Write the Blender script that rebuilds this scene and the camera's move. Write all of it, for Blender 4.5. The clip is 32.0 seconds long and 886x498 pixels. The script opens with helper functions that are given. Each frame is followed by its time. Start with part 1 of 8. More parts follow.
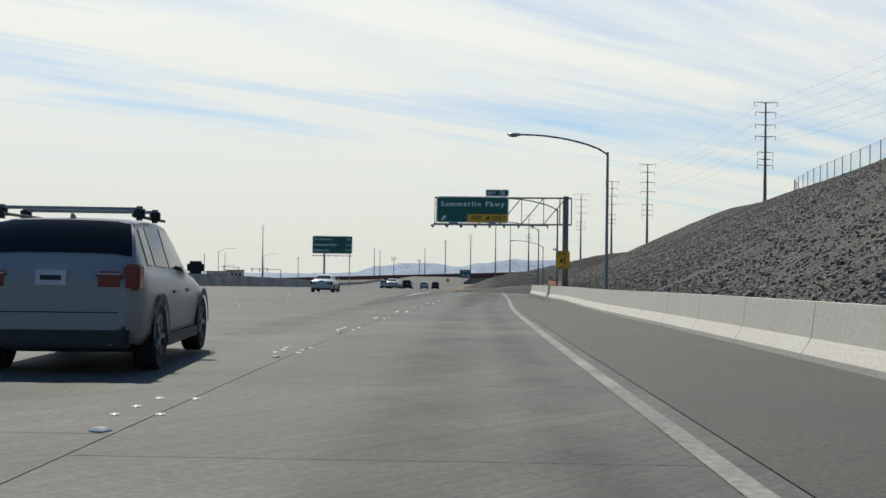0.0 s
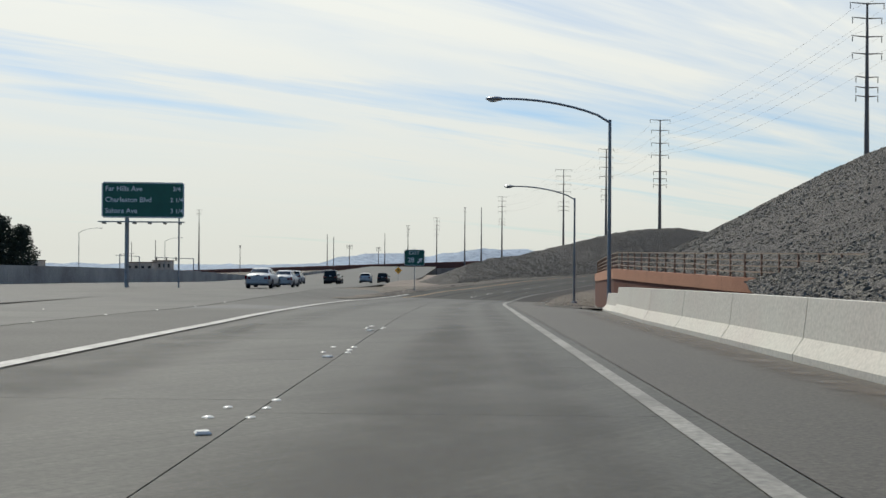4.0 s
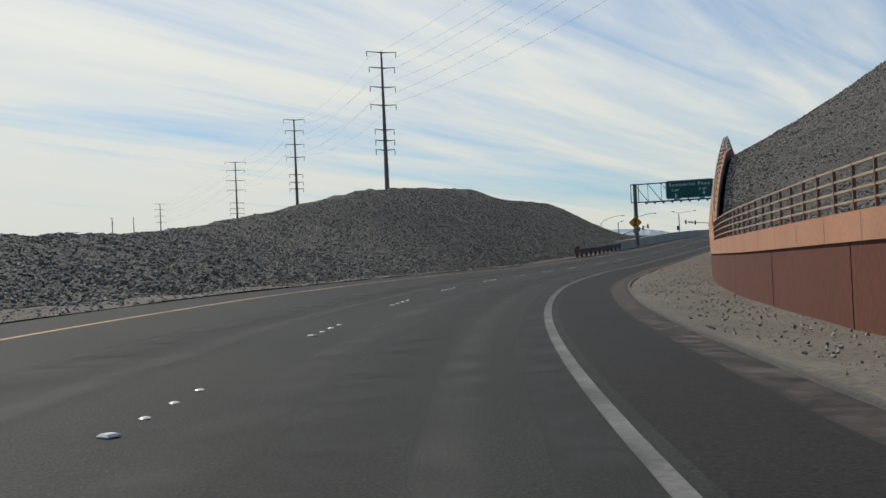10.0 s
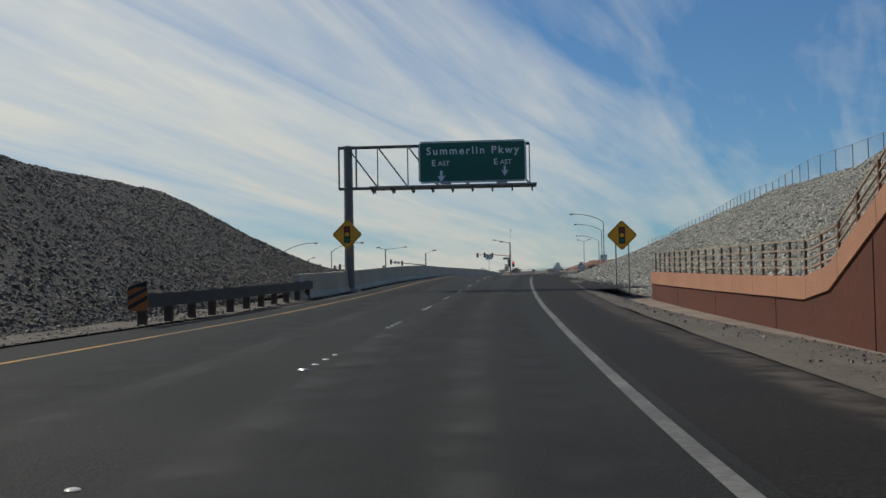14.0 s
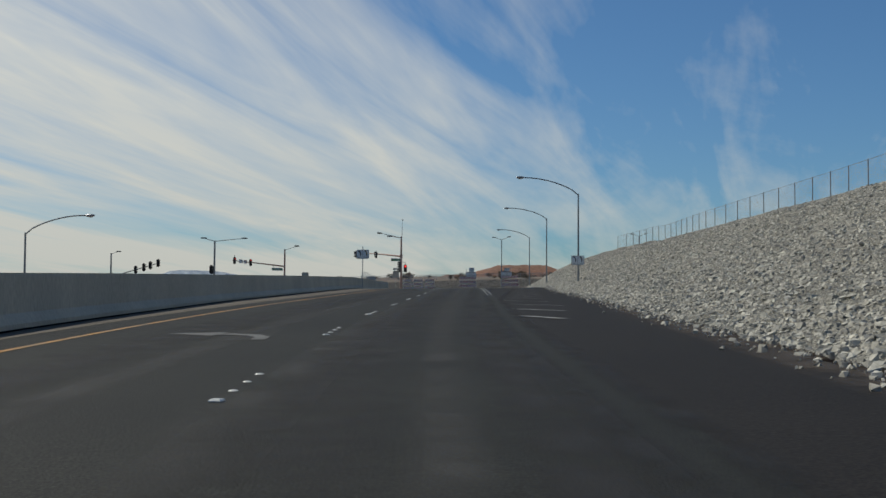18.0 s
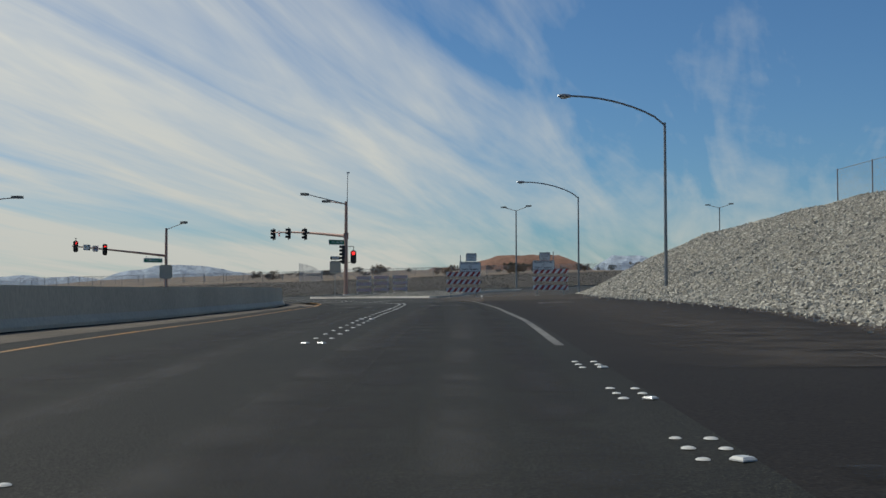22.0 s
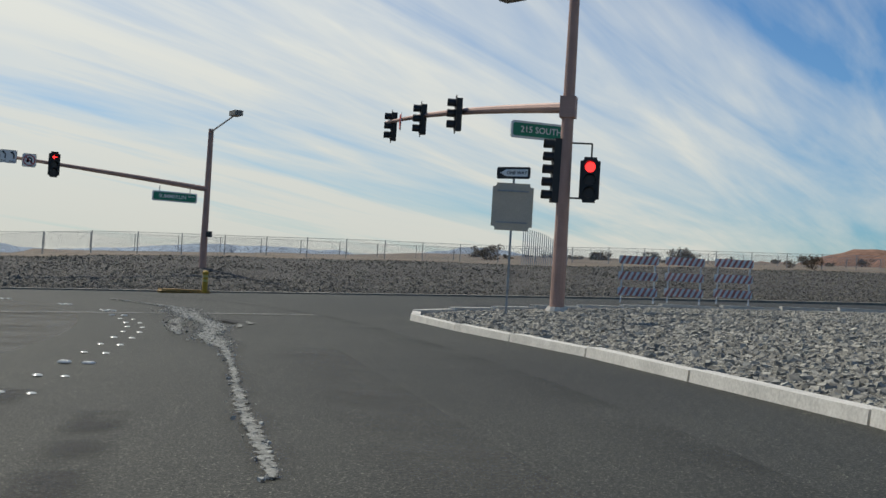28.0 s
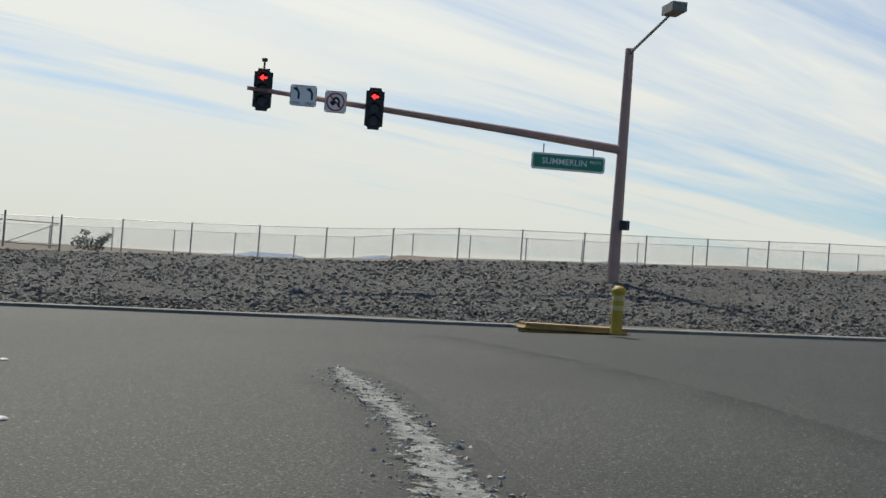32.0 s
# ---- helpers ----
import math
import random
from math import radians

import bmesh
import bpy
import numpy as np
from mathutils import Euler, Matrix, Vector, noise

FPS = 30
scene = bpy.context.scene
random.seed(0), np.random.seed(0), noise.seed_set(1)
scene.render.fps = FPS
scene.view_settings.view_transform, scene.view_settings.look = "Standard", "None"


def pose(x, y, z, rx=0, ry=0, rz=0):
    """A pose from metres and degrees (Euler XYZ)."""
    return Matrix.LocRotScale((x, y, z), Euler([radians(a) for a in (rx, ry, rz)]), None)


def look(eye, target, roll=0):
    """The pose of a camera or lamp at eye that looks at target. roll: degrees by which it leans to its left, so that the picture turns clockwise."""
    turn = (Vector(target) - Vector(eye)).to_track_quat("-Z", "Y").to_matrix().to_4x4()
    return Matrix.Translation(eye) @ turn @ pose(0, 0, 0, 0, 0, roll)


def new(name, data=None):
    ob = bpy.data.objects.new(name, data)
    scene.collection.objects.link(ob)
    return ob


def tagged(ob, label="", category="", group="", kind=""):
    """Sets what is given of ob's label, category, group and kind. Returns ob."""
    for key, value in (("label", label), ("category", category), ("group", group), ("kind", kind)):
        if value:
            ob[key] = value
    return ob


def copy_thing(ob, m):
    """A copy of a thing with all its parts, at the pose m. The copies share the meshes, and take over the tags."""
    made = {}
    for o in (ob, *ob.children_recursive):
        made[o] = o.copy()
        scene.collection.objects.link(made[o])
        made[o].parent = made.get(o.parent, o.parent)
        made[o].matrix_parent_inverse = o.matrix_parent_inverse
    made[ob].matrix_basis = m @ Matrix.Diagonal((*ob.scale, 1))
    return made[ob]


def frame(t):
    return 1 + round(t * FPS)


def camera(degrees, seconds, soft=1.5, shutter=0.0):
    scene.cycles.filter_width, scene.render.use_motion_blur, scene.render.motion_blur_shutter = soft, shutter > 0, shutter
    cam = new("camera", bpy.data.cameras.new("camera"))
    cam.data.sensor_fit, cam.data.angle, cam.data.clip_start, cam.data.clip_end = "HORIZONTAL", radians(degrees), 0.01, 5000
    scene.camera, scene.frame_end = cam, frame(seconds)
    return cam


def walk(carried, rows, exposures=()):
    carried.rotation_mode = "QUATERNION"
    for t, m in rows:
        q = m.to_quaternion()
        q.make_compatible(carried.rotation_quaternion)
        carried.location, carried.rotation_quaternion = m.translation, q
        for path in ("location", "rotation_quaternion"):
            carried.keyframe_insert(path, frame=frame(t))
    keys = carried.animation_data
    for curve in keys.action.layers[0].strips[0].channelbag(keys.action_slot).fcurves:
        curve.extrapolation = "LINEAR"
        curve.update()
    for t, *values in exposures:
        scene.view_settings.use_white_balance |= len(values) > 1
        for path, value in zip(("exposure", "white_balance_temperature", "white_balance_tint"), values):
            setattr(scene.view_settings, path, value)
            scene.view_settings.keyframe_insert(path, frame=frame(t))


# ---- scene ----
cam = camera(43.29, 32.0)

# the drive: seconds, eye, target, roll
PATH = [
    (0, (127.776, -296.930, 1.800), (115.018, -281.529, 2.058), 0.79),
    (0.5, (120.809, -288.240, 1.660), (108.150, -272.758, 1.901), 0.74),
    (1, (113.995, -279.563, 1.516), (101.459, -263.982, 1.752), 0.80),
    (1.5, (107.332, -271.028, 1.344), (94.944, -255.327, 1.524), 0.56),
    (2, (100.773, -262.469, 1.153), (88.531, -246.655, 1.347), 0.56),
    (2.5, (94.524, -254.045, 0.965), (82.360, -238.171, 1.139), 0.45),
    (3, (88.391, -245.890, 0.827), (76.211, -230.026, 0.966), 0.32),
    (3.5, (81.960, -237.415, 0.676), (69.688, -221.623, 0.784), 0.31),
    (4, (75.855, -229.269, 0.512), (63.547, -213.505, 0.600), 0.36),
    (4.5, (70.049, -221.430, 0.337), (57.757, -205.653, 0.412), 0.45),
    (5, (64.387, -213.765, 0.144), (52.131, -197.960, 0.191), 0.47),
    (5.5, (58.712, -206.142, -0.068), (46.485, -190.316, -0.090), 0.31),
    (6, (53.000, -198.541, -0.302), (40.787, -182.703, -0.436), -0.06),
    (6.5, (47.629, -191.223, -0.575), (35.754, -175.132, -0.839), -0.21),
    (7, (42.559, -183.871, -0.893), (31.077, -167.497, -1.095), -0.60),
    (7.5, (38.085, -176.760, -1.201), (27.037, -160.089, -1.275), -0.85),
    (8, (33.526, -169.658, -1.421), (23.070, -152.610, -1.578), -1.85),
    (8.5, (29.027, -162.138, -1.584), (19.370, -144.625, -1.450), -2.75),
    (9, (25.002, -154.639, -1.704), (16.145, -136.708, -1.461), -2.41),
    (9.5, (21.466, -146.703, -1.817), (13.443, -128.384, -1.571), -2.50),
    (10, (18.112, -138.831, -1.801), (10.850, -120.198, -1.489), -2.61),
    (10.5, (15.093, -130.742, -1.730), (8.472, -111.874, -1.354), -2.64),
    (11, (12.374, -122.482, -1.652), (6.377, -103.410, -1.110), -2.45),
    (11.5, (9.943, -113.841, -1.586), (4.675, -94.556, -1.033), -2.69),
    (12, (7.908, -105.097, -1.506), (3.509, -85.597, -0.879), -2.71),
    (12.5, (6.244, -96.231, -1.420), (2.642, -76.571, -0.721), -2.44),
    (13, (4.870, -87.232, -1.327), (1.871, -67.475, -0.521), -1.74),
    (13.5, (3.689, -77.951, -1.238), (1.321, -58.107, -0.451), -1.72),
    (14, (2.867, -68.750, -1.106), (0.966, -48.861, -0.206), -1.01),
    (14.5, (2.174, -59.376, -0.910), (0.675, -39.458, 0.098), -0.40),
    (15, (1.666, -49.964, -0.660), (0.507, -30.025, 0.375), -0.17),
    (15.5, (1.259, -40.673, -0.482), (0.365, -20.724, 0.645), 0.34),
    (16, (0.882, -30.812, -0.175), (0.224, -10.859, 1.030), 0.51),
    (16.5, (0.538, -20.455, 0.247), (0.088, -0.500, 1.511), 0.38),
    (17, (0.251, -10.029, 0.696), (-0.014, 9.929, 1.956), 0.19),
    (17.5, (0.042, 0.034, 1.084), (-0.052, 20.000, 2.238), 0.15),
    (18, (-0.085, 9.663, 1.396), (-0.023, 29.641, 2.333), 0.31),
    (18.5, (-0.246, 19.097, 1.672), (-0.014, 39.067, 2.747), 0.37),
    (19, (-0.130, 28.930, 1.948), (0.238, 48.897, 3.038), 0.26),
    (19.5, (0.110, 38.987, 2.183), (0.497, 58.959, 3.158), 0.26),
    (20, (0.407, 49.307, 2.405), (0.735, 69.277, 3.452), 0.07),
    (20.5, (0.745, 59.595, 2.617), (1.036, 79.567, 3.636), 0.07),
    (21, (1.114, 69.969, 2.845), (1.343, 89.947, 3.766), -0.09),
    (21.5, (1.398, 80.333, 3.068), (1.602, 100.314, 3.900), -0.07),
    (22, (1.691, 90.001, 3.286), (1.902, 109.983, 4.101), -0.05),
    (22.5, (1.853, 98.915, 3.490), (2.114, 118.897, 4.311), 0.05),
    (23, (2.082, 107.414, 3.646), (2.372, 127.397, 4.434), 0.66),
    (23.5, (2.349, 115.535, 3.765), (2.582, 135.521, 4.472), 0.92),
    (24, (2.492, 123.076, 3.804), (2.431, 143.066, 4.424), 1.42),
    (24.5, (2.466, 129.807, 3.832), (2.044, 149.795, 4.363), 2.06),
    (25, (2.307, 135.884, 3.869), (1.666, 155.868, 4.351), 2.44),
    (25.5, (2.016, 141.358, 3.912), (1.260, 161.338, 4.384), 2.56),
    (26, (1.603, 146.531, 3.951), (0.590, 166.500, 4.431), 2.58),
    (26.5, (1.081, 151.705, 3.974), (-0.578, 171.630, 4.462), 2.60),
    (27, (0.450, 156.930, 3.979), (-2.279, 176.736, 4.471), 2.66),
    (27.5, (-0.471, 162.134, 4.001), (-4.364, 181.744, 4.553), 3.01),
    (28, (-1.659, 166.849, 4.016), (-6.803, 186.171, 4.484), 3.48),
    (28.5, (-3.100, 171.129, 4.000), (-9.665, 190.017, 4.379), 3.51),
    (29, (-4.673, 175.089, 3.943), (-12.655, 193.425, 4.224), 3.64),
    (29.5, (-6.409, 178.678, 3.879), (-15.551, 196.465, 4.097), 3.75),
    (30, (-8.017, 181.676, 3.839), (-18.066, 198.967, 4.041), 4.01),
    (30.5, (-9.574, 184.235, 3.813), (-20.301, 201.113, 4.076), 4.12),
    (31, (-10.936, 186.327, 3.793), (-22.061, 202.945, 4.068), 4.14),
    (31.5, (-12.100, 188.030, 3.775), (-23.481, 204.474, 4.084), 4.37),
    (32, (-13.075, 189.377, 3.756), (-24.777, 205.594, 4.045), 4.41),
]
LIGHTER = [(0, -0.05, 6750, 6), (9, -0.15, 6750, 6), (12, -0.35, 6750, 6), (14, -0.52, 6750, 6), (21, -0.55, 6750, 6), (24.5, -0.45, 6750, 6), (28, -0.28, 6750, 6), (32, -0.12, 6750, 6)]
walk(cam, [(t, look(eye, target, roll)) for t, eye, target, roll in PATH], LIGHTER)

# ---- daylight ----
SUN_TURN, SUN_HIGH = 62.0, 51.0   # degrees: left of +y, and above the horizon
SKY_POWER, CLOUD = (0.053, 0.083, 0.115), (0.96, 0.965, 0.93)
world = bpy.data.worlds.new("sky")
scene.world = world
world.use_nodes = True


def build_sky():
    """A clear sky behind thin streaked cloud, whiter towards the horizon and the sun."""
    nt = world.node_tree
    nt.nodes.clear()

    def node(kind):
        return nt.nodes.new(kind)

    def calc(op, a, b=None, clamp=False):
        n = node("ShaderNodeMath")
        n.operation, n.use_clamp = op, clamp
        for k, q in enumerate((a, b)):
            if q is None:
                continue
            if isinstance(q, (int, float)):
                n.inputs[k].default_value = q
            else:
                nt.links.new(q, n.inputs[k])
        return n.outputs[0]

    out, bg = node("ShaderNodeOutputWorld"), node("ShaderNodeBackground")
    sky = node("ShaderNodeTexSky")
    sky.sky_type, sky.sun_disc = "NISHITA", False
    sky.sun_elevation, sky.sun_rotation = radians(SUN_HIGH), radians(-SUN_TURN)
    sky.dust_density, sky.air_density, sky.ozone_density = 0.4, 1.0, 1.5
    tc, xyz = node("ShaderNodeTexCoord"), node("ShaderNodeSeparateXYZ")
    nt.links.new(tc.outputs["Generated"], xyz.inputs[0])
    x, y, z = xyz.outputs[0], xyz.outputs[1], calc("MAXIMUM", xyz.outputs[2], 0.0)
    q = calc("ADD", z, 0.10)
    px, py = calc("DIVIDE", x, q), calc("DIVIDE", y, q)
    across = calc("SUBTRACT", calc("MULTIPLY", px, 0.96), calc("MULTIPLY", py, 0.28))
    along = calc("ADD", calc("MULTIPLY", px, 0.28), calc("MULTIPLY", py, 0.96))
    v = node("ShaderNodeCombineXYZ")
    nt.links.new(calc("MULTIPLY", across, 0.8), v.inputs[0])
    nt.links.new(calc("MULTIPLY", along, 0.2), v.inputs[1])
    veil = node("ShaderNodeTexNoise")
    veil.inputs["Scale"].default_value, veil.inputs["Detail"].default_value, veil.inputs["Roughness"].default_value, veil.inputs["Distortion"].default_value = 1.1, 7.0, 0.6, 0.5
    nt.links.new(v.outputs[0], veil.inputs["Vector"])
    sx, sy = -math.sin(radians(SUN_TURN)), math.cos(radians(SUN_TURN))
    sunward = calc("ADD", calc("MULTIPLY", x, sx), calc("MULTIPLY", y, sy))
    low = calc("POWER", calc("SUBTRACT", 1.0, z), 5.0)
    # fine fibres drawn out along the wind
    w = node("ShaderNodeCombineXYZ")
    nt.links.new(calc("MULTIPLY", across, 2.6), w.inputs[0])
    nt.links.new(calc("MULTIPLY", along, 0.32), w.inputs[1])
    fibre = node("ShaderNodeTexNoise")
    fibre.inputs["Scale"].default_value, fibre.inputs["Detail"].default_value, fibre.inputs["Roughness"].default_value, fibre.inputs["Distortion"].default_value = 1.3, 5.0, 0.55, 0.7
    nt.links.new(w.outputs[0], fibre.inputs["Vector"])
    streaks = calc("ADD", calc("MULTIPLY", veil.outputs["Fac"], 2.5), calc("MULTIPLY", fibre.outputs["Fac"], 1.5))
    cover = calc("ADD", streaks, calc("ADD", calc("MULTIPLY", low, 0.75), calc("MULTIPLY", sunward, 1.25)))
    # unseen east veil added to whiten the fill; overhead it thins to clear blue
    cover = calc("ADD", calc("ADD", cover, calc("MULTIPLY", calc("MAXIMUM", calc("SUBTRACT", x, 0.42), 0.0), 3.8)), calc("MULTIPLY", calc("MAXIMUM", calc("SUBTRACT", z, 0.3), 0.0), -4.0))
    cover = calc("SUBTRACT", cover, 2.56, True)
    scale = node("ShaderNodeVectorMath")
    scale.operation = "MULTIPLY"
    nt.links.new(sky.outputs[0], scale.inputs[0])
    scale.inputs[1].default_value = SKY_POWER
    mix = node("ShaderNodeMix")
    mix.data_type = "RGBA"
    thin = node("ShaderNodeTexNoise")
    thin.inputs["Scale"].default_value, thin.inputs["Detail"].default_value, thin.inputs["Distortion"].default_value = 2.6, 6.0, 0.8
    nt.links.new(v.outputs[0], thin.inputs["Vector"])
    part_clear = calc("MULTIPLY", calc("SUBTRACT", thin.outputs["Fac"], 0.42, True), calc("MULTIPLY", z, 3.4, True))
    nt.links.new(calc("MULTIPLY", cover, calc("SUBTRACT", 0.95, part_clear)), mix.inputs["Factor"])
    nt.links.new(scale.outputs[0], mix.inputs["A"])
    # the cloud is thicker and greyer near the horizon
    haze = node("ShaderNodeVectorMath")
    haze.operation = "SCALE"
    haze.inputs[0].default_value = CLOUD
    nt.links.new(calc("ADD", calc("MULTIPLY", calc("MULTIPLY", z, 4.5, True), 0.2), 0.8), haze.inputs["Scale"])
    nt.links.new(haze.outputs[0], mix.inputs["B"])
    nt.links.new(mix.outputs["Result"], bg.inputs[0])
    bg.inputs["Strength"].default_value = 1.0
    nt.links.new(bg.outputs[0], out.inputs[0])


build_sky()
sun = new("sun", bpy.data.lights.new("sun", "SUN"))
sun.data.energy, sun.data.angle, sun.data.color = 5.0, radians(0.53), (1.0, 0.95, 0.86)
sun.matrix_world = look((0, 0, 300), (math.sin(radians(SUN_TURN)) * 300 / math.tan(radians(SUN_HIGH)), -math.cos(radians(SUN_TURN)) * 300 / math.tan(radians(SUN_HIGH)), 0))

# ---- alignment of the ramp: station, x, y, road level ----
ALIGN = [
    (-60.00, 165.07, -343.93, 0.70),
    (-0.00, 127.78, -296.93, 0.70),
    (22.17, 114.00, -279.56, 0.42),
    (43.78, 100.77, -262.47, 0.05),
    (64.47, 88.39, -245.89, -0.27),
    (95.05, 70.05, -221.43, -0.76),
    (123.59, 53.00, -198.54, -1.40),
    (141.59, 42.56, -183.87, -1.99),
    (158.43, 33.53, -169.66, -2.52),
    (175.70, 25.00, -154.64, -2.80),
    (192.95, 18.11, -138.83, -2.90),
    (210.27, 12.37, -122.48, -2.75),
    (228.22, 7.91, -105.10, -2.60),
    (246.35, 4.87, -87.23, -2.43),
    (264.94, 2.87, -68.75, -2.21),
    (283.76, 1.67, -49.96, -1.76),
    (313.29, 0.54, -20.45, -0.85),
    (343.42, -0.08, 9.66, 0.30),
    (362.68, -0.13, 28.93, 0.85),
    (383.07, 0.41, 49.31, 1.31),
    (403.74, 1.11, 69.97, 1.75),
    (423.78, 1.69, 90.00, 2.19),
    (441.20, 2.08, 107.41, 2.55),
    (456.86, 2.49, 123.08, 2.71),
    (501.87, 3.39, 168.08, 3.07),
    (596.89, 5.29, 263.08, 4.03),
]
AL = np.array(ALIGN)
AS = np.arange(AL[0, 0], AL[-1, 0], 0.5)


def hermite(t, x, u):
    m = np.gradient(x, t)
    i = np.clip(np.searchsorted(t, u) - 1, 0, len(t) - 2)
    h = t[i + 1] - t[i]
    w = (u - t[i]) / h
    return (2 * w**3 - 3 * w**2 + 1) * x[i] + (w**3 - 2 * w**2 + w) * h * m[i] + (-2 * w**3 + 3 * w**2) * x[i + 1] + (w**3 - w**2) * h * m[i + 1]


AX, AY, AZ = (hermite(AL[:, 0], AL[:, k], AS) for k in (1, 2, 3))
TX, TY = np.gradient(AX), np.gradient(AY)
TL = np.hypot(TX, TY)
TX, TY = TX / TL, TY / TL


def road_yaw(s):
    """Degrees by which the road at station s heads left of +y."""
    return math.degrees(math.atan2(-np.interp(s, AS, TX), np.interp(s, AS, TY)))


def prof(rows, s):
    """Value at s of a profile given as (station, value) rows."""
    return np.interp(s, [r[0] for r in rows], [r[1] for r in rows])


# ---- materials ----
MATS = {}


def mat(name, col, rough=0.8, metal=0.0, var=0.25, scale=1.5, fine=30.0, bump=0.25, dist=0.01, tint=None, each=0.0, stretch=(1, 1, 1), spec=0.5):
    """A surface with grain and blotches: col varies by var at two sizes, tint is the colour of the blotches."""
    if name in MATS:
        return MATS[name]
    m = bpy.data.materials.new(name)
    m.use_nodes = True
    nt = m.node_tree
    b = nt.nodes["Principled BSDF"]
    b.inputs["Roughness"].default_value, b.inputs["Metallic"].default_value = rough, metal
    b.inputs["Specular IOR Level"].default_value = spec
    tc = nt.nodes.new("ShaderNodeTexCoord")
    mp = nt.nodes.new("ShaderNodeMapping")
    mp.inputs["Scale"].default_value = stretch
    nt.links.new(tc.outputs["Object"], mp.inputs[0])
    big, small = nt.nodes.new("ShaderNodeTexNoise"), nt.nodes.new("ShaderNodeTexNoise")
    big.inputs["Scale"].default_value, small.inputs["Scale"].default_value = scale, fine
    big.inputs["Detail"].default_value, small.inputs["Detail"].default_value = 5.0, 3.0
    for n in (big, small):
        nt.links.new(mp.outputs[0], n.inputs["Vector"])
    ramp = nt.nodes.new("ShaderNodeValToRGB")
    t = tint or tuple(c * (1 - var) for c in col)
    ramp.color_ramp.elements[0].position, ramp.color_ramp.elements[1].position = 0.32, 0.68
    ramp.color_ramp.elements[0].color, ramp.color_ramp.elements[1].color = (*t, 1), (*col, 1)
    nt.links.new(big.outputs["Fac"], ramp.inputs[0])
    mix = nt.nodes.new("ShaderNodeMix")
    mix.data_type, mix.blend_type = "RGBA", "OVERLAY"
    mix.inputs["Factor"].default_value = min(1.0, var * 1.6)
    nt.links.new(ramp.outputs[0], mix.inputs["A"])
    nt.links.new(small.outputs["Fac"], mix.inputs["B"])
    last = mix.outputs["Result"]
    if each:
        info = nt.nodes.new("ShaderNodeObjectInfo")
        geo = nt.nodes.new("ShaderNodeNewGeometry")
        add = nt.nodes.new("ShaderNodeMath")
        add.operation = "ADD"
        nt.links.new(info.outputs["Random"], add.inputs[0])
        nt.links.new(geo.outputs["Random Per Island"], add.inputs[1])
        fr = nt.nodes.new("ShaderNodeMath")
        fr.operation = "FRACT"
        nt.links.new(add.outputs[0], fr.inputs[0])
        mr = nt.nodes.new("ShaderNodeMapRange")
        mr.inputs["To Min"].default_value, mr.inputs["To Max"].default_value = 1 - each, 1 + each
        nt.links.new(fr.outputs[0], mr.inputs["Value"])
        mul = nt.nodes.new("ShaderNodeVectorMath")
        mul.operation = "SCALE"
        nt.links.new(last, mul.inputs[0])
        nt.links.new(mr.outputs[0], mul.inputs["Scale"])
        last = mul.outputs[0]
    nt.links.new(last, b.inputs["Base Color"])
    if bump:
        bp = nt.nodes.new("ShaderNodeBump")
        bp.inputs["Strength"].default_value, bp.inputs["Distance"].default_value = bump, dist
        nt.links.new(small.outputs["Fac"], bp.inputs["Height"])
        nt.links.new(bp.outputs[0], b.inputs["Normal"])
    MATS[name] = m
    return m


def glow(name, col, power):
    m = mat(name, col, 0.4, var=0.05, bump=0)
    b = m.node_tree.nodes["Principled BSDF"]
    b.inputs["Emission Color"].default_value, b.inputs["Emission Strength"].default_value = (*col, 1), power
    return m


def glass(name, col):
    m = mat(name, col, 0.08, var=0.05, bump=0, spec=0.15)
    return m


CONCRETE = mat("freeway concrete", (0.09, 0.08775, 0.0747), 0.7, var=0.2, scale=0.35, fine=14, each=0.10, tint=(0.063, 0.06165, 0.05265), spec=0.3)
BARRIER = mat("barrier concrete", (0.468, 0.45, 0.387), 0.8, var=0.2, scale=0.8, fine=18, tint=(0.45, 0.414, 0.36))
PARAPET = mat("parapet concrete", (0.52, 0.48, 0.372), 0.85, var=0.2, scale=0.4, fine=16, stretch=(1, 1, 0.4))
KERBSTONE = mat("kerb concrete", (0.60, 0.57, 0.51), 0.85, var=0.25, scale=2, fine=30)
ASPHALT = mat("worn asphalt", (0.01778, 0.01749, 0.01312), 0.75, var=0.5, scale=0.25, fine=42, bump=0.6, dist=0.012, tint=(0.01249, 0.01226, 0.009196), spec=0.18)
CROSSPAVE = mat("pale worn asphalt", (0.02678, 0.02624, 0.02003), 0.72, var=0.45, scale=0.22, fine=42, bump=0.7, dist=0.012, tint=(0.01807, 0.01767, 0.01349), spec=0.25)
SHOULDER = mat("shoulder asphalt", (0.01892, 0.01654, 0.01373), 0.8, var=0.3, scale=0.4, fine=22, bump=0.5, tint=(0.01496, 0.01302, 0.01091), spec=0.15)
OLDSHOULDER = mat("pale shoulder asphalt", (0.05325, 0.04881, 0.0392), 0.8, var=0.35, scale=0.3, fine=22, bump=0.4, tint=(0.04586, 0.04142, 0.03402))
GORE = mat("gore asphalt concrete", (0.05984, 0.0572, 0.04928), 0.75, var=0.25, scale=0.3, fine=16, tint=(0.044, 0.04136, 0.0352), spec=0.3)
MATTBLACK = mat("matt black", (0.009, 0.009, 0.009), 0.95, var=0.3, bump=0, spec=0.0)
TAR = mat("joint tar", (0.03, 0.03, 0.03), 0.7, var=0.2)
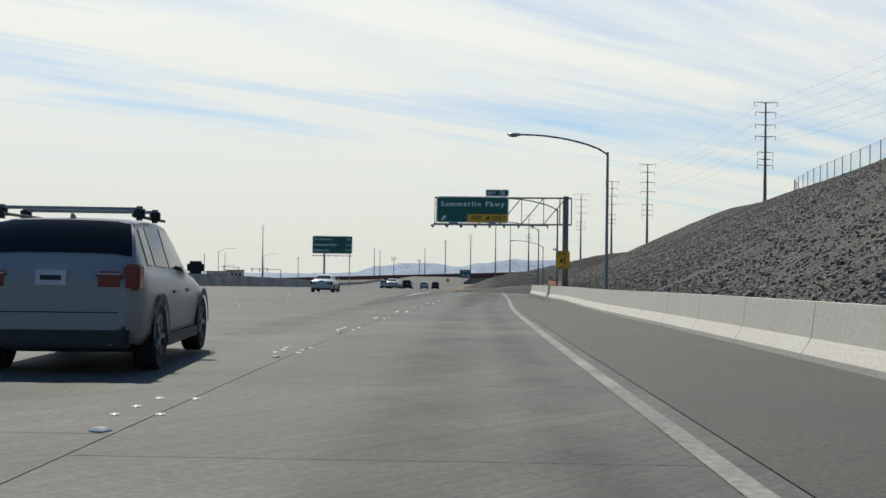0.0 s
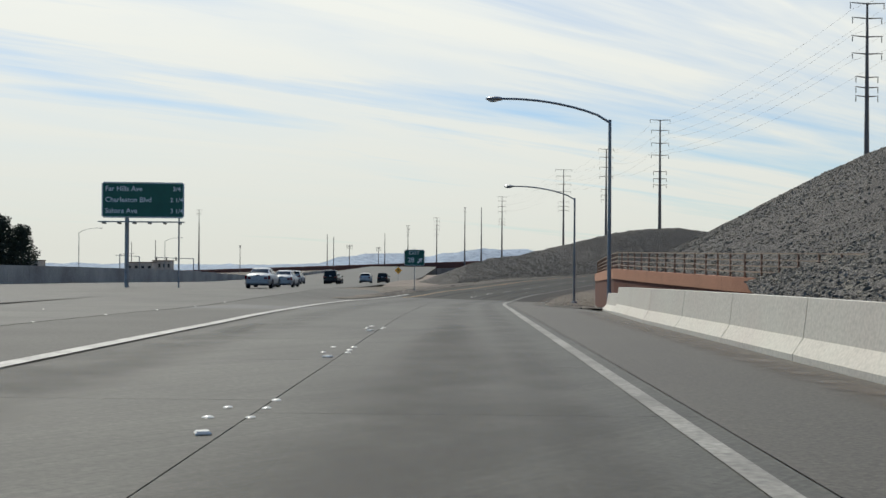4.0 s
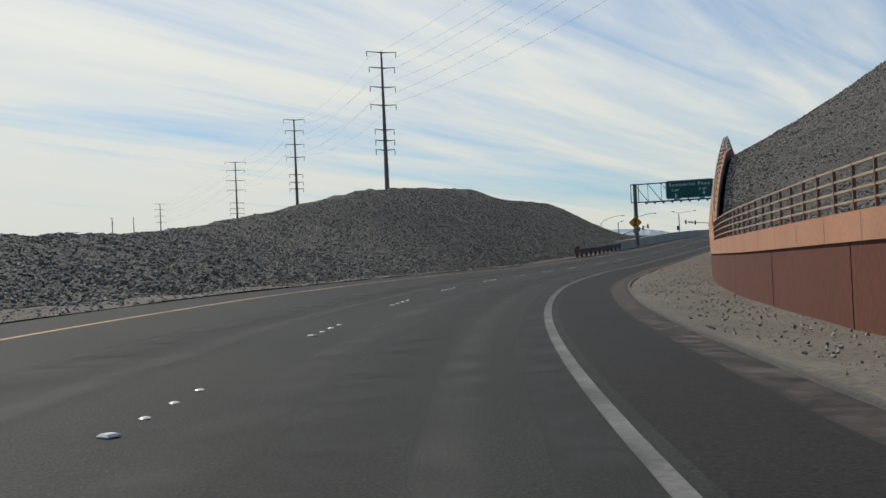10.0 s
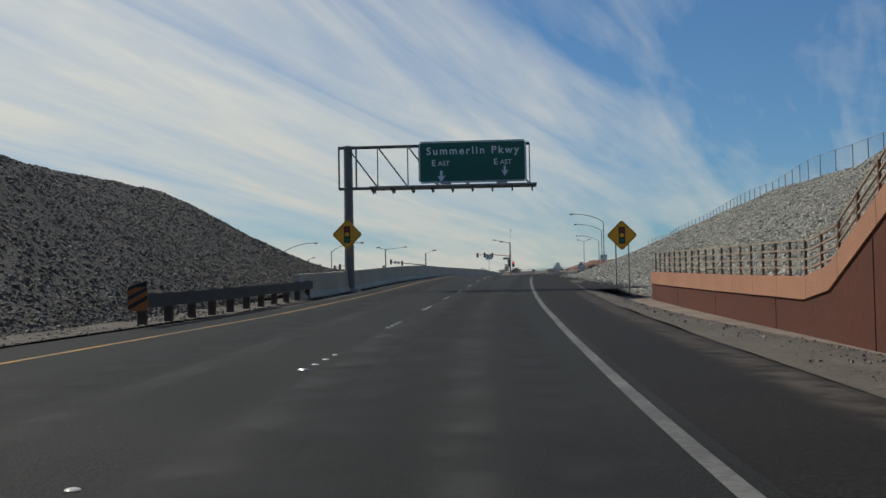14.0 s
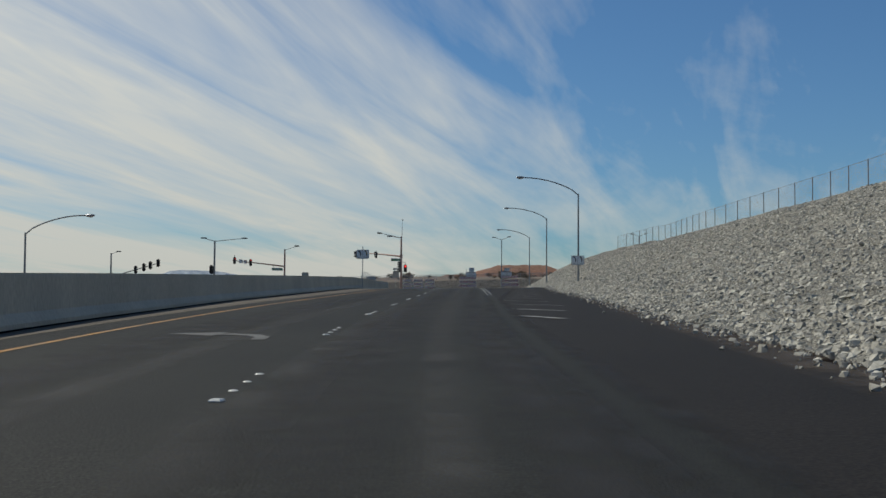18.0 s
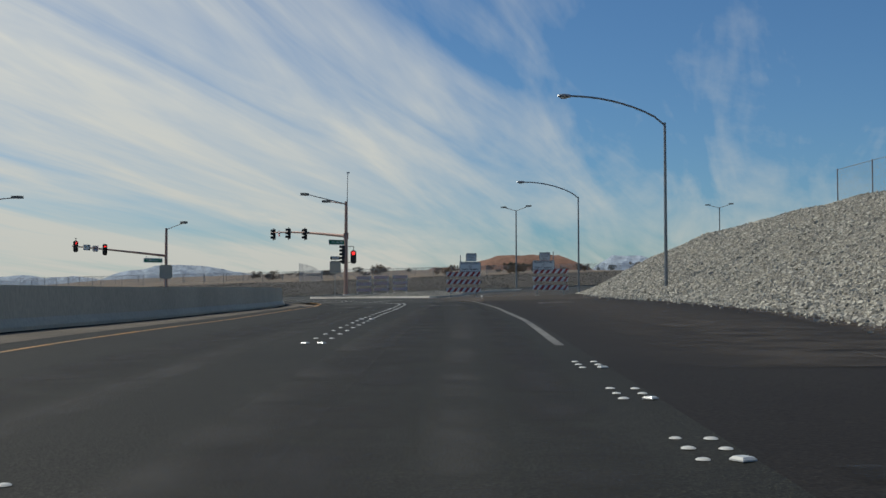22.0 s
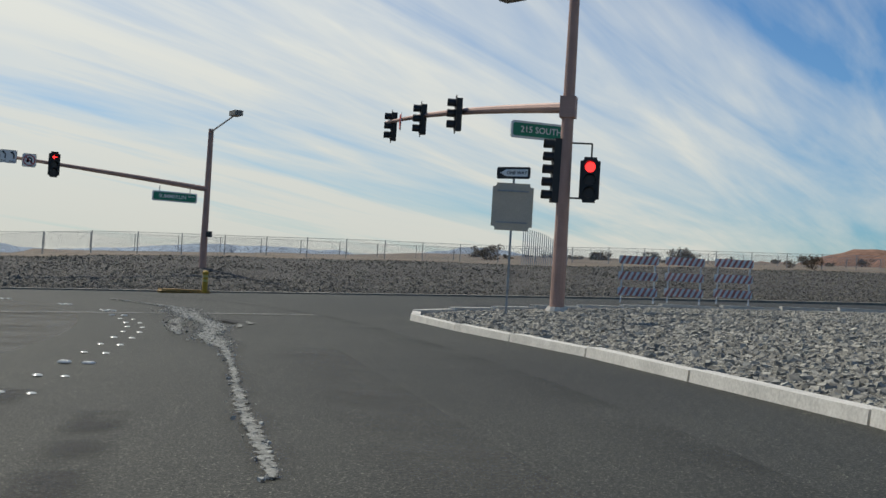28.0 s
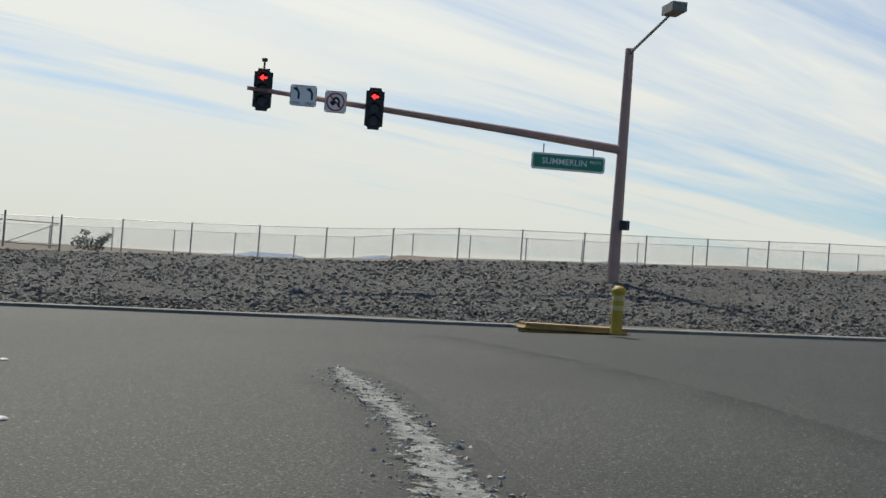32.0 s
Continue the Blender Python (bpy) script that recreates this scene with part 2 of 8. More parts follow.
WHITE = mat("white road paint", (0.36, 0.35, 0.32), 0.6, var=0.4, scale=1.2, fine=12, tint=(0.17, 0.165, 0.15))
EDGEPALE = mat("pale edge paint", (0.21, 0.205, 0.18), 0.7, var=0.45, scale=0.9, fine=14, tint=(0.11, 0.105, 0.092))
EDGEPAINT = mat("dusty edge paint", (0.1472, 0.1435, 0.1266), 0.7, var=0.45, scale=0.9, fine=14, tint=(0.07728, 0.0736, 0.06477))
WORNWHITE = mat("worn white marking", (0.22, 0.215, 0.2), 0.7, var=0.5, scale=1.5, fine=14, tint=(0.10, 0.098, 0.092))
YELLOW = mat("yellow road paint", (0.45, 0.21, 0.03), 0.6, var=0.35, scale=1.0, fine=12, tint=(0.2, 0.13, 0.05))
DIRT = mat("desert dirt", (0.1232, 0.1037, 0.0782), 0.95, var=0.4, scale=0.45, fine=9, bump=0.9, dist=0.05, tint=(0.0748, 0.0629, 0.0476))
DESERT = mat("desert ground", (0.2, 0.155, 0.12), 0.95, var=0.35, scale=0.02, fine=0.6, bump=0.8, dist=0.2, tint=(0.13, 0.105, 0.083))
ROCKBED = mat("dark rock bed", (0.108, 0.098, 0.084), 0.95, var=0.45, scale=0.5, fine=7, bump=1.0, dist=0.1, tint=(0.072, 0.064, 0.055))
PALEBED = mat("pale rock bed", (0.2873, 0.2729, 0.2278), 0.95, var=0.45, scale=0.5, fine=7, bump=1.0, dist=0.1, tint=(0.2052, 0.1949, 0.159))
ROCK = mat("dark rock", (0.1629, 0.1472, 0.1171), 0.9, var=0.3, scale=3, fine=20, each=0.5)
PALEROCK = mat("pale rock", (0.4256, 0.4043, 0.3405), 0.9, var=0.3, scale=3, fine=20, each=0.4)
WALLRED = mat("red brown wall", (0.108, 0.027, 0.0108), 0.85, var=0.3, scale=0.35, fine=10, stretch=(1, 1, 0.55), tint=(0.0855, 0.0225, 0.0099))
WALLPEACH = mat("peach coping", (0.45, 0.216, 0.126), 0.85, var=0.15, scale=0.6, fine=14)
RAILING = mat("rust railing", (0.22, 0.12, 0.075), 0.6, 0.2, var=0.25)
RAILPALE = mat("dusty tan rail paint", (0.42, 0.32, 0.23), 0.6, 0.1, var=0.25)
OLDSTEEL = mat("weathered guardrail steel", (0.075, 0.072, 0.066), 0.6, 0.4, var=0.3, scale=2)
GALV = mat("galvanised steel", (0.33, 0.34, 0.35), 0.45, 0.7, var=0.2, scale=3)
POLESTEEL = mat("lamp pole steel", (0.24, 0.26, 0.27), 0.5, 0.5, var=0.15, scale=2)
PYLON = mat("weathered pylon steel", (0.17, 0.155, 0.145), 0.7, 0.3, var=0.2)
GANTRY = mat("gantry steel", (0.19, 0.19, 0.175), 0.55, 0.4, var=0.2, scale=3)
GREEN = mat("sign green", (0.012, 0.12, 0.075), 0.45, var=0.15, scale=1.5, bump=0.05)
SIGNWHITE = mat("sign white", (0.78, 0.79, 0.77), 0.45, var=0.06, bump=0.03)
SIGNYELLOW = mat("sign yellow", (1.0, 0.44, 0.012), 0.45, var=0.08, bump=0.03)
SIGNBLACK = mat("sign black", (0.015, 0.015, 0.015), 0.5, var=0.1, bump=0)
SIGNRED = mat("sign red", (0.55, 0.03, 0.025), 0.45, var=0.08, bump=0)
MARKER = mat("white ceramic marker", (0.62, 0.61, 0.55), 0.25, var=0.1, fine=12)
BRIDGERED = mat("far bridge wall", (0.14, 0.065, 0.05), 0.9, var=0.2, scale=0.05)
FENCE = mat("fence wire", (0.26, 0.265, 0.27), 0.5, 0.6, var=0.1)
BARK = mat("bark", (0.09, 0.065, 0.048), 0.9, var=0.3, scale=4)
WOOD = mat("guardrail post", (0.12, 0.085, 0.06), 0.9, var=0.3, scale=5)


SCRUB = mat("dry scrub ground", (0.20, 0.15, 0.105), 0.95, var=0.5, scale=0.25, fine=2.5, bump=1.0, dist=0.15, tint=(0.10, 0.082, 0.06))


def speckled(m, size, amount):
    """Bright and dark grains of stone, scattered through the surface."""
    nt = m.node_tree
    b = nt.nodes["Principled BSDF"]
    tc, n, r, sc = nt.nodes.new("ShaderNodeTexCoord"), nt.nodes.new("ShaderNodeTexNoise"), nt.nodes.new("ShaderNodeMapRange"), nt.nodes.new("ShaderNodeVectorMath")
    n.inputs["Scale"].default_value, n.inputs["Detail"].default_value, n.inputs["Roughness"].default_value = 1 / size, 2.0, 0.7
    nt.links.new(tc.outputs["Object"], n.inputs["Vector"])
    r.inputs["From Min"].default_value, r.inputs["From Max"].default_value = 0.34, 0.68
    r.inputs["To Min"].default_value, r.inputs["To Max"].default_value = 1 - amount, 1 + amount * 1.25
    nt.links.new(n.outputs["Fac"], r.inputs["Value"])
    sc.operation = "SCALE"
    nt.links.new(b.inputs["Base Color"].links[0].from_socket, sc.inputs[0])
    nt.links.new(r.outputs[0], sc.inputs["Scale"])
    nt.links.new(sc.outputs[0], b.inputs["Base Color"])


speckled(CROSSPAVE, 0.03, 0.45)
speckled(CROSSPAVE, 0.0085, 0.95)
speckled(ASPHALT, 0.03, 0.4)
speckled(ASPHALT, 0.0085, 0.7)


def painted_glints(m, size, gain):
    """Scattered pale grains, with sun glints put into the colour."""
    nt = m.node_tree
    b = nt.nodes["Principled BSDF"]
    tc, n, r, sc = nt.nodes.new("ShaderNodeTexCoord"), nt.nodes.new("ShaderNodeTexNoise"), nt.nodes.new("ShaderNodeMapRange"), nt.nodes.new("ShaderNodeVectorMath")
    n.inputs["Scale"].default_value, n.inputs["Detail"].default_value = 1 / size, 1.0
    nt.links.new(tc.outputs["Object"], n.inputs["Vector"])
    r.inputs["From Min"].default_value, r.inputs["From Max"].default_value = 0.58, 0.72
    r.inputs["To Min"].default_value, r.inputs["To Max"].default_value = 1.0, gain
    nt.links.new(n.outputs["Fac"], r.inputs["Value"])
    sc.operation = "SCALE"
    nt.links.new(b.inputs["Base Color"].links[0].from_socket, sc.inputs[0])
    nt.links.new(r.outputs[0], sc.inputs["Scale"])
    nt.links.new(sc.outputs[0], b.inputs["Base Color"])


painted_glints(CROSSPAVE, 0.016, 5.0)
painted_glints(ASPHALT, 0.014, 2.6)
speckled(SHOULDER, 0.03, 0.5)
speckled(OLDSHOULDER, 0.04, 0.3)
speckled(CONCRETE, 0.05, 0.2)
speckled(GORE, 0.05, 0.25)


def grooved(m, pitch, turn, amount):
    """Fine grooves raked along the road."""
    nt = m.node_tree
    b = nt.nodes["Principled BSDF"]
    tc, mp, wv, r, sc = nt.nodes.new("ShaderNodeTexCoord"), nt.nodes.new("ShaderNodeMapping"), nt.nodes.new("ShaderNodeTexNoise"), nt.nodes.new("ShaderNodeMapRange"), nt.nodes.new("ShaderNodeVectorMath")
    mp.inputs["Rotation"].default_value = (0, 0, radians(turn))
    mp.inputs["Scale"].default_value = (1 / pitch, 0.12, 1)
    nt.links.new(tc.outputs["Object"], mp.inputs[0])
    wv.inputs["Scale"].default_value, wv.inputs["Detail"].default_value, wv.inputs["Roughness"].default_value = 1.0, 3.0, 0.6
    nt.links.new(mp.outputs[0], wv.inputs["Vector"])
    r.inputs["From Min"].default_value, r.inputs["From Max"].default_value = 0.3, 0.7
    r.inputs["To Min"].default_value, r.inputs["To Max"].default_value = 1 - amount, 1 + amount
    nt.links.new(wv.outputs["Fac"], r.inputs["Value"])
    sc.operation = "SCALE"
    nt.links.new(b.inputs["Base Color"].links[0].from_socket, sc.inputs[0])
    nt.links.new(r.outputs[0], sc.inputs["Scale"])
    nt.links.new(sc.outputs[0], b.inputs["Base Color"])


grooved(CONCRETE, 0.035, -37.4, 0.2)
grooved(CONCRETE, 0.55, -37.4, 0.13)


def graded_along(m, turn, rows):
    """The paving darkens in stretches along the road, by (distance, factor) rows."""
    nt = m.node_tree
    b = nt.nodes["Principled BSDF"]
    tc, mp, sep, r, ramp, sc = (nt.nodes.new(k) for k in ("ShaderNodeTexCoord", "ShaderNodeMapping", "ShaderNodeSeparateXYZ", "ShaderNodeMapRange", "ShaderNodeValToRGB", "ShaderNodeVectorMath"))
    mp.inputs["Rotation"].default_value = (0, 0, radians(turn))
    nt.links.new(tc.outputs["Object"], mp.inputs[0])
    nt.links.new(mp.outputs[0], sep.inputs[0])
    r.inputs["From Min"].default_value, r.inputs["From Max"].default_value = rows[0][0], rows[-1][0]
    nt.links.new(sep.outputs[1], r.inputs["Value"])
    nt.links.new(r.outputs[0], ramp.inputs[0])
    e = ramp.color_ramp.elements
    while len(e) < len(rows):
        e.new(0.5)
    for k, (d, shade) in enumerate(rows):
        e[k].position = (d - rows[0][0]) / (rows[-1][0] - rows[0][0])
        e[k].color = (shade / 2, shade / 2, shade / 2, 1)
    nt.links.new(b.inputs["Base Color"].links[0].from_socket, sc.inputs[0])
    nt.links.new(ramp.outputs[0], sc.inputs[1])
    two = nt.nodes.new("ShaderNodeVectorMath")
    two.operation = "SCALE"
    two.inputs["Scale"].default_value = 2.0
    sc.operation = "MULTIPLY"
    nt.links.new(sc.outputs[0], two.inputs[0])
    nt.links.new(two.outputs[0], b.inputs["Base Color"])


# paler at the drive's start, darker further along
graded_along(CONCRETE, -37.4, [(-330, 1.1), (-303, 1.05), (-264, 0.76), (-215, 0.74), (-183, 0.66), (-150, 0.56)])


def pebbled(m, size, dark):
    """Stones packed side by side: a shade for each one and dark joints between."""
    nt = m.node_tree
    b = nt.nodes["Principled BSDF"]
    tc, vo, ed = nt.nodes.new("ShaderNodeTexCoord"), nt.nodes.new("ShaderNodeTexVoronoi"), nt.nodes.new("ShaderNodeTexVoronoi")
    ed.feature = "DISTANCE_TO_EDGE"
    for n in (vo, ed):
        n.inputs["Scale"].default_value = 1 / size
        nt.links.new(tc.outputs["Object"], n.inputs["Vector"])
    hs = nt.nodes.new("ShaderNodeSeparateColor")
    nt.links.new(vo.outputs["Color"], hs.inputs[0])
    lo, hi = nt.nodes.new("ShaderNodeMapRange"), nt.nodes.new("ShaderNodeMapRange")
    lo.inputs["To Min"].default_value, lo.inputs["To Max"].default_value = 0.5, 1.6
    nt.links.new(hs.outputs[0], lo.inputs["Value"])
    hi.inputs["From Max"].default_value, hi.inputs["To Min"].default_value = 0.16, dark
    nt.links.new(ed.outputs["Distance"], hi.inputs["Value"])
    mu = nt.nodes.new("ShaderNodeMath")
    mu.operation = "MULTIPLY"
    nt.links.new(lo.outputs[0], mu.inputs[0])
    nt.links.new(hi.outputs[0], mu.inputs[1])
    sc = nt.nodes.new("ShaderNodeVectorMath")
    sc.operation = "SCALE"
    nt.links.new(b.inputs["Base Color"].links[0].from_socket, sc.inputs[0])
    nt.links.new(mu.outputs[0], sc.inputs["Scale"])
    nt.links.new(sc.outputs[0], b.inputs["Base Color"])
    bp = nt.nodes["Bump"]
    bp.inputs["Distance"].default_value = size * 0.5
    nt.links.new(hi.outputs[0], bp.inputs["Height"])


pebbled(ROCKBED, 0.085, 0.4)
pebbled(PALEBED, 0.085, 0.4)


# ---- builders ----
def mesh_of(name, verts, faces, material, smooth=False):
    me = bpy.data.meshes.new(name)
    me.from_pydata([tuple(map(float, v)) for v in verts], [], [tuple(map(int, f)) for f in faces])
    me.materials.append(material)
    if smooth:
        me.shade_smooth()
    else:
        me.shade_flat()
    return me


def grid_faces(n, m, closed=False):
    a = np.arange(n - 1)[:, None] * m
    b = np.arange(m if closed else m - 1)[None, :]
    c = (b + 1) % m
    return np.stack([a + b, a + c, a + m + c, a + m + b], -1).reshape(-1, 4)


def setting(name, me, label, category):
    return tagged(new(name, me), label, category, kind="structure")


def child(ob, parent):
    ob.parent = parent
    return ob


def part(name, bm, material, parent, label=""):
    me = bpy.data.meshes.new(name)
    bm.to_mesh(me)
    bm.free()
    me.materials.append(material)
    ob = child(new(name, me), parent)
    return tagged(ob, label) if label else ob


def strip_mesh(name, s, d0, d1, h, material, n=2, h1=None):
    """A flat band along the line, from d0 to d1."""
    s = np.asarray(s, float)
    w = np.linspace(0, 1, n)[None, :]
    d = np.broadcast_to(d0, s.shape)[:, None] * (1 - w) + np.broadcast_to(d1, s.shape)[:, None] * w
    hh = np.broadcast_to(h, s.shape)[:, None] * (1 - w) + np.broadcast_to(h if h1 is None else h1, s.shape)[:, None] * w
    v = at(s[:, None], d, hh).reshape(-1, 3)
    return mesh_of(name, v, grid_faces(len(s), n)[:, ::-1], material)


def sweep_mesh(name, s, section, material, caps=True):
    """A closed section, rows of (d, h) for each station, swept along the line. section: (n, m, 2)."""
    s = np.asarray(s, float)
    sec = np.broadcast_to(section, (len(s), *np.shape(section)[-2:]))
    v = at(s[:, None], sec[..., 0], sec[..., 1]).reshape(-1, 3)
    n, m = sec.shape[:2]
    f = [tuple(q) for q in grid_faces(n, m, True)]
    if caps:
        f += [tuple(range(m))[::-1], tuple(range((n - 1) * m, n * m))]
    return mesh_of(name, v, f, material)


def box(bm, x0, x1, y0, y1, z0, z1, m=None):
    ret = bmesh.ops.create_cube(bm, size=1.0)
    t = Matrix.Translation(((x0 + x1) / 2, (y0 + y1) / 2, (z0 + z1) / 2)) @ Matrix.Diagonal((x1 - x0, y1 - y0, z1 - z0, 1))
    bmesh.ops.transform(bm, matrix=(m @ t) if m else t, verts=ret["verts"])
    return ret["verts"]


def rod(bm, a, b, r0, r1=None, n=8):
    """A tapered round bar from a to b."""
    a, b = Vector(a), Vector(b)
    q = (b - a).to_track_quat("Z", "Y").to_matrix().to_4x4()
    ret = bmesh.ops.create_cone(bm, cap_ends=True, segments=n, radius1=r0, radius2=r0 if r1 is None else r1, depth=(b - a).length)
    bmesh.ops.transform(bm, matrix=Matrix.Translation((a + b) / 2) @ q, verts=ret["verts"])
    return ret["verts"]


def tube(bm, pts, radii, n=10):
    """One bent tube through the points."""
    p = [Vector(q) for q in pts]
    rings = []
    for k, c in enumerate(p):
        d = (p[min(k + 1, len(p) - 1)] - p[max(k - 1, 0)]).normalized()
        m = d.to_track_quat("Z", "Y").to_matrix()
        rings.append([bm.verts.new(c + m @ Vector((radii[k] * math.cos(6.28319 * i / n), radii[k] * math.sin(6.28319 * i / n), 0))) for i in range(n)])
    for a, b in zip(rings, rings[1:]):
        for i in range(n):
            bm.faces.new((a[i], a[(i + 1) % n], b[(i + 1) % n], b[i]))
    bm.faces.new(rings[0][::-1])
    bm.faces.new(rings[-1])


def bm_new():
    return bmesh.new()


def empty(name, m, label, category, group=""):
    e = new(name)
    e.empty_display_size = 0.2
    e.matrix_world = m
    return tagged(e, label, category, group)


def spot(s, d, h=0.0, turn=0.0):
    """The pose of a thing at station s, d to the right: its x to the right of the road, its y along it."""
    p = at(s, d, h)
    return pose(p[0], p[1], p[2], 0, 0, road_yaw(s) + turn)


def rock_field(name, places, sizes, material, label, category, flat=0.75, seed=1):
    """Loose rocks at the places, joined into one thing."""
    rng = np.random.default_rng(seed)
    # broken stones: a rough four-sided foot, sunk in, and a three-cornered top
    foot = np.array([(math.cos(a), math.sin(a), -0.75) for a in (0.3, 1.9, 3.4, 4.9)])
    head = np.array([(0.72 * math.cos(a), 0.72 * math.sin(a), 0.55) for a in (1.0, 3.0, 5.2)])
    base = np.concatenate([foot, head])
    tri = np.array([(0, 1, 4), (1, 5, 4), (1, 2, 5), (2, 3, 6), (2, 6, 5), (3, 0, 6), (0, 4, 6), (4, 5, 6)])
    kinds = np.stack([base + rng.normal(0, 0.2, base.shape) for _ in range(24)])
    n = len(places)
    yaw, tilt, turn = rng.uniform(0, 6.283, n), rng.normal(0, 0.42, n), rng.uniform(0, 6.283, n)
    zero, one = np.zeros(n), np.ones(n)

    def about_z(a):
        return np.stack([np.cos(a), -np.sin(a), zero, np.sin(a), np.cos(a), zero, zero, zero, one], -1).reshape(n, 3, 3)

    lean = np.stack([one, zero, zero, zero, np.cos(tilt), -np.sin(tilt), zero, np.sin(tilt), np.cos(tilt)], -1).reshape(n, 3, 3)
    rot = about_z(yaw) @ lean @ about_z(turn)
    v = kinds[rng.integers(0, len(kinds), n)] * sizes[:, None, None] * np.stack([one, 0.6 + 0.4 * rng.random(n), 0.75 + 0.5 * rng.random(n)], -1)[:, None, :]
    v = np.einsum("nij,nkj->nki", rot, v)
    v[..., 2] *= flat
    v = (v + places[:, None, :]).reshape(-1, 3)
    f = (tri[None] + (np.arange(n) * len(base))[:, None, None]).reshape(-1, 3)
    me = bpy.data.meshes.new(name)
    me.vertices.add(len(v))
    me.vertices.foreach_set("co", v.ravel().astype(np.float32))
    me.loops.add(f.size)
    me.loops.foreach_set("vertex_index", f.ravel().astype(np.int32))
    me.polygons.add(len(f))
    me.polygons.foreach_set("loop_start", (np.arange(len(f)) * 3).astype(np.int32))
    me.update(calc_edges=True)
    me.shade_flat()
    me.materials.append(material)
    return tagged(new(name, me), label, category, kind="stuff")


def fbm(x, y, size, seed=0.0):
    return np.array([noise.fractal((float(a) / size, float(b) / size, seed), 1.0, 2.0, 3) for a, b in zip(np.ravel(x), np.ravel(y))]).reshape(np.shape(x))


# ---- the plan: profiles along the line ----
EDGE = [(-60, 1.5), (0, 1.5), (60, 1.62), (100, 1.53), (137, 1.46), (144, 1.38), (150, 1.24), (162, 1.2), (175, 1.13), (185, 1.06), (230, 0.97), (250, 1.05), (262, 1.3), (290, 1.6), (345, 1.65), (375, 1.57), (440, 1.5), (450, 1.58), (460, 1.42), (463, 1.34), (468, 1.14), (473, 0.97), (480, 0.78)]
DOTS = [(-60, -2.5), (20, -2.5), (55, -2.1), (75, -1.75), (125, -1.98), (137, -2.25), (150, -2.5), (156, -2.5), (161.5, -2.37), (168, -2.12), (190, -2.1), (230, -2.45), (260, -2.2), (293, -1.8), (345, -1.65), (372, -1.9), (420, -2.27), (450, -2.45), (475, -2.7), (486, -3.2)]
YEL = [(150, -6.2), (165, -5.7), (190, -6.1), (235, -6.5), (262, -6.65), (297, -5.6), (345, -5.2), (380, -6.1), (420, -6.3), (457, -6.6), (478, -6.9), (490, -8.0), (498, -9.7)]
KERB = [(126, 4.4), (136, 3.5), (165, 3.45), (184, 3.2), (193, 3.0), (206, 3.1), (230, 3.0), (250, 3.3), (262, 3.43), (275, 3.55), (296, 3.7), (316, 3.9)]
WALL = [(104, 12.5), (114, 11.2), (124.6, 9.2), (142, 6.9), (160, 6.7), (180, 6.6), (210, 6.1), (245, 6.1), (267, 6.8), (290, 7.1), (314, 6.75)]
WALLTOP = [(104, 0.2), (114, 0.9), (124.6, 1.2), (142, 1.9), (167, 2.05), (200, 2.0), (225, 1.6), (242, 1.4), (247, 2.75), (253, 4.45), (261, 6.5), (265, 6.95), (270, 6.4), (274.4, 5.9), (278, 4.9), (282, 3.44), (288, 1.1), (290, 0.85), (314, 0.75)]
TOE = [(-60, 6.0, 0.6), (100, 6.0, 0.5), (110, 6.6, 0.3), (124.6, 9.6, 1.1), (142, 7.3, 1.7), (167, 7.1, 1.75), (200, 6.7, 1.6), (225, 6.5, 1.2), (242, 6.5, 1.2), (247, 6.7, 2.45), (253, 6.9, 4.15), (261, 7.15, 6.15), (265, 7.3, 6.55), (270, 7.4, 6.0), (274.4, 7.45, 5.5), (278, 7.5, 4.5), (282, 7.5, 3.05), (288, 7.6, 0.8), (290, 7.6, 0.6), (314, 7.2, 0.55), (315, 7.3, -0.95), (322, 6.5, -0.65), (332, 5.6, -0.15), (344, 4.6, 0.0), (378, 5.8, 0.0), (387, 6.3, 0.0), (422, 7.0, 0.0), (434, 7.4, 0.0), (455, 8.8, 0.0), (464, 8.8, 0.0), (477, 8.2, 0.0), (485, 8.1, 0.0), (491, 8.3, 0.0), (504, 8.6, 0.0)]
RIDGE = [(-60, 18, 9.0), (45, 18.1, 8.9), (65, 18.5, 8.5), (80, 20, 8.8), (100, 22, 9.4), (125, 23.8, 10.2), (150, 24, 10.2), (175, 22.8, 10.7), (200, 22.7, 10.0), (225, 23.7, 9.9), (245, 23, 9.9), (265, 14.5, 8.0), (290, 14.1, 8.2), (314, 14.1, 7.6), (335, 16.2, 6.8), (360, 16.2, 6.0), (385, 15.2, 6.2), (410, 14.4, 5.8), (435, 12.1, 5.05), (460, 11.0, 5.05), (475, 10.4, 4.95), (485, 8.4, 4.4), (491, 6.9, 3.9), (497, 5.1, 2.95), (501, 3.1, 1.6), (504, 0.8, 0.2)]
MOUND = [(206, 5, 0.1), (212, 6.0, 0.3), (220, 9.3, 1.9), (230, 10.0, 2.75), (240, 11.1, 2.95), (250, 14.0, 3.5), (260, 13.2, 4.65), (270, 10.9, 6.34), (280, 12.0, 6.9), (290, 12.1, 7.15), (300, 11.7, 7.3), (312, 12.9, 6.3), (325, 10.5, 5.4), (338, 9.2, 1.0), (350, 3.3, 0.1)]
PARA = [(307, -7.2), (350, -6.6), (385, -8.6), (428, -9.6), (463, -9.2), (478, -9.0), (490, -10.1), (497, -11.6)]
BANK = [(-60, 0), (124, 0), (150, 0.9), (176, 2.3), (220, 2.6), (246, 1.9), (272, 0.6), (293, 0), (404, 0), (441, -0.5), (457, -1.2), (490, -1.76)]


def col(rows, k, s):
    return np.interp(s, [r[0] for r in rows], [r[k] for r in rows])


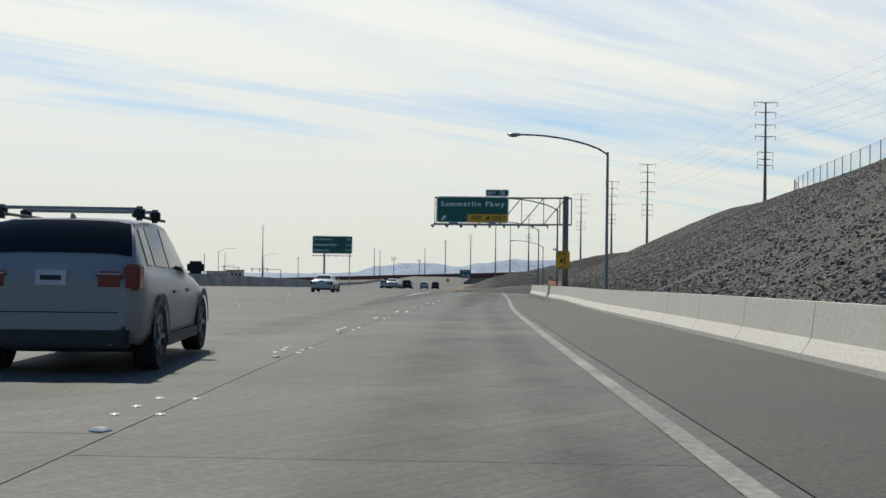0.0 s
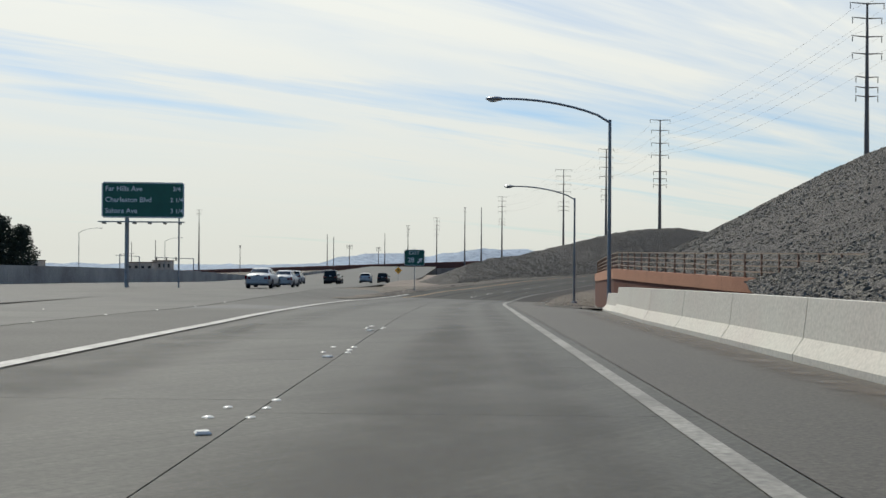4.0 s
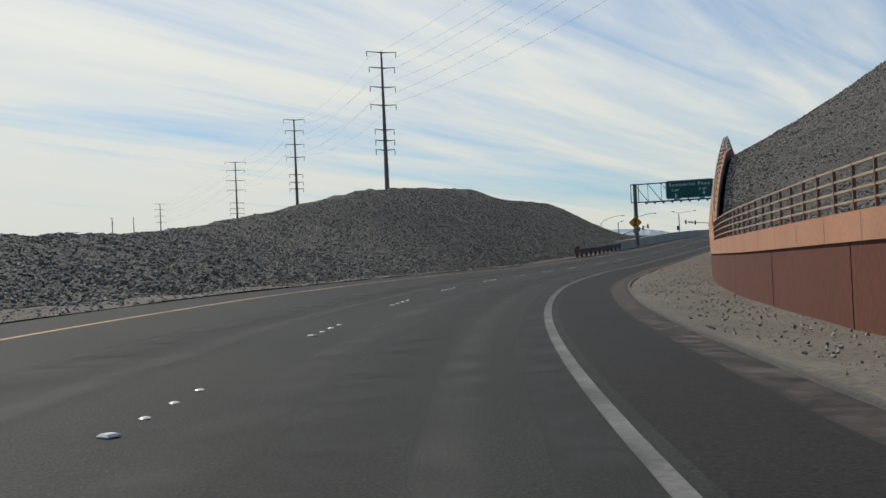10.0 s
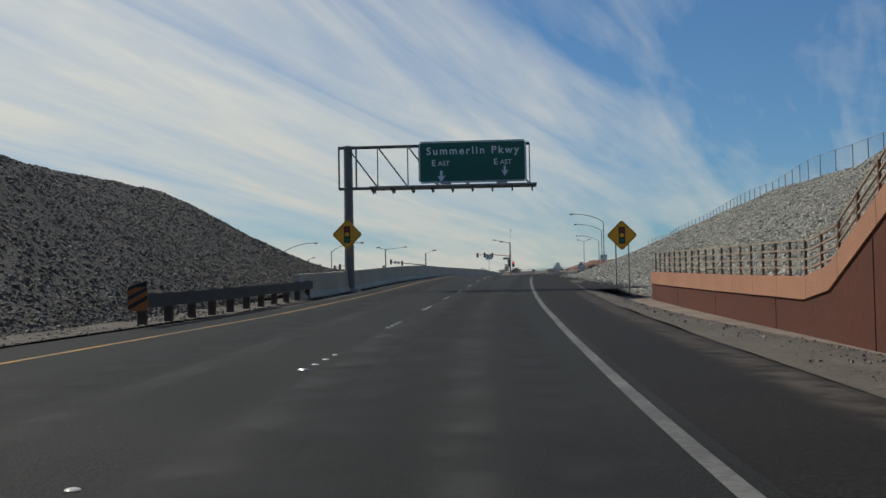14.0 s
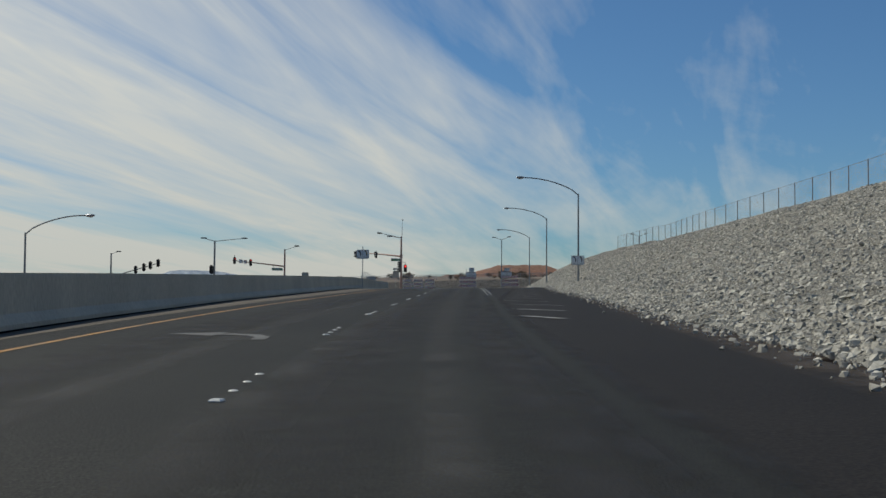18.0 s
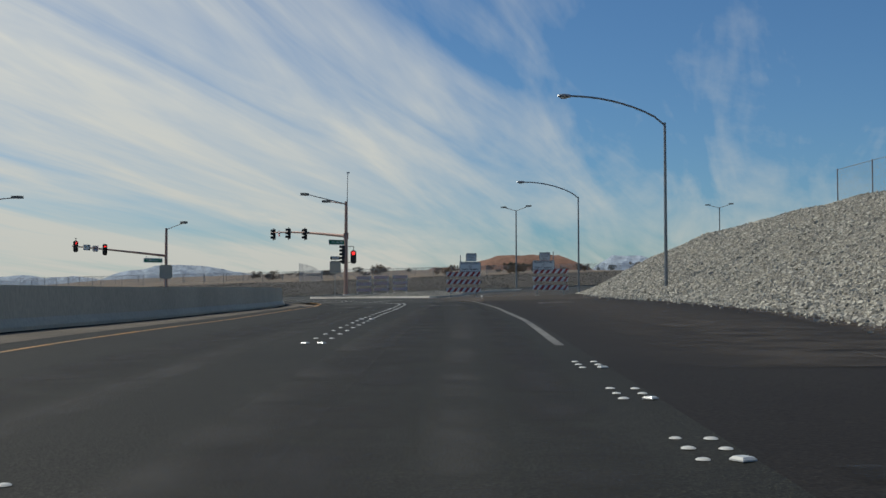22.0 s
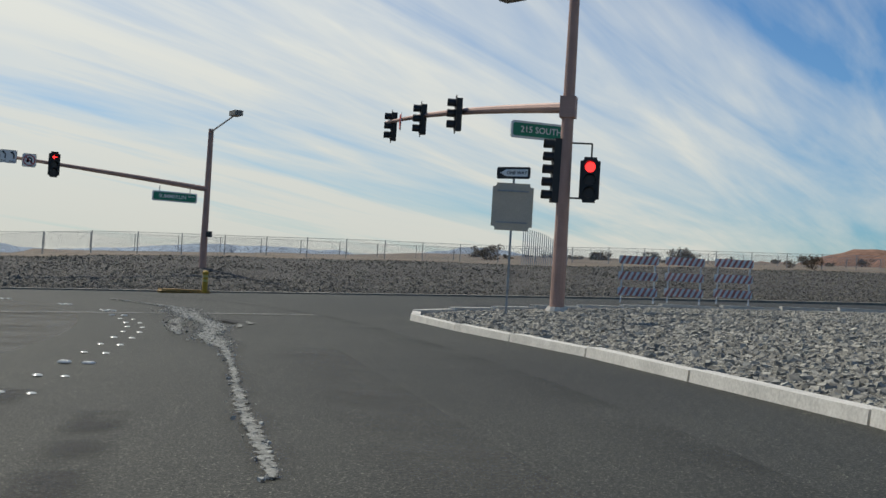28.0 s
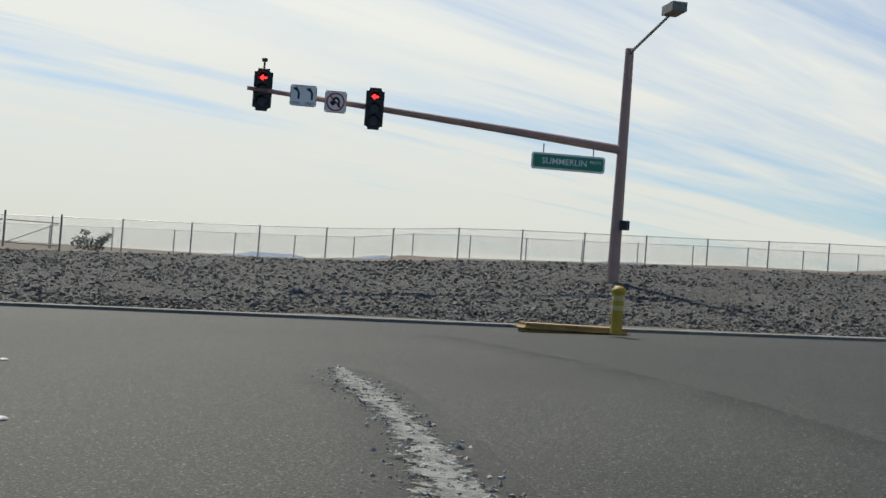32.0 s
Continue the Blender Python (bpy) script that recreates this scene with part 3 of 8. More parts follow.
def at(s, d, h=0.0):
    """Places at stations s, d to the right of the line, h above the road, which banks in its bends."""
    s, d, h = np.broadcast_arrays(np.asarray(s, float), np.asarray(d, float), np.asarray(h, float))
    x, y, z, tx, ty = (np.interp(s, AS, v) for v in (AX, AY, AZ, TX, TY))
    k = s - np.clip(s, AS[0], AS[-1])
    lim = np.interp(s, [457, 490], [12, 80])
    z = z - np.clip(d, -lim, lim) * np.tan(np.radians(prof(BANK, s)))
    return np.stack([x + tx * k + ty * d, y + ty * k - tx * d, z + h], -1)


def pave(x, y):
    """The level of the crossing's pavement."""
    return 2.975 + 0.0308 * np.asarray(x) + 0.0104 * (np.asarray(y) - 170)


# the freeway runs straight on
F0 = at(60, 0.0)
FY = math.radians(road_yaw(40))
FU, FR = np.array([-math.sin(FY), math.cos(FY)]), np.array([math.cos(FY), math.sin(FY)])


def fw(u, v, h=0.0):
    """Places along the freeway: u ahead, v to the right of the exit lane's middle."""
    u, v, h = np.broadcast_arrays(np.asarray(u, float), np.asarray(v, float), np.asarray(h, float))
    z = np.where(u < 125, np.interp(u, AS, AZ), np.interp(u, [125, 165, 195, 225, 295, 420, 900], [float(np.interp(125, AS, AZ)), -2.0, -2.8, -3.4, -5.0, -6.5, -7.0]))
    return np.concatenate([F0[:2] + FU * (u[..., None] - 60) + FR * v[..., None], (z + h)[..., None]], -1)


def fw_strip(name, u, v0, v1, h, material):
    u = np.asarray(u, float)
    v = np.stack([fw(u, np.broadcast_to(v0, u.shape), h), fw(u, np.broadcast_to(v1, u.shape), h)], 1).reshape(-1, 3)
    return mesh_of(name, v, grid_faces(len(u), 2)[:, ::-1], material)


def fw_spot(u, v, h=0.0, turn=0.0):
    p = fw(u, v, h)
    return pose(p[0], p[1], p[2], 0, 0, math.degrees(FY) + turn)


# ---- ground sheet ----
def build_ground():
    def axis(a, b, step, far):
        mid = list(np.arange(a, b + 0.1, step))
        out = [step * 1.35**k for k in range(1, 40)]
        hi, lo, q = [], [], 0.0
        for o in out:
            q += o
            if q > far:
                break
            hi.append(b + q)
            lo.append(a - q)
        return np.array(lo[::-1] + mid + hi)

    xs, ys = axis(-110, 190, 4, 4200), axis(-370, 300, 4, 4200)
    X, Y = np.meshgrid(xs, ys, indexing="ij")
    px, py = X.ravel(), Y.ravel()
    sk = slice(None, None, 4)
    d2 = (px[:, None] - AX[None, sk]) ** 2 + (py[:, None] - AY[None, sk]) ** 2
    k = d2.argmin(1) * 4
    s = AS[k] + (px - AX[k]) * TX[k] + (py - AY[k]) * TY[k]
    d = (px - AX[k]) * TY[k] - (py - AY[k]) * TX[k]
    sc = np.clip(s, AS[0], AS[-1])
    road = np.interp(sc, AS, AZ)
    z = road - 0.45
    # behind the embankment's crest the land lies high
    crest = col(TOE, 1, s) + col(RIDGE, 1, s)
    top = road + col(TOE, 2, s) + col(RIDGE, 2, s)
    up = np.clip((d - crest + 3) / 5, 0, 1) * (s < 500)
    z = np.where(up > 0, z * (1 - up) + (top - 0.35) * up, z)
    # the crossing's land
    zz = pave(px, py) - 0.4
    w = np.clip((py - 165) / 25, 0, 1) * np.clip((60 - np.abs(px)) / 40, 0, 1)
    z = z * (1 - w) + np.minimum(z, zz) * w
    # low land left of the ramp, and beyond the street
    low = np.clip((-d - 30) / 40, 0, 1) * (s > 150) * np.maximum(np.clip((150 - py) / 40, 0, 1), np.clip((-110 - px) / 40, 0, 1))
    z = z * (1 - low) + np.minimum(z, -6.5) * low
    past = np.clip((py - 205 - 0.7 * np.clip(px, -60, 60)) / 12, 0, 1) * (np.abs(px) < 260)
    z = z * (1 - past) + np.minimum(z, 0.6) * past
    # far land: the freeway's cutting on one side, the desert on the other
    far = np.clip((np.hypot(px, py + 20) - 380) / 900, 0, 1)
    z = z * (1 - far) + (-7.6) * far
    z += np.array([noise.fractal((a / 60, b / 60, 3.0), 1.0, 2.0, 3) for a, b in zip(px, py)]) * np.clip((np.abs(d) - 60) / 80, 0, 1) * 0.8
    # under the freeway
    rel = np.stack([px, py], -1) - F0[:2]
    fu, fv = rel @ FU + 60, rel @ FR
    lim = np.where(fu < 125, 40.0, np.clip(-2.0 - (fu - 125) * 0.05, -11, 0))
    on = (fv > -62) & (fv < np.where(fu < 125, 0, lim)) & (fu < 900)
    zf = fw(fu, fv)[..., 2] - 0.35
    z = np.where(on, np.minimum(z, zf), z)
    left = (fv <= -46) & (fu > -200) & (fv > -1500)
    z = np.where(left, np.minimum(z, zf - 0.4), z)
    # the land falls away beyond the freeway's far wall
    turn = np.degrees(np.arctan2(40 - px, py + 200))
    z = z - np.clip(np.hypot(px - 40, py + 200) - 330, 0, 4200) * 0.02 * np.clip((turn - 24) / 8, 0, 1) * np.clip((135 - turn) / 10, 0, 1)
    me = mesh_of("ground", np.stack([px, py, z], -1), grid_faces(len(xs), len(ys))[:, ::-1], DESERT, True)
    setting("ground", me, "dry brown desert ground with scattered stones", "ground")


build_ground()

# ---- ramp and freeway surfaces ----
FS = np.arange(-60, 161, 2.0)
RS = np.arange(158.6, 482, 2.0)


def build_roads():
    base = setting("freeway", fw_strip("freeway", np.arange(-80, 900, 10.0), -46.8, np.where(np.arange(-80, 900, 10.0) < 121, 1.75, -9.1), -0.03, TAR), "pale grooved concrete freeway with tarred joints", "road")
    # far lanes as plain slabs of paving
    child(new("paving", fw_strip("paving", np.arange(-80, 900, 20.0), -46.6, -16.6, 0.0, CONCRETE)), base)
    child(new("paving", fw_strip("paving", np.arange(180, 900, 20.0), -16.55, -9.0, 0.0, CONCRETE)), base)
    # slabs nearest the drive
    for lane in range(4):
        for k in range(52):
            u0, u1 = -44 + k * 4.6 + 0.9 * (lane % 2), -44 + (k + 1) * 4.6 + 0.9 * (lane % 2)
            if lane < 2:
                if u0 > 158:
                    continue
                u1 = min(u1, 158.5)
                us = np.linspace(u0, u1, 3)
                e, f = prof(EDGE, us) + 0.27, prof(DOTS, us) + 0.14
                g = f - (3.35 + np.clip((us - 110) / 50, 0, 1) * 0.6)
                a, b = (f, e) if lane == 0 else (g, f)
                v = np.concatenate([at(us[[0, -1]], a[[0, -1]] + 0.006)[[0]], at(us[[0]], b[[0]] - 0.006), at(us[[-1]], b[[-1]] - 0.006), at(us[[-1]], a[[-1]] + 0.006)])
            elif lane == 2 and u1 > 94:
                continue
            else:
                b, a = (-5.45, -9.1) if lane == 2 else (-9.1, -16.6)
                v = np.stack([fw(u0, a + 0.012), fw(u0, b - 0.012), fw(u1, b - 0.012), fw(u1, a + 0.012)])
            v[:2] += (v[2:][::-1] - v[:2]) * 0.0013
            v[2:] += (v[:2][::-1] - v[2:]) * 0.0013
            low = v - [0, 0, 0.06]
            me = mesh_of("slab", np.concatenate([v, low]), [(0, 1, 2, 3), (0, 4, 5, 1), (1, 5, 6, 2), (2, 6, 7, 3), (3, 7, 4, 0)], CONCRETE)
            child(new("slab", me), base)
    # grey band between the gore line and the freeway's lanes
    q = np.arange(30, 171, 1.5)
    d0 = prof(DOTS, q) - 3.2
    rel = (at(q, d0)[:, :2] - F0[:2]) @ FU + 60
    outer = fw(rel, np.where(rel < 94, -5.42, -9.08))
    span = np.hypot(*(outer - at(q, d0))[:, :2].T)
    w = np.linspace(0, 1, 9)
    dd = d0[:, None] - span[:, None] * w
    v = at(q[:, None], dd, -0.012)
    blend = np.clip((span[:, None] * w - 3.2) / np.maximum(span[:, None] - 3.2, 0.5), 0, 1)
    blend = np.where(rel[:, None] < 94, w, blend)
    v[..., 2] = v[..., 2] * (1 - blend) + (outer[:, None, 2] - 0.006) * blend
    v[..., :2] = v[..., :2] * (1 - blend[..., None]) + (at(q, d0)[:, None, :2] + (outer - at(q, d0))[:, None, :2] * w[None, :, None]) * blend[..., None]
    child(new("gore_paving", mesh_of("gore_paving", v.reshape(-1, 3), grid_faces(len(q), 9), GORE, True)), base)
    sh = setting("shoulder", strip_mesh("shoulder", FS, prof(EDGE, FS) + 0.29, np.where(FS < 124, 5.2, prof(KERB, FS)), -0.008, OLDSHOULDER, 4), "brown grey asphalt shoulder beside the barrier", "road")
    ramp = setting("ramp_road", strip_mesh("ramp_road", RS, prof(YEL, RS) - np.interp(RS, [156, 300, 320, 482], [1.6, 1.6, 1.2, 1.6]), prof(EDGE, RS) + 0.2, 0.0, ASPHALT, 5), "worn dark grey asphalt ramp with two lanes", "road")
    ks = np.arange(158.6, 482, 2.0)
    wide = np.where(ks < 316, prof(KERB, ks), col(TOE, 1, ks) - 0.3)
    child(new("shoulder_paving", strip_mesh("shoulder_paving", ks, prof(EDGE, ks) + 0.2, wide, -0.004, SHOULDER, 4)), ramp)
    # paint
    for name, rows, off, w, s0, s1, m in (("edge_line", EDGE, 0.0, 0.085, -60, 156, EDGEPALE), ("edge_line", EDGE, 0.0, 0.07, 156, 347, EDGEPAINT), ("edge_line", EDGE, 0.0, 0.07, 440, 460, EDGEPAINT), ("yellow_line", YEL, 0.0, 0.06, 158, 498, YELLOW)):
        q = np.arange(s0, s1 + 0.1, 2.0)
        child(new(name, strip_mesh(name, q, prof(rows, q) - w, prof(rows, q) + w, 0.006, m)), ramp)
    q = np.arange(76, 168, 2.0)
    g = np.interp(q, [76, 110, 138, 146, 167], [-5.2, -5.6, -6.6, -6.78, -6.87])
    child(new("gore_line", strip_mesh("gore_line", q, g - 0.15, g + 0.15, 0.012, WHITE)), ramp)
    return ramp


RAMP = build_roads()

STREET = [(-110, 129.3), (-60, 176), (-45, 190), (-33, 202), (-24, 209.5), (-17, 217), (-8, 225), (5, 232), (30, 243), (90, 266)]


def street_y(x):
    return np.interp(x, [p[0] for p in STREET], [p[1] for p in STREET])


def build_crossing():
    xs = np.arange(-58, 41, 2.0)
    rows = []
    for x in xs:
        y0 = 146.5 if -4.5 < x < 12.5 else (np.interp(x, [-58, -12, -8], [178, 171, 166]) if x <= -4.5 else np.interp(x, [12.5, 24, 40], [182, 200, 206]))
        rows.append([(x, y0 + (street_y(x) - y0) * k) for k in np.linspace(0, 1, 12)])
    v = np.array(rows).reshape(-1, 2)
    v = np.concatenate([v, (pave(v[:, 0], v[:, 1]) - 0.003)[:, None]], 1)
    return setting("crossing_road", mesh_of("crossing_road", v, grid_faces(len(xs), 12)[:, ::-1], CROSSPAVE), "dark grey asphalt crossing with a pale worn track", "road")


CROSS = build_crossing()


# ---- barriers, walls ----
def build_barrier():
    s = np.arange(-60, 124.1, 4.0)
    d = np.interp(s, [-60, 30, 65, 80, 112, 124], [4.75, 4.8, 4.75, 4.3, 4.2, 4.6])
    sec = np.array([(0.0, -0.05), (0.0, 0.08), (0.14, 0.30), (0.20, 0.82), (0.40, 0.82), (0.46, 0.30), (0.6, -0.05)])
    root = setting("barrier", None, "pale concrete safety barrier with vertical joints", "barrier")
    for k in range(len(s) - 1):
        q = np.array([s[k] + 0.012, s[k + 1] - 0.012])
        dd = np.interp(q, s, d)
        top = 1.0 if q[1] < 122 else 0.75
        c = sec[None] * [1, 1] + np.stack([dd, 0 * dd], -1)[:, None, :]
        child(new("barrier_block", sweep_mesh("barrier_block", q, c * [1, top], BARRIER)), root)


build_barrier()


def build_wall():
    s = np.unique(np.concatenate([np.arange(104, 315, 3.0), [r[0] for r in WALLTOP]]))
    d, t = prof(WALL, s), prof(WALLTOP, s)
    n = len(s)
    low = np.full(n, -1.6)
    band = np.full(n, 0.5)
    wall = np.stack([np.stack([d, low], -1), np.stack([d, np.maximum(t - band, low + 0.1)], -1), np.stack([d + 0.3, np.maximum(t - band, low + 0.1)], -1), np.stack([d + 0.3, low], -1)], 1)
    root = setting("retaining_wall", sweep_mesh("retaining_wall", s, wall, WALLRED), "red brown concrete retaining wall beside the ramp", "wall")
    cap = np.stack([np.stack([d - 0.04, t - band], -1), np.stack([d - 0.04, t], -1), np.stack([d + 0.34, t], -1), np.stack([d + 0.34, t - band], -1)], 1)
    tagged(child(new("coping", sweep_mesh("coping", s, cap, WALLPEACH)), root), "peach painted coping band")
    # joints down the wall and across the coping
    for a in np.arange(110, 312, 7.3):
        t0 = float(prof(WALLTOP, a))
        v = at(np.array([a - 0.02, a + 0.02, a + 0.02, a - 0.02]), prof(WALL, a) - 0.004, np.array([-1.2, -1.2, max(t0 - 0.51, -1.0), max(t0 - 0.51, -1.0)]))
        child(new("joint", mesh_of("joint", v, [(0, 1, 2, 3)], MATTBLACK)), root)
    for a in np.arange(106, 313, 2.45):
        t0 = float(prof(WALLTOP, a))
        v = at(np.array([a - 0.008, a + 0.008, a + 0.008, a - 0.008]), prof(WALL, a) - 0.044, t0 + np.array([-0.49, -0.49, -0.01, -0.01]))
        child(new("coping_joint", mesh_of("coping_joint", v, [(0, 1, 2, 3)], BARK)), root)
    # railing: posts and four rails
    post = bpy.data.meshes.new("railing_post")
    bm = bm_new()
    box(bm, -0.028, 0.028, -0.028, 0.028, 0, 0.83)
    box(bm, -0.07, 0.07, -0.06, 0.06, 0, 0.02)
    bm.to_mesh(post)
    bm.free()
    post.materials.append(RAILING)
    q = np.arange(104.5, 314, 1.3)
    for a in q:
        ob = child(new("railing_post", post), root)
        ob.matrix_local = spot(a, prof(WALL, a) + 0.16, prof(WALLTOP, a) + np.clip(prof(WALL, a), -12, 12) * 0)
    rs = np.unique(np.concatenate([np.arange(104.5, 313.6, 2.0), [r[0] for r in WALLTOP[1:-1]]]))
    for h in (0.2, 0.4, 0.6, 0.82):
        c = np.array([(-0.02, -0.02), (-0.02, 0.02), (0.02, 0.02), (0.02, -0.02)])
        sec = c[None] + np.stack([prof(WALL, rs) + 0.16, prof(WALLTOP, rs) + h], -1)[:, None, :]
        child(new("rail", sweep_mesh("rail", rs, sec, RAILPALE)), root)


build_wall()


def build_parapet():
    s = np.arange(307, 497.1, 2.0)
    d = prof(PARA, s)
    pts = at(s, d)
    # it bends away at the crossing
    tail = np.array([(-8.9, 165.2), (-10.4, 167.8), (-13, 170.3), (-17, 172.6), (-24, 175.5), (-40, 181)])
    pts = np.concatenate([pts, np.c_[tail, pave(tail[:, 0], tail[:, 1])]])
    t = np.gradient(pts[:, :2], axis=0)
    t /= np.linalg.norm(t, axis=1, keepdims=True)
    nrm = np.stack([-t[:, 1], t[:, 0]], -1)
    sec = np.array([(0, -0.3), (0, 0.1), (0.12, 0.28), (0.17, 1.0), (0.42, 1.0), (0.55, 0.1), (0.55, -0.3)])
    v = np.concatenate([pts[:, None, :2] + nrm[:, None, :] * sec[None, :, :1], (pts[:, 2:3] + sec[None, :, 1])[..., None]], -1).reshape(-1, 3)
    f = [tuple(q) for q in grid_faces(len(pts), 7, True)] + [tuple(range(7))[::-1], tuple(range(len(pts) * 7 - 7, len(pts) * 7))]
    setting("parapet", mesh_of("parapet", v, f, PARAPET), "grey concrete parapet along the ramp's inside", "barrier")
    q = np.arange(300, 498, 2.0)
    setting("gutter", strip_mesh("gutter", q, prof(PARA, q) - 0.1, prof(YEL, q) - 0.9, 0.004, DIRT, 3), "sandy gutter strip along the parapet", "gutter")
    q = np.arange(307, 490, 2.0)
    # a plain black strip runs along the parapet's foot
    tagged(child(new("tar_seal", strip_mesh("tar_seal", q, prof(PARA, q) - 0.02, prof(PARA, q) + 0.2, 0.014, MATTBLACK)), bpy.data.objects["gutter"]), "black strip at the parapet's foot")


build_parapet()


# ---- slopes ----
def slope_grid(s, toe, crest, sgn, nd, rough, seed, back):
    """Points of a slope from its toe to its crest and a little over it."""
    w = np.concatenate([np.linspace(0, 1, nd), 1 + np.array(back)])
    d0, h0 = col(toe, 1, s), col(toe, 2, s)
    c, hc = col(crest, 1, s), col(crest, 2, s)
    ww = np.minimum(w, 1)
    shape = ww - 0.06 * np.sin(ww * math.pi * 2) * 0.3
    d = d0[:, None] + sgn * c[:, None] * w
    h = h0[:, None] + hc[:, None] * (shape - 0.03 * np.clip((w - 0.85) / 0.15, 0, 1) ** 2)
    h = h - np.where(w > 1, (w - 1) * 2.0, 0.0)
    v = at(s[:, None], d, h)
    v[..., 2] += np.clip(d, -12, 12) * np.tan(np.radians(prof(BANK, s)))[:, None] * ww
    v[..., 2] += rough * fbm(v[..., 0], v[..., 1], 2.5, seed) * np.clip(w * 6, 0, 1)
    return v


def slope_rocks(v, count, big, seed):
    rng = np.random.default_rng(seed)
    n, m = v.shape[:2]
    i, j = rng.integers(0, n - 1, count), ((m - 1) * rng.random(count) ** 1.5).astype(int)
    a, b = rng.random((2, count, 1))
    p = v[i, j] * (1 - a) * (1 - b) + v[i + 1, j] * a * (1 - b) + v[i, j + 1] * (1 - a) * b + v[i + 1, j + 1] * a * b
    size = big * (0.4 + 0.75 * rng.random(count) ** 2.2)
    p[:, 2] += 0.12 * size
    return p, size


def build_slopes():
    for name, toe, crest, sgn, s0, s1, bed, rock, label in (
        ("embankment", TOE, RIDGE, 1, -60, 291, ROCKBED, ROCK, "tall slope covered in grey brown rocks"),
        ("embankment", TOE, RIDGE, 1, 291, 503.4, PALEBED, PALEROCK, "slope covered in pale crushed rocks"),
        ("mound", [(184, -9.2, -0.05), (200, -8.6, -0.05), (300, -8.8, 0.0), (320, -8.6, 0.3), (350, -8.2, 0.5)], MOUND, -1, 206, 350, ROCKBED, ROCK, "mound covered in dark grey brown rocks"),
    ):
        s = np.arange(s0, s1 + 0.1, 1.2)
        v = slope_grid(s, toe, crest, sgn, 16, 0.16, s0, [0.25, 0.7, 1.6] if sgn > 0 else [0.2, 0.5, 0.9, 1.3])
        if sgn < 0:
            # the mound falls again towards the freeway
            w = np.array([0.2, 0.5, 0.9, 1.3])
            base = at(s, -8.6 - col(crest, 1, s) * 2.3, -2.8)[:, 2]
            for k, q in enumerate(w):
                v[:, 16 + k, 2] = v[:, 15, 2] + (base - v[:, 15, 2]) * (q / 1.3) ** 1.0
        f = grid_faces(*v.shape[:2])
        setting(name, mesh_of(name, v.reshape(-1, 3), f[:, ::-1] if sgn > 0 else f, bed, True), label, "slope")
        area = len(s) * 1.2
        if sgn > 0 and s0 < 0:
            for a, b, n, big in ((-60, 40, 36000, 0.085), (40, 130, 44000, 0.078), (130, 230, 36000, 0.085), (230, 291, 28000, 0.08)):
                m = (s >= a) & (s <= b)
                p, z = slope_rocks(v[m][:, :17], n, big, int(a) + 100)
                rock_field("slope_rocks", p, z, rock, "loose grey brown rocks covering the slope", "rocks", seed=int(b) + 5)
        elif sgn > 0:
            p, z = slope_rocks(v[:, :17], 135000, 0.084, 9)
            rock_field("slope_rocks", p, z, rock, "loose pale crushed rocks covering the slope", "rocks", seed=12)
        else:
            p, z = slope_rocks(v[:, :18], 80000, 0.083, 10)
            rock_field("slope_rocks", p, z, rock, "loose dark rocks covering the mound", "rocks", seed=13)


build_slopes()


def VERGE(s, w):
    """Height of the verge: level with the kerb, falling to the wall's foot further on."""
    return 0.012 * (1 - w) + np.interp(s, [126, 140, 262, 285, 300, 314, 332], [0.05, -0.15, -0.15, -0.45, -0.75, -0.9, 0.0]) * w ** 1.3


def build_verges():
    q = np.arange(126, 334, 2.0)
    d1 = np.where(q < 315, prof(WALL, q) + 0.1, np.interp(q, [315, 334], [7.6, 5.8]))
    v0 = prof(KERB, q)
    w = np.linspace(0, 1, 6)
    d = v0[:, None] + (d1 - v0)[:, None] * w
    v = at(q[:, None], d, VERGE(q[:, None], w))
    v[..., 2] += 0.05 * fbm(v[..., 0], v[..., 1], 1.4, 2.0)
    setting("verge", mesh_of("verge", v.reshape(-1, 3), grid_faces(len(q), 6)[:, ::-1], DIRT, True), "bare sandy dirt verge below the wall", "ground")
    kq = np.arange(128, 258, 2.0)
    sec = np.array([(0.0, -0.05), (0.03, 0.04), (0.09, 0.045), (0.16, -0.05)])[None] + np.stack([prof(KERB, kq) - 0.06, 0 * kq], -1)[:, None, :]
    setting("kerb", sweep_mesh("kerb", kq, sec, OLDSHOULDER), "low sand covered asphalt lip along the ramp", "kerb")
    q = np.arange(150, 318, 2.0)
    a = prof(YEL, q) - 1.5
    b = np.interp(q, [150, 172, 184, 200, 318], [-12.5, -14, -10.5, -9.5, -9.4])
    d = b[:, None] + (a - b)[:, None] * w
    v = at(q[:, None], d, 0.03)
    v[..., 2] += 0.05 * fbm(v[..., 0], v[..., 1], 1.6, 4.0)
    setting("verge", mesh_of("verge", v.reshape(-1, 3), grid_faces(len(q), 6)[:, ::-1], DIRT, True), "stony dirt verge below the mound", "ground")


build_verges()


# ---- signs and lettering ----
def txt(parent, body, size, x, z, material, y=-0.022, bold=0.012, align="CENTER", name="lettering", rx=90, rz=0, gap=1.0):
    cu = bpy.data.curves.new(name, "FONT")
    cu.body, cu.size, cu.align_x, cu.align_y, cu.extrude, cu.offset = body, size, align, "CENTER", 0.002, bold * size
    cu.resolution_u, cu.space_character = 3, gap
    tmp = new(name, cu)
    me = bpy.data.meshes.new_from_object(tmp)
    bpy.data.objects.remove(tmp)
    me.materials.clear()
    me.materials.append(material)
    ob = child(new(name, me), parent)
    ob.matrix_local = pose(x, y, z, rx, 0, rz)
    return ob


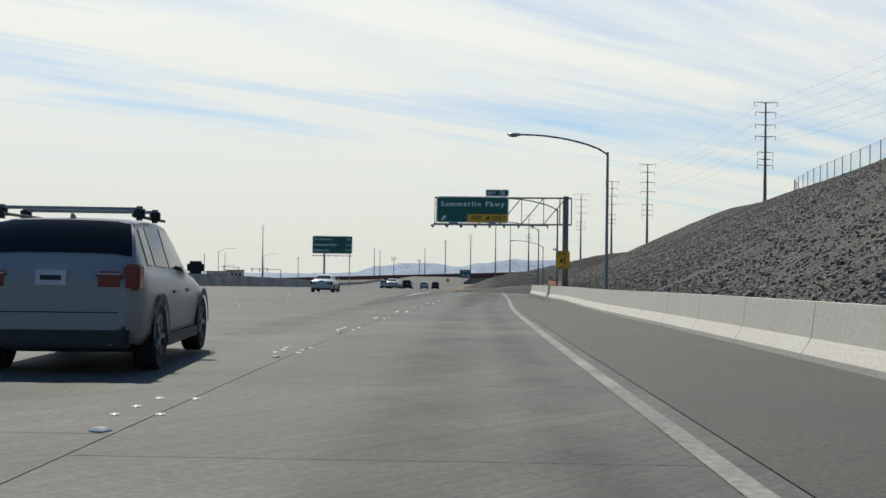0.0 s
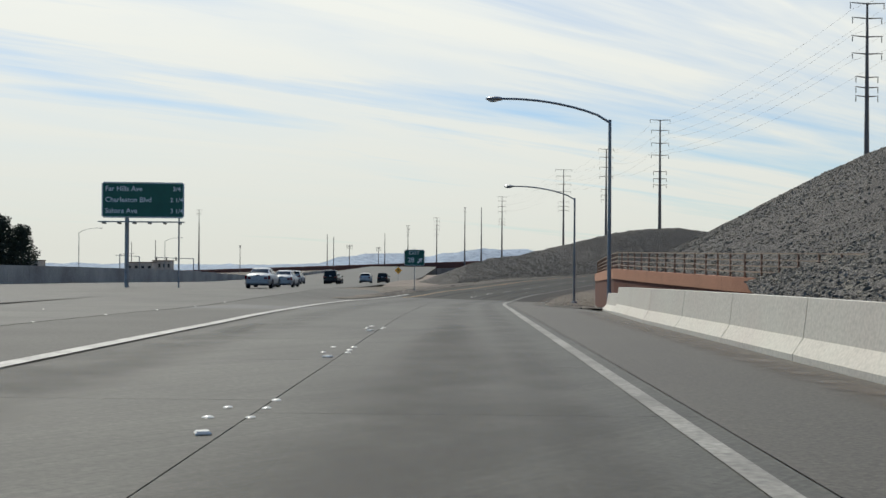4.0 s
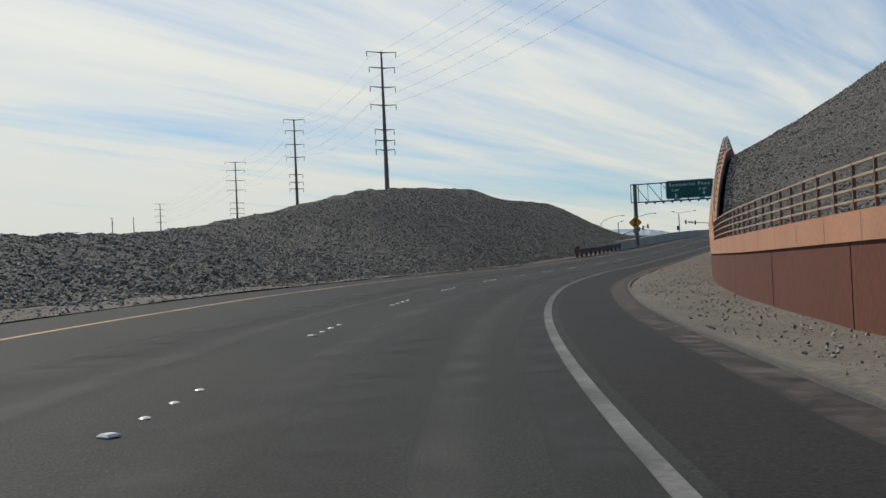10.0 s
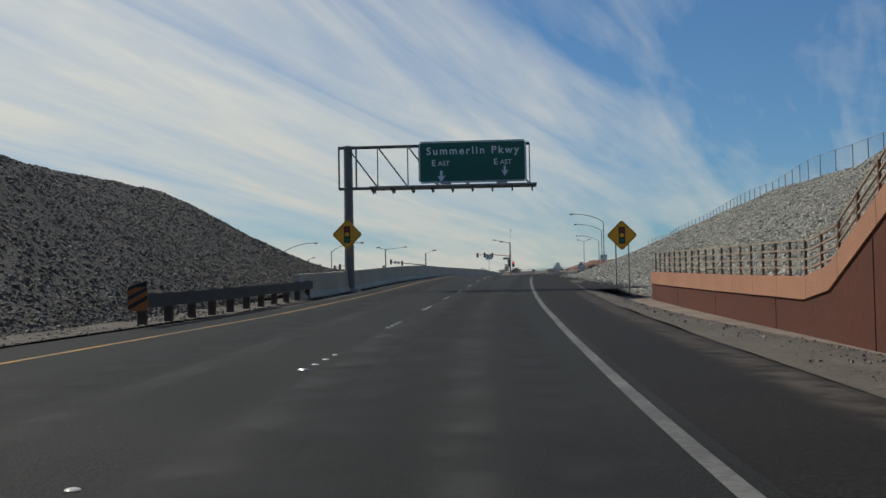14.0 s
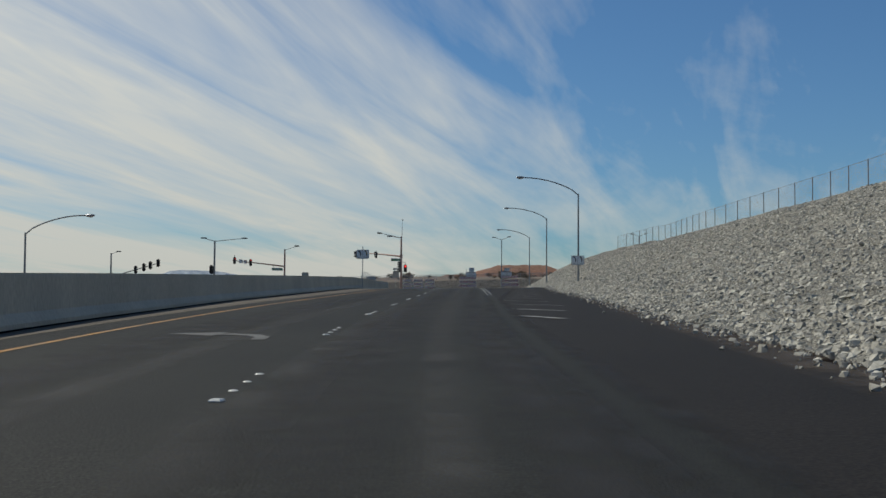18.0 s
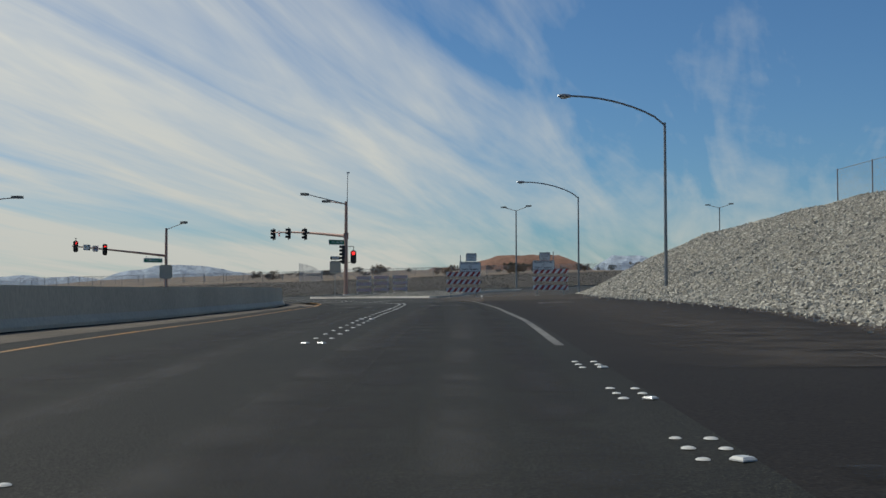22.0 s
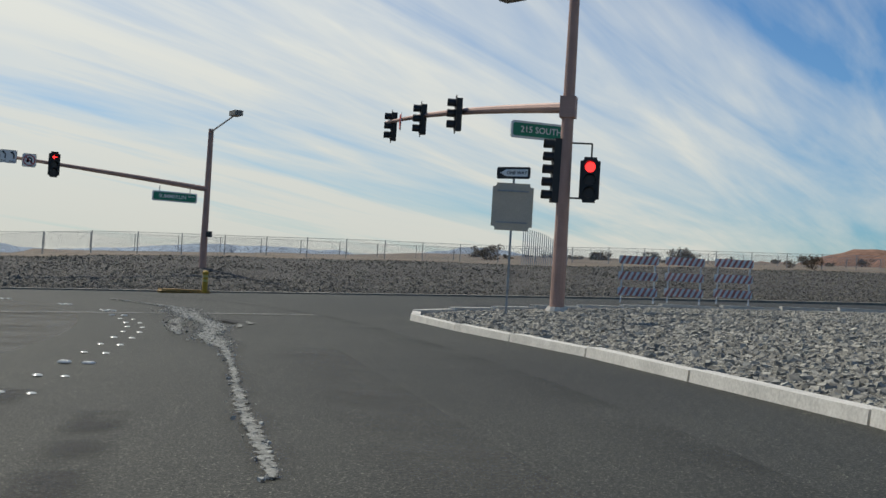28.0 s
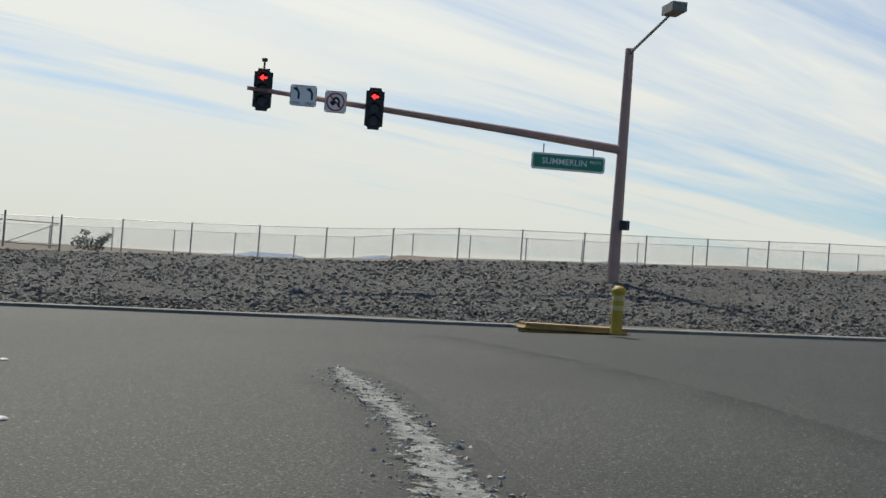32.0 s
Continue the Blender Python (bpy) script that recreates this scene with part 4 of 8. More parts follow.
def panel(parent, name, x0, x1, z0, z1, material, y=0.0, thick=0.03, border=None, bw=0.04, label=""):
    """A flat sign plate with rounded corners, its face at -y, and its border line."""
    bm = bm_new()
    vs = box(bm, x0, x1, y - thick / 2, y + thick / 2, z0, z1)
    edges = [e for e in bm.edges if abs(e.verts[0].co.y - e.verts[1].co.y) > thick * 0.5]
    bmesh.ops.bevel(bm, geom=edges, offset=min(0.12, (z1 - z0) * 0.08), segments=3, affect="EDGES")
    ob = part(name, bm, material, parent, label)
    if border:
        bm = bm_new()
        f, g = y - thick / 2 - 0.004, y - thick / 2 + 0.004
        i = bw * 0.5
        box(bm, x0 + i + bw, x1 - i - bw, f, g, z1 - i - bw, z1 - i)
        box(bm, x0 + i + bw, x1 - i - bw, f, g, z0 + i, z0 + i + bw)
        box(bm, x0 + i, x0 + i + bw, f, g, z0 + i + bw, z1 - i - bw)
        box(bm, x1 - i - bw, x1 - i, f, g, z0 + i + bw, z1 - i - bw)
        part("border", bm, border, ob)
    return ob


def arrow_part(parent, x, z, size, turn, material, y=-0.022, name="arrow"):
    """A road-sign arrow that points up, turned clockwise by turn degrees."""
    bm = bm_new()
    pts = [(-0.11, -0.5), (0.11, -0.5), (0.11, 0.02), (0.36, -0.1), (0.0, 0.5), (-0.36, -0.1), (-0.11, 0.02)]
    vs = [bm.verts.new((a * size, 0, b * size)) for a, b in pts]
    f = bm.faces.new(vs)
    r = bmesh.ops.extrude_face_region(bm, geom=[f])
    bmesh.ops.translate(bm, vec=(0, 0.004, 0), verts=[v for v in r["geom"] if isinstance(v, bmesh.types.BMVert)])
    ob = part(name, bm, material, parent)
    ob.matrix_local = pose(x, y, z, 0, turn, 0)
    return ob


def bent_arrow(parent, x, z, size, material, y=-0.022):
    """An arrow that rises and bends to the left."""
    bm = bm_new()
    n = 7
    for r, q in ((0.0, 0), ):
        inner, outer = [], []
        for k in range(n):
            a = k / (n - 1) * radians(62)
            cx, cz = -0.30, 0.05
            inner.append((cx + 0.38 * math.cos(a), cz + 0.42 * math.sin(a) - 0.06))
            outer.append((cx + 0.58 * math.cos(a), cz + 0.62 * math.sin(a) - 0.06))
        inner, outer = [(0.08, -0.5)] + inner, [(0.28, -0.5)] + outer
        vi = [bm.verts.new((p[0] * size, 0, p[1] * size)) for p in inner]
        vo = [bm.verts.new((p[0] * size, 0, p[1] * size)) for p in outer]
        for k in range(len(vi) - 1):
            bm.faces.new((vi[k], vo[k], vo[k + 1], vi[k + 1]))
        tip = [bm.verts.new((p[0] * size, 0, p[1] * size)) for p in ((-0.42, 0.50), (-0.02, 0.22), (0.02, 0.66))]
        bm.faces.new(tip)
    ob = part("arrow", bm, material, parent)
    ob.matrix_local = pose(x, y, z)
    return ob


def yaw_to(p, q):
    """Degrees of turn that point a thing's -y from p towards q."""
    v = (q[0] - p[0], q[1] - p[1])
    return math.degrees(math.atan2(v[0], -v[1]))


def stand(x, y, z, toward=None, turn=0.0):
    return pose(x, y, z, 0, 0, yaw_to((x, y), toward) if toward else turn)


# ---- street lamps ----
def lamp_post(m, height=7.6, reach=4.4, rise=0.95, label="grey steel street lamp with a curved arm", box_at=None):
    root = empty("street_lamp", m, label, "street lamp", "street lamps")
    bm = bm_new()
    rod(bm, (0, 0, -0.3), (0, 0, height), 0.088, 0.06, 12)
    part("pole", bm, POLESTEEL, root)
    bm = bm_new()
    box(bm, -0.2, 0.2, -0.2, 0.2, -0.3, 0.0)
    part("footing", bm, KERBSTONE, root)
    bm = bm_new()
    n = 9
    pts = [(-reach * k / n, 0, height - 0.12 + rise * math.sin(min(1, k / n * 1.05) * math.pi / 2) ** 0.68) for k in range(n + 1)]
    tube(bm, pts, [0.046] * len(pts), 8)
    part("arm", bm, POLESTEEL, root)
    bm = bm_new()
    r = bmesh.ops.create_uvsphere(bm, u_segments=12, v_segments=8, radius=1)
    bmesh.ops.transform(bm, matrix=Matrix.Translation((-reach - 0.25, 0, pts[-1][2])) @ Matrix.Diagonal((0.36, 0.16, 0.10, 1)), verts=r["verts"])
    head = part("lamp_head", bm, GALV, root)
    bm = bm_new()
    r = bmesh.ops.create_uvsphere(bm, u_segments=12, v_segments=6, radius=1)
    bmesh.ops.transform(bm, matrix=Matrix.Translation((-reach - 0.3, 0, pts[-1][2] - 0.07)) @ Matrix.Diagonal((0.2, 0.12, 0.07, 1)), verts=r["verts"])
    part("lens", bm, mat("lamp lens", (0.5, 0.5, 0.47), 0.2, var=0.05, bump=0), head)
    if box_at:
        bm = bm_new()
        box(bm, -0.34, -0.06, -0.1, 0.1, box_at, box_at + 0.16)
        rod(bm, (-0.1, 0, box_at - 0.1), (0, 0, box_at - 0.1), 0.03)
        part("camera_box", bm, SIGNWHITE, root, "small white camera housing")
    return root


for s, d, hh, bx in ((55.2, 6.3, 7.45, None), (91.0, 5.77, 6.95, 3.6), (129.9, 5.5, 7.45, None), (164.1, 5.2, 7.2, None)):
    lamp_post(spot(s, d, 0.06), hh, 4.35, 0.95, box_at=bx)
for x, y, z, hh in ((10.85, 97.5, 2.35, 7.6), (12.6, 141.75, 3.0, 8.3), (13.75, 181.2, 3.5, 7.8)):
    lamp_post(pose(x, y, z, 0, 0, 14 if y < 100 else 8), hh, 4.55, 1.25)
for u, v in ((228, -70), (300, -72), (372, -74)):
    lamp_post(fw_spot(u, v, 0.3, 180), 9.0, 4.0, 1.0)
for x, y, z, hh in ((-26.9, 81.9, -3.0, 8.7), (-30.5, 68.7, -3.4, 8.5)):
    lamp_post(pose(x, y, z, 0, 0, 170), hh, 4.2, 1.2)


def twin_lamp(x, y, z, height, turn):
    root = empty("twin_street_lamp", pose(x, y, z, 0, 0, turn), "slim grey street lamp with two raised heads", "street lamp", "twin street lamps")
    bm = bm_new()
    rod(bm, (0, 0, -0.3), (0, 0, height), 0.1, 0.07, 10)
    part("pole", bm, POLESTEEL, root)
    for sx in (-1, 1):
        bm = bm_new()
        rod(bm, (0, 0, height - 0.05), (sx * 1.7, 0, height + 0.42), 0.04)
        arm = part("arm", bm, POLESTEEL, root)
        bm = bm_new()
        box(bm, sx * 1.7 - 0.3, sx * 1.7 + 0.3, -0.17, 0.17, height + 0.36, height + 0.52)
        part("lamp_head", bm, GANTRY, arm)


twin_lamp(11.7, 221.3, 4.2, 9.0, -35)
twin_lamp(42.3, 246.5, 4.6, 10.9, -35)


# ---- sign gantries ----
def gantry(m, x_pole, x_end, z0, z1, height, label):
    """A cantilever gantry: a stout post, a flat truss and a catwalk."""
    root = empty("sign_gantry", m, label, "sign gantry", "sign gantries")
    bm = bm_new()
    rod(bm, (x_pole, 0.3, -0.4), (x_pole, 0.3, height), 0.235, 0.21, 14)
    part("post", bm, GANTRY, root)
    bm = bm_new()
    box(bm, x_pole - 0.5, x_pole + 0.5, -0.2, 0.8, -0.5, 0.15)
    part("footing", bm, KERBSTONE, root)
    sg = 1 if x_end > x_pole else -1
    lo, hi = z0 - 0.12, z1 + 0.02
    for z in (lo, hi):
        for y in (0.12, 0.48):
            bm = bm_new()
            rod(bm, (x_pole - sg * 0.45, y, z), (x_end, y, z), 0.055, n=6)
            part("chord", bm, GANTRY, root)
    n = max(4, round(abs(x_end - x_pole) / 1.5))
    for k in range(n + 1):
        xa, xb = x_pole + (x_end - x_pole) * k / n, x_pole + (x_end - x_pole) * (k + 1) / n
        bm = bm_new()
        rod(bm, (xa, 0.12, lo), (xa, 0.12, hi), 0.03, n=6)
        part("strut", bm, GANTRY, root)
        if k < n:
            bm = bm_new()
            rod(bm, (xa, 0.12, hi), (xb, 0.12, lo), 0.035, n=6)
            part("brace", bm, GANTRY, root)
    for x in (x_pole - sg * 0.42, x_pole + sg * 0.42):
        bm = bm_new()
        rod(bm, (x, 0.12, lo), (x, 0.12, hi), 0.045, n=6)
        part("strut", bm, GANTRY, root)
    bm = bm_new()
    box(bm, min(x_pole + sg * 1.2, x_end), max(x_pole + sg * 1.2, x_end + sg * 0.3), -1.2, 0.3, lo - 0.12, lo - 0.05)
    cat = part("catwalk", bm, GALV, root)
    for k in range(9):
        x = x_pole + sg * 1.3 + (x_end - x_pole - sg * 1.2) * k / 8
        bm = bm_new()
        box(bm, x - 0.04, x + 0.04, -1.1, 0.4, lo - 0.24, lo - 0.12)
        rod(bm, (x, -1.05, lo - 0.2), (x, -0.2, lo - 0.32), 0.03, n=6)
        part("bracket", bm, GANTRY, cat)
    for k in range(2):
        x = x_pole + (x_end - x_pole) * (0.55 + 0.3 * k)
        bm = bm_new()
        box(bm, x - 0.25, x + 0.25, -1.15, -0.95, lo - 0.02, lo + 0.12)
        part("lamp_box", bm, GALV, cat)
    return root


def build_gantries():
    g = gantry(spot(82.0, 0.0, 0.0, -4), 5.86, -3.75, 5.40, 7.2, 7.35, "dark steel cantilever gantry over the exit lane")
    sg = empty("exit_guide_sign", spot(82.0, 0.0, 0.0, -4), "green exit guide sign with a yellow exit only panel", "road sign")
    main = panel(sg, "panel", -3.62, 1.70, 5.36, 7.28, GREEN, -0.06, border=SIGNWHITE, bw=0.05)
    txt(main, "Summerlin Pkwy", 0.53, -0.95, 6.72, SIGNWHITE, -0.085, 0.02, gap=1.32)
    arrow_part(main, -3.05, 5.72, 0.5, 45, SIGNWHITE, -0.085)
    y = panel(sg, "exit_only_panel", -1.32, 1.64, 5.40, 5.98, SIGNYELLOW, -0.085)
    txt(y, "EXIT", 0.40, -0.62, 5.69, SIGNBLACK, -0.108)
    txt(y, "ONLY", 0.40, 0.98, 5.69, SIGNBLACK, -0.108)
    arrow_part(y, 0.18, 5.69, 0.46, 45, SIGNBLACK, -0.108)
    tab = panel(sg, "exit_tab", 0.02, 1.70, 7.30, 7.80, GREEN, -0.06, border=SIGNWHITE, bw=0.04)
    txt(tab, "EXIT", 0.27, 0.46, 7.54, SIGNWHITE, -0.085)
    txt(tab, "28", 0.40, 1.22, 7.55, SIGNWHITE, -0.085)
    s45 = empty("ramp_speed_sign", spot(81.6, -0.2, 0.0, -4), "yellow ramp speed sign on the gantry post", "road sign")
    p = panel(s45, "panel", 5.37, 6.37, 2.06, 3.36, SIGNYELLOW, -0.06, border=SIGNBLACK, bw=0.03)
    txt(p, "RAMP", 0.24, 5.87, 3.14, SIGNBLACK, -0.085, gap=1.15)
    txt(p, "45", 0.52, 5.87, 2.62, SIGNBLACK, -0.085, 0.02)
    txt(p, "M.P.H.", 0.16, 5.87, 2.18, SIGNBLACK, -0.085)
    bm = bm_new()
    box(bm, 5.43, 6.31, -0.088, -0.08, 2.95, 2.972)
    part("rule", bm, SIGNBLACK, p)
    gantry(spot(318.0, 0.0, 0.0), -7.15, 1.6, 5.1, 6.95, 7.05, "dark steel cantilever gantry over the ramp")
    sg = empty("ramp_guide_sign", spot(317.8, 0.0, 0.0), "green overhead guide sign with two lane arrows", "road sign")
    main = panel(sg, "panel", -3.68, 1.45, 5.10, 7.10, GREEN, -0.06, border=SIGNWHITE, bw=0.05)
    txt(main, "Summerlin Pkwy", 0.50, -1.1, 6.62, SIGNWHITE, -0.085, 0.02, gap=1.32)
    for x in (-2.6, 0.35):
        txt(main, "E", 0.40, x - 0.36, 6.05, SIGNWHITE, -0.085)
        txt(main, "AST", 0.32, x + 0.13, 6.03, SIGNWHITE, -0.085)
    arrow_part(main, -2.6, 5.42, 0.55, 180, SIGNWHITE, -0.085)
    arrow_part(main, 0.42, 5.62, 0.48, 180, SIGNWHITE, -0.085)


build_gantries()


def post_sign(name, m, label, posts, z0, z1, top, group=""):
    root = empty(name, m, label, "road sign", group)
    for x in posts:
        bm = bm_new()
        box(bm, x - 0.028, x + 0.028, 0.02, 0.075, -0.3, top)
        part("post", bm, GALV, root)
    return root


def signal_ahead(m, z, posts, top):
    root = post_sign("signal_ahead_sign", m, "yellow diamond sign with a traffic light symbol", posts, 0, 0, top, "signal ahead signs")
    bm = bm_new()
    vs = box(bm, -0.52, 0.52, -0.012, 0.012, -0.52, 0.52)
    bmesh.ops.bevel(bm, geom=[e for e in bm.edges if abs(e.verts[0].co.y - e.verts[1].co.y) > 0.01], offset=0.06, segments=3, affect="EDGES")
    p = part("panel", bm, SIGNYELLOW, root)
    p.matrix_local = pose(0, 0, z, 0, 45, 0)
    bm = bm_new()
    for a, b, c, d in ((-0.48, 0.48, 0.46, 0.48), (-0.48, 0.48, -0.48, -0.46), (-0.48, -0.46, -0.46, 0.46), (0.46, 0.48, -0.46, 0.46)):
        box(bm, a, b, -0.016, -0.012, c, d)
    part("border", bm, SIGNBLACK, p)
    bm = bm_new()
    box(bm, -0.15, 0.15, -0.018, -0.012, z - 0.40, z + 0.40)
    q = part("symbol", bm, SIGNBLACK, root)
    for dz, c in ((0.25, mat("symbol red", (0.35, 0.03, 0.02), 0.5, bump=0)), (0.0, SIGNYELLOW), (-0.25, mat("symbol green", (0.02, 0.16, 0.09), 0.5, bump=0))):
        bm = bm_new()
        r = bmesh.ops.create_cone(bm, cap_ends=True, segments=20, radius1=0.105, radius2=0.105, depth=0.004)
        bmesh.ops.transform(bm, matrix=pose(0, -0.02, z + dz, 90, 0, 0), verts=r["verts"])
        part("light_symbol", bm, c, q)


def build_signs():
    signal_ahead(spot(317.7, -7.15, 0.0), 2.75, (), 0)
    signal_ahead(spot(318.3, 5.9, -0.1), 2.55, (-0.3, 0.3), 2.3)
    # exit sign in the gore
    r = post_sign("gore_exit_sign", spot(174.2, -8.0, 0.1, 6), "green exit sign with an arrow on one post", (0.0,), 0, 0, 3.3)
    p = panel(r, "panel", -0.82, 0.82, 1.93, 3.22, GREEN, border=SIGNWHITE, bw=0.03)
    txt(p, "EXIT", 0.38, -0.02, 2.93, SIGNWHITE, gap=1.15)
    txt(p, "28", 0.56, -0.28, 2.36, SIGNWHITE)
    arrow_part(p, 0.45, 2.34, 0.58, 45, SIGNWHITE)
    # guide sign across the freeway
    c = (7.2, -177.6)
    r = empty("distance_guide_sign", pose(c[0], c[1], -2.3, 0, 0, 44), "green guide sign with three lines on two posts", "road sign")
    for x in (-1.2, 2.6):
        bm = bm_new()
        rod(bm, (x, 0.25, -0.4), (x, 0.25, 7.6), 0.16 if x < 0 else 0.06, n=10)
        part("post", bm, GALV, r)
    p = panel(r, "panel", -3.0, 3.0, 5.35, 8.0, GREEN, border=SIGNWHITE, bw=0.06)
    for k, (a, b) in enumerate((("Far Hills Ave", "3/4"), ("Charleston Blvd", "2 1/4"), ("Sahara Ave", "3 1/4"))):
        txt(p, a, 0.52, -2.75, 7.5 - k * 0.82, SIGNWHITE, align="LEFT")
        txt(p, b, 0.46, 2.45, 7.5 - k * 0.82, SIGNWHITE)
    bm = bm_new()
    box(bm, -3.1, 3.1, -0.9, -0.2, 5.0, 5.08)
    part("catwalk", bm, GALV, r)
    for k in range(6):
        bm = bm_new()
        box(bm, -2.8 + k * 1.1, -2.7 + k * 1.1, -0.95, 0.3, 4.88, 5.0)
        part("bracket", bm, GANTRY, r)
    # turn signs
    for x, y, z, zs in ((-6.3, 100.0, 2.3, 2.5), (10.75, 97.2, 2.3, 2.0)):
        right = x > 0
        r = post_sign("turn_lane_sign", pose(x, y, z, 0, 0, 0 if not right else 3), "white lane sign with two bent arrows" + (" strapped to a lamp post" if right else " on one post"), () if right else (0.0,), 0, 0, zs + 1.0, "turn lane signs")
        p = panel(r, "panel", -0.51, 0.51, zs, zs + 0.74, SIGNWHITE, -0.12 if right else 0.0, border=SIGNBLACK, bw=0.018)
        o = -0.142 if right else -0.022
        for q in (-0.25, 0.25):
            bent_arrow(p, q, zs + 0.44, 0.38, SIGNBLACK, o)
            txt(p, "ONLY", 0.12, q, zs + 0.12, SIGNBLACK, o)
        bm = bm_new()
        box(bm, -0.01, 0.01, o, o + 0.004, zs + 0.08, zs + 0.66)
        part("rule", bm, SIGNBLACK, p)
    # round yellow ramp sign far down the freeway
    r = post_sign("advisory_sign", pose(-39.0, -93.7, -4.35, 0, 0, 40), "small orange advisory sign on a post", (0.0,), 0, 0, 2.0)
    bm = bm_new()
    box(bm, -0.4, 0.4, -0.012, 0.012, -0.4, 0.4)
    p = part("panel", bm, SIGNYELLOW, r)
    p.matrix_local = pose(0, 0, 2.2, 0, 45, 0)
    arrow_part(r, 0, 2.2, 0.55, 10, SIGNBLACK)
    # stop sign
    r = post_sign("stop_sign", stand(26.7 + 9.6, 208.4 + 32.0, 5.0, (2, 125)), "red octagonal stop sign on a post", (0.0,), 0, 0, 3.4)
    bm = bm_new()
    q = bmesh.ops.create_cone(bm, cap_ends=True, segments=8, radius1=0.62, radius2=0.62, depth=0.02)
    bmesh.ops.transform(bm, matrix=pose(0, 0, 3.2, 90, 22.5, 0), verts=q["verts"])
    p = part("panel", bm, SIGNRED, r)
    txt(p, "STOP", 0.36, 0, 3.2, SIGNWHITE, -0.016)
    # boards seen from behind on the crossing's corners
    r = post_sign("road_sign", stand(-7.3, 194.6, 2.9, (-3, 174)), "bare beige reverse of a square sign under a small sign", (0.0,), 0, 0, 3.9)
    part_back = panel(r, "panel", -0.52, 0.52, 2.35, 3.55, mat("bare sign metal", (0.5, 0.44, 0.35), 0.6, 0.0, var=0.1), 0.0)
    for z in (2.55, 3.35):
        bm = bm_new()
        box(bm, -0.4, 0.4, -0.05, -0.016, z - 0.02, z + 0.02)
        part("batten", bm, GALV, part_back)
    ow = panel(r, "one_way_sign", -0.46, 0.46, 3.66, 3.96, SIGNBLACK, -0.04)
    ow.matrix_local = pose(0, 0, 0, 0, 0, -25)
    bm = bm_new()
    box(bm, -0.2, 0.40, -0.062, -0.056, 3.72, 3.90)
    for k in range(3):
        box(bm, -0.26 - 0.05 * k, -0.2 - 0.05 * k, -0.062, -0.056, 3.74 + 0.03 * k, 3.88 - 0.03 * k)
    wp = part("white_arrow", bm, SIGNWHITE, ow)
    txt(wp, "ONE WAY", 0.12, 0.1, 3.81, SIGNBLACK, -0.066)
    r = post_sign("road_sign", stand(-21.5, 187.8, 2.5, (0, 120)), "bare beige reverse of a square sign on a post", (0.0,), 0, 0, 3.2)
    panel(r, "panel", -0.55, 0.55, 2.2, 3.4, MATS["bare sign metal"], 0.0)


build_signs()


# ---- power line ----
def pylon(x, y, z0, z1, wide, label, arms=6, turn=40.0):
    root = empty("power_pole", pose(x, y, z0, 0, 0, turn), label, "power pole", "power poles")
    h = z1 - z0
    bm = bm_new()
    rod(bm, (0, 0, -8), (0, 0, h), 0.014 * h + 0.12, 0.16, 10)
    part("mast", bm, PYLON, root)
    if arms:
        zs = [h - f * h for f in (0.004, 0.077, 0.168, 0.253, 0.369, 0.42, 0.464)][: arms + 1]
        for k, z in enumerate(zs):
            w = wide * (1.0 if k < 4 else 0.75) * (1.15 if k == 0 else 1)
            bm = bm_new()
            for sx in (-1, 1):
                rod(bm, (0, 0, z), (sx * w, 0, z + 0.15), 0.12, 0.06, 6)
            a = part("cross_arm", bm, PYLON, root)
            for sx in (-1, 1):
                bm = bm_new()
                rod(bm, (sx * w * 0.95, 0, z), (sx * w * 0.95, 0, z - 0.8), 0.07, n=6)
                part("insulator", bm, GANTRY, a)
    return root


TOWERS = [(21.0, -52.3, 8.5, 39.9), (-62.7, 42.6, -1.0, 36.9), (-120.6, 115.4, -1.0, 37.8), (-206.1, 224.9, -1.0, 41.1), (-309.0, 321.1, -1.0, 35.2)]


